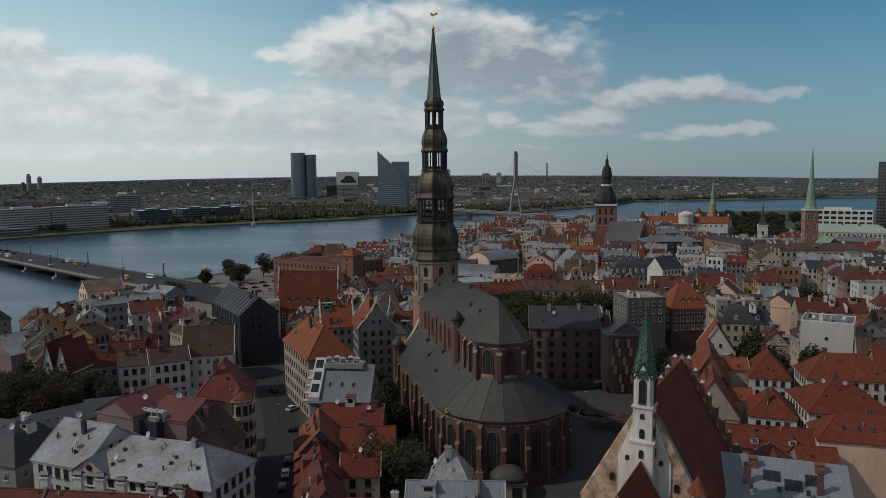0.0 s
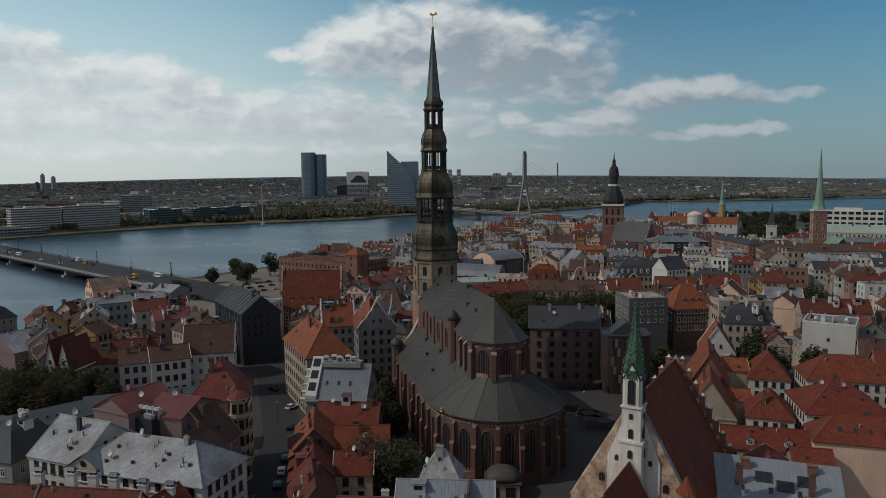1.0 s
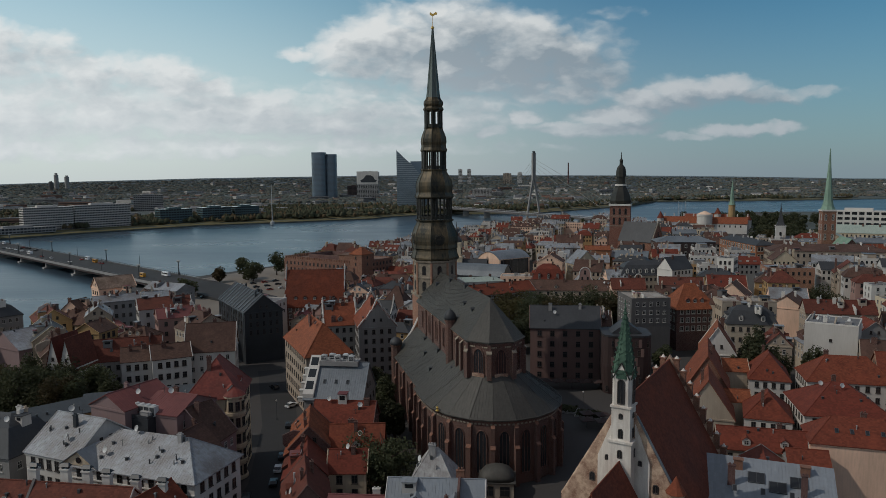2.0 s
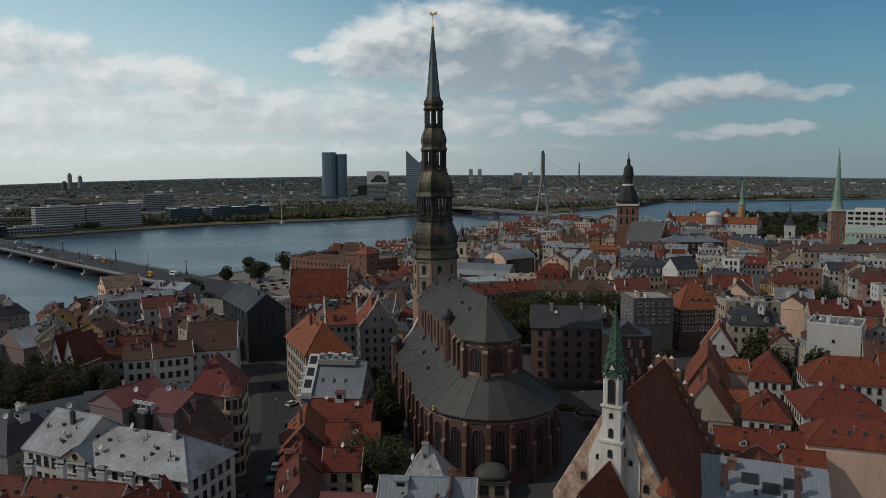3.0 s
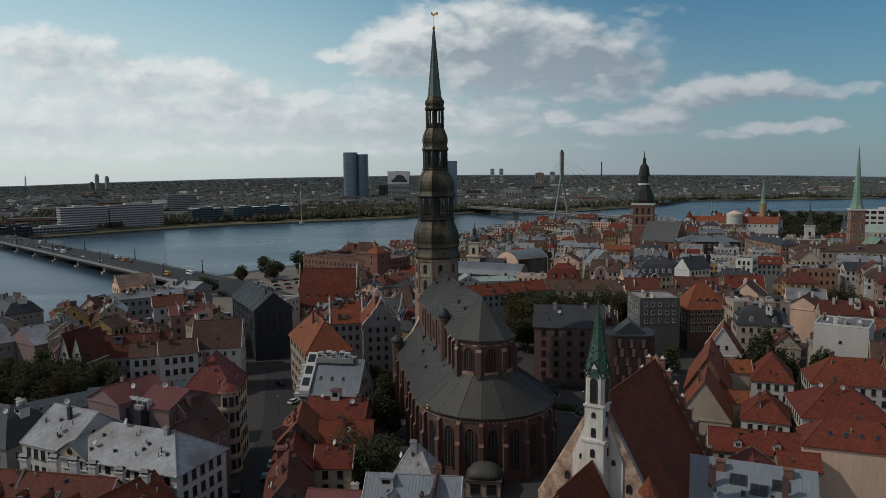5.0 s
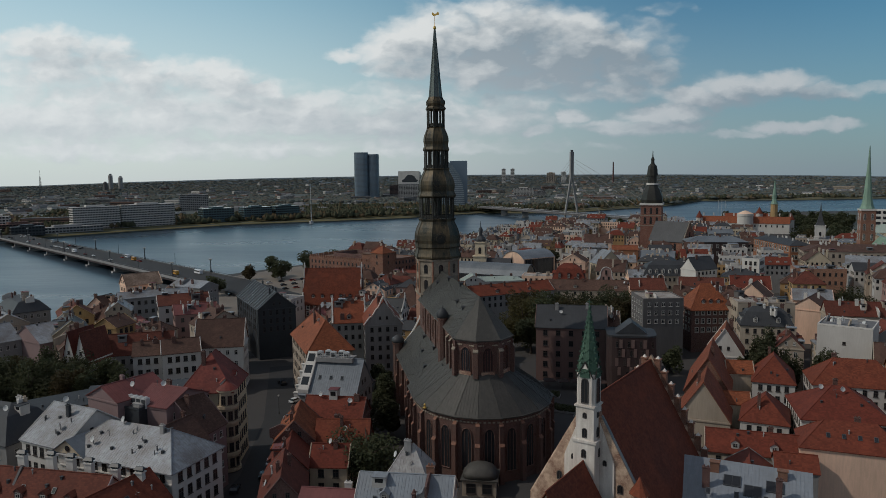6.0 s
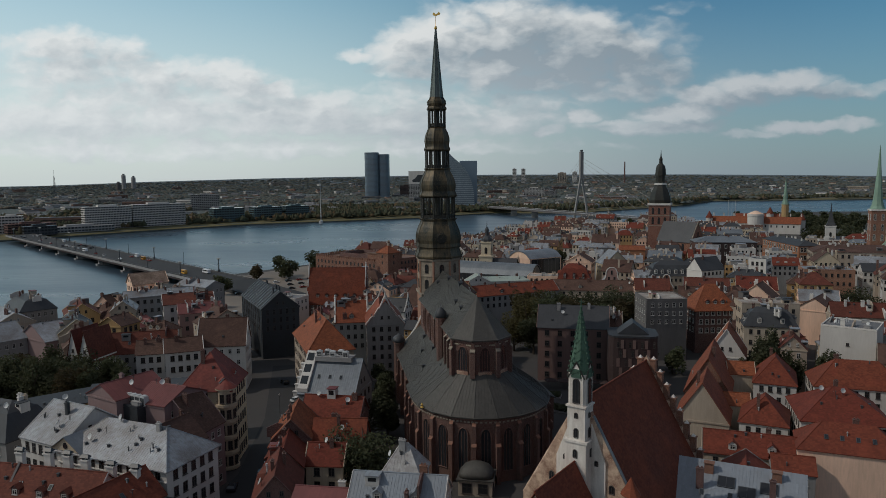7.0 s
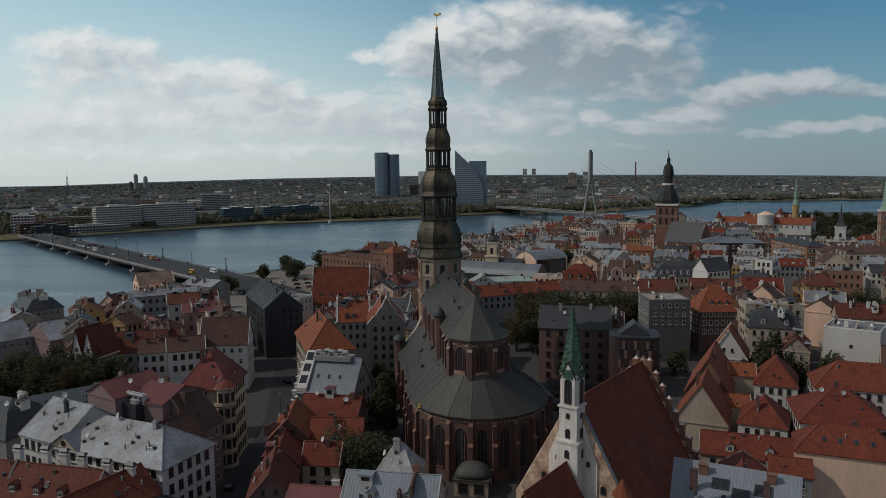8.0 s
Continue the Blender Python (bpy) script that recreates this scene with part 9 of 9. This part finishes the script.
def joined_house(g, x, y, rz, w, d, eave, rise, kind, wi, ri, rng):
    """A plain house for the far streets, as faces of one joined mesh."""
    a = radians(rz)
    c, s = math.cos(a), math.sin(a)
    at = lambda px, py, pz: (x + px * c - py * s, y + px * s + py * c, pz)
    X, Y = w / 2, d / 2
    g.prism([at(px, py, 0)[:2] for px, py in ((-X, -Y), (X, -Y), (X, Y), (-X, Y))], 0, eave, wi)
    if kind == "gable":
        for e in (-1, 1):
            g.face([at(e * X, -Y, eave), at(e * X, Y, eave), at(e * X, 0, eave + rise)], wi)
    elif kind == "gable_y":
        for e in (-1, 1):
            g.face([at(-X, e * Y, eave), at(X, e * Y, eave), at(0, e * Y, eave + rise)], wi)
    for p in roof_planes(kind, w, d, eave, rise, 0.35):
        g.slab([at(px, py, pz + 0.2) for px, py, pz in p], 0.2, ri)

    def bar(x0, x1, y0, y1, z0, z1, mi):
        g.prism([at(px, py, 0)[:2] for px, py in ((x0, y0), (x1, y0), (x1, y1), (x0, y1))], z0, z1, mi)

    for _ in range(rng.randint(2, 6)):
        px, py = rng.uniform(-0.9, 0.9) * X, rng.uniform(-0.7, 0.5) * Y
        bar(px - 0.5, px + 0.5, py - 0.35, py + 0.35, eave, eave + rise + rng.uniform(0.6, 1.6), rng.choice((0, len(FAR_MATS) - 2, 2, wi)))
    for z in (eave - 2.6, eave - 5.8):
        for k in range(int(w / 2.6)):
            px = -X + 1.3 + k * 2.6
            bar(px - 0.55, px + 0.55, -Y - 0.06, -Y + 0.02, z, z + 1.7, len(FAR_MATS) - 1)
        for k in range(int(d / 2.6)):
            py = -Y + 1.3 + k * 2.6
            for e in (-1, 1):
                bar(e * X - 0.06, e * X + 0.06, py - 0.55, py + 0.55, z, z + 1.7, len(FAR_MATS) - 1)
    if kind == "flat":
        bar(-X, X, -Y, -Y + 0.35, eave, eave + 0.7, wi)
        bar(-X, -X + 0.35, -Y + 0.35, Y, eave, eave + 0.7, wi)
        bar(X - 0.35, X, -Y + 0.35, Y, eave, eave + 0.7, wi)
        for _ in range(8):
            px, py, q = rng.uniform(-0.75, 0.75) * X, rng.uniform(-0.7, 0.7) * Y, rng.uniform(0.3, 1.6) ** 1.5
            bar(px - q, px + q, py - q * 0.7, py + q * 0.7, eave, eave + min(2.8, q * 1.3), rng.choice((wi, 0, 5, 9, 8)))
        if rng.random() < 0.5:
            px = rng.uniform(-0.4, 0.4) * X
            bar(px - X * 0.4, px + X * 0.4, -Y * 0.3, Y * 0.8, eave, eave + 2.9, rng.choice((wi, 5, 2)))
            bar(px - X * 0.43, px + X * 0.43, -Y * 0.35, Y * 0.85, eave + 2.9, eave + 3.1, rng.choice((8, 9, 14)))
    elif rng.random() < 0.6:
        for k in (-0.5, 0, 0.5):
            bar(k * w * 0.6 - 0.8, k * w * 0.6 + 0.8, -Y * 0.75, 0, eave, eave + min(2.0, rise * 0.6), rng.choice((0, wi)))


FAR_MATS = ["white", "cream", "beige", "ochre", "peach", "grey", "brick_tan", "orange_wall", "metal_silver", "metal_dark", "tile_brown", "felt", "tile_red", "tile_orange", "metal_blue", "mint", "tile_dark", "pink", "worn_flat", "brick", "glass"]


def fill_town():
    rng = random.Random(5)
    words = {"tile_red": "red tile roof", "tile_orange": "orange tile roof", "metal_silver": "galvanised sheet roof", "metal_dark": "dark sheet roof", "tile_brown": "weathered brown tile roof", "felt": "flat felt roof", "worn_flat": "worn pale flat roof", "metal_blue": "blue-grey sheet roof", "metal_red": "red sheet roof", "tile_dark": "dark red tile roof"}
    spots = []
    for gi in range(-46, 90):
        for gj in range(0, 92):
            u, v = gi * 11.8 + rng.uniform(-1.2, 1.2), 110 + gj * 10.6 + (gj // 3) * 3.0 + rng.uniform(-1.0, 1.0)
            w, d = rng.uniform(10, 13.5), rng.uniform(8.5, 11.5)
            if v > 330 and gi > -6:
                # broader blocks beyond the square
                if gi % 2 or gj % 4 == 3:
                    continue
                u, w, d = u + rng.uniform(-3, 3), rng.uniform(13, 23), rng.uniform(9, 14)
            pick = [rng.random() for _ in range(8)]
            a = radians(-14)
            x, y = u * math.cos(a) - (v - 300) * math.sin(a), 300 + u * math.sin(a) + (v - 300) * math.cos(a)
            if y < 130 or y < 152 and x > 40 or y > 1300 or abs(math.degrees(math.atan2(x - 14, y))) > 37 or not inside_bank(x, y, 26) or y > 820 + max(0, x) * 1.3 or x > 270 and y > 690 or x > 230 and y > 830:
                continue
            if any(math.hypot(x - cx, y - cy) < r + 5 for cx, cy, r in CLEAR):
                continue
            if any(x0 < x < x1 and y0 < y < y1 for x0, x1, y0, y1 in CLEAR_BOX):
                continue
            if any(math.hypot(x - f[0], y - f[1]) < 0.34 * (f[4] + f[5]) + 0.38 * max(w, d) for f in FOOTPRINTS):
                continue
            if gi % 7 == 0 and pick[0] < 0.85 or y > 600 and pick[0] < 0.2:
                continue
            spots.append((math.hypot(x - 14, y), x, y, w, d, pick))
    spots.sort()
    g = Geo()
    for n, (dist, x, y, w, d, pick) in enumerate(spots):
        left = x < -40
        walls = ["cream", "beige", "white", "ochre", "grey", "pink", "grey", "brick_dark", "peach", "beige"] if left else ["cream", "beige", "white", "ochre", "grey", "peach", "white", "pink", "brick_tan", "beige"]
        if x > 55 and y < 262:
            covers = ["tile_red", "tile_red", "tile_orange", "tile_dark", "tile_brown", "metal_silver"]
        elif left:
            covers = ["tile_dark", "tile_brown", "metal_dark", "tile_red", "metal_silver", "felt", "tile_brown", "metal_red", "tile_dark", "metal_dark"]
        else:
            covers = ["metal_silver", "tile_brown", "metal_dark", "felt", "tile_red", "metal_dark", "tile_dark", "tile_brown", "metal_blue", "felt", "tile_dark", "tile_brown", "metal_silver", "tile_brown", "metal_dark"]
        if not left and y > 400:
            walls = ["white", "cream", "white", "beige", "white", "peach", "cream", "grey", "ochre", "beige"]
            covers = ["metal_silver", "felt", "worn_flat", "tile_brown", "metal_dark", "tile_red", "metal_silver", "worn_flat", "metal_blue", "tile_brown", "metal_dark", "worn_flat"]
        wall, cover = walls[int(pick[1] * len(walls))], covers[int(pick[2] * len(covers))]
        eave = 9.5 + 8 * pick[3] + (3 if 330 < y < 560 else 0)
        kind = "flat" if cover in ("felt", "worn_flat") else ("gable", "gable_y", "hip", "gable", "mansard")[int(pick[4] * 5)] if w < 15 else ("gable", "gable", "hip", "gable", "mansard")[int(pick[4] * 5)]
        rise = {"gable": 0.42 * d, "gable_y": 0.42 * w, "hip": 0.36 * d, "mansard": 4.2, "flat": 2}[kind] * (0.7 if cover.startswith("metal") else 1.0)
        rz = -14 + (pick[5] - 0.5) * 20
        if n < 92:
            tone = {"cream": "cream", "beige": "beige", "white": "white", "ochre": "ochre", "grey": "grey", "pink": "dusky pink", "peach": "peach", "brick_tan": "tan brick", "brick_dark": "dark brick"}[wall]
            house(f"{tone} old-town house with {words[cover]}", x, y, rz, w, d, eave, rise, kind, wall, cover, 0, (max(2, int(w / 3.4)), max(2, int(d / 3.6))), (1.2, 1.7), ("plain", "dark", "surround")[int(pick[6] * 3)], 1 + (pick[0] > 0.5), dormers=2 if kind != "flat" and pick[6] > 0.7 else 0, top=2, clutter=2 if x < -60 or y > 240 else 0, group="old-town houses", skylights=2 if pick[7] > 0.75 and kind == "gable" else 0)
        else:
            wall = wall if wall in FAR_MATS else "grey"
            cover = {"metal_red": "tile_red"}.get(cover, cover)
            if cover == "felt" and pick[7] > 0.9:
                cover = "mint"
            joined_house(g, x, y, rz, w, d, eave, rise, kind, FAR_MATS.index(wall), FAR_MATS.index(cover), random.Random(n))
    tagged(part("old_town_roofs", g, [M[k] for k in FAR_MATS]), "dense far streets of old-town houses with mixed roofs", "houses", kind="stuff")


fill_town()
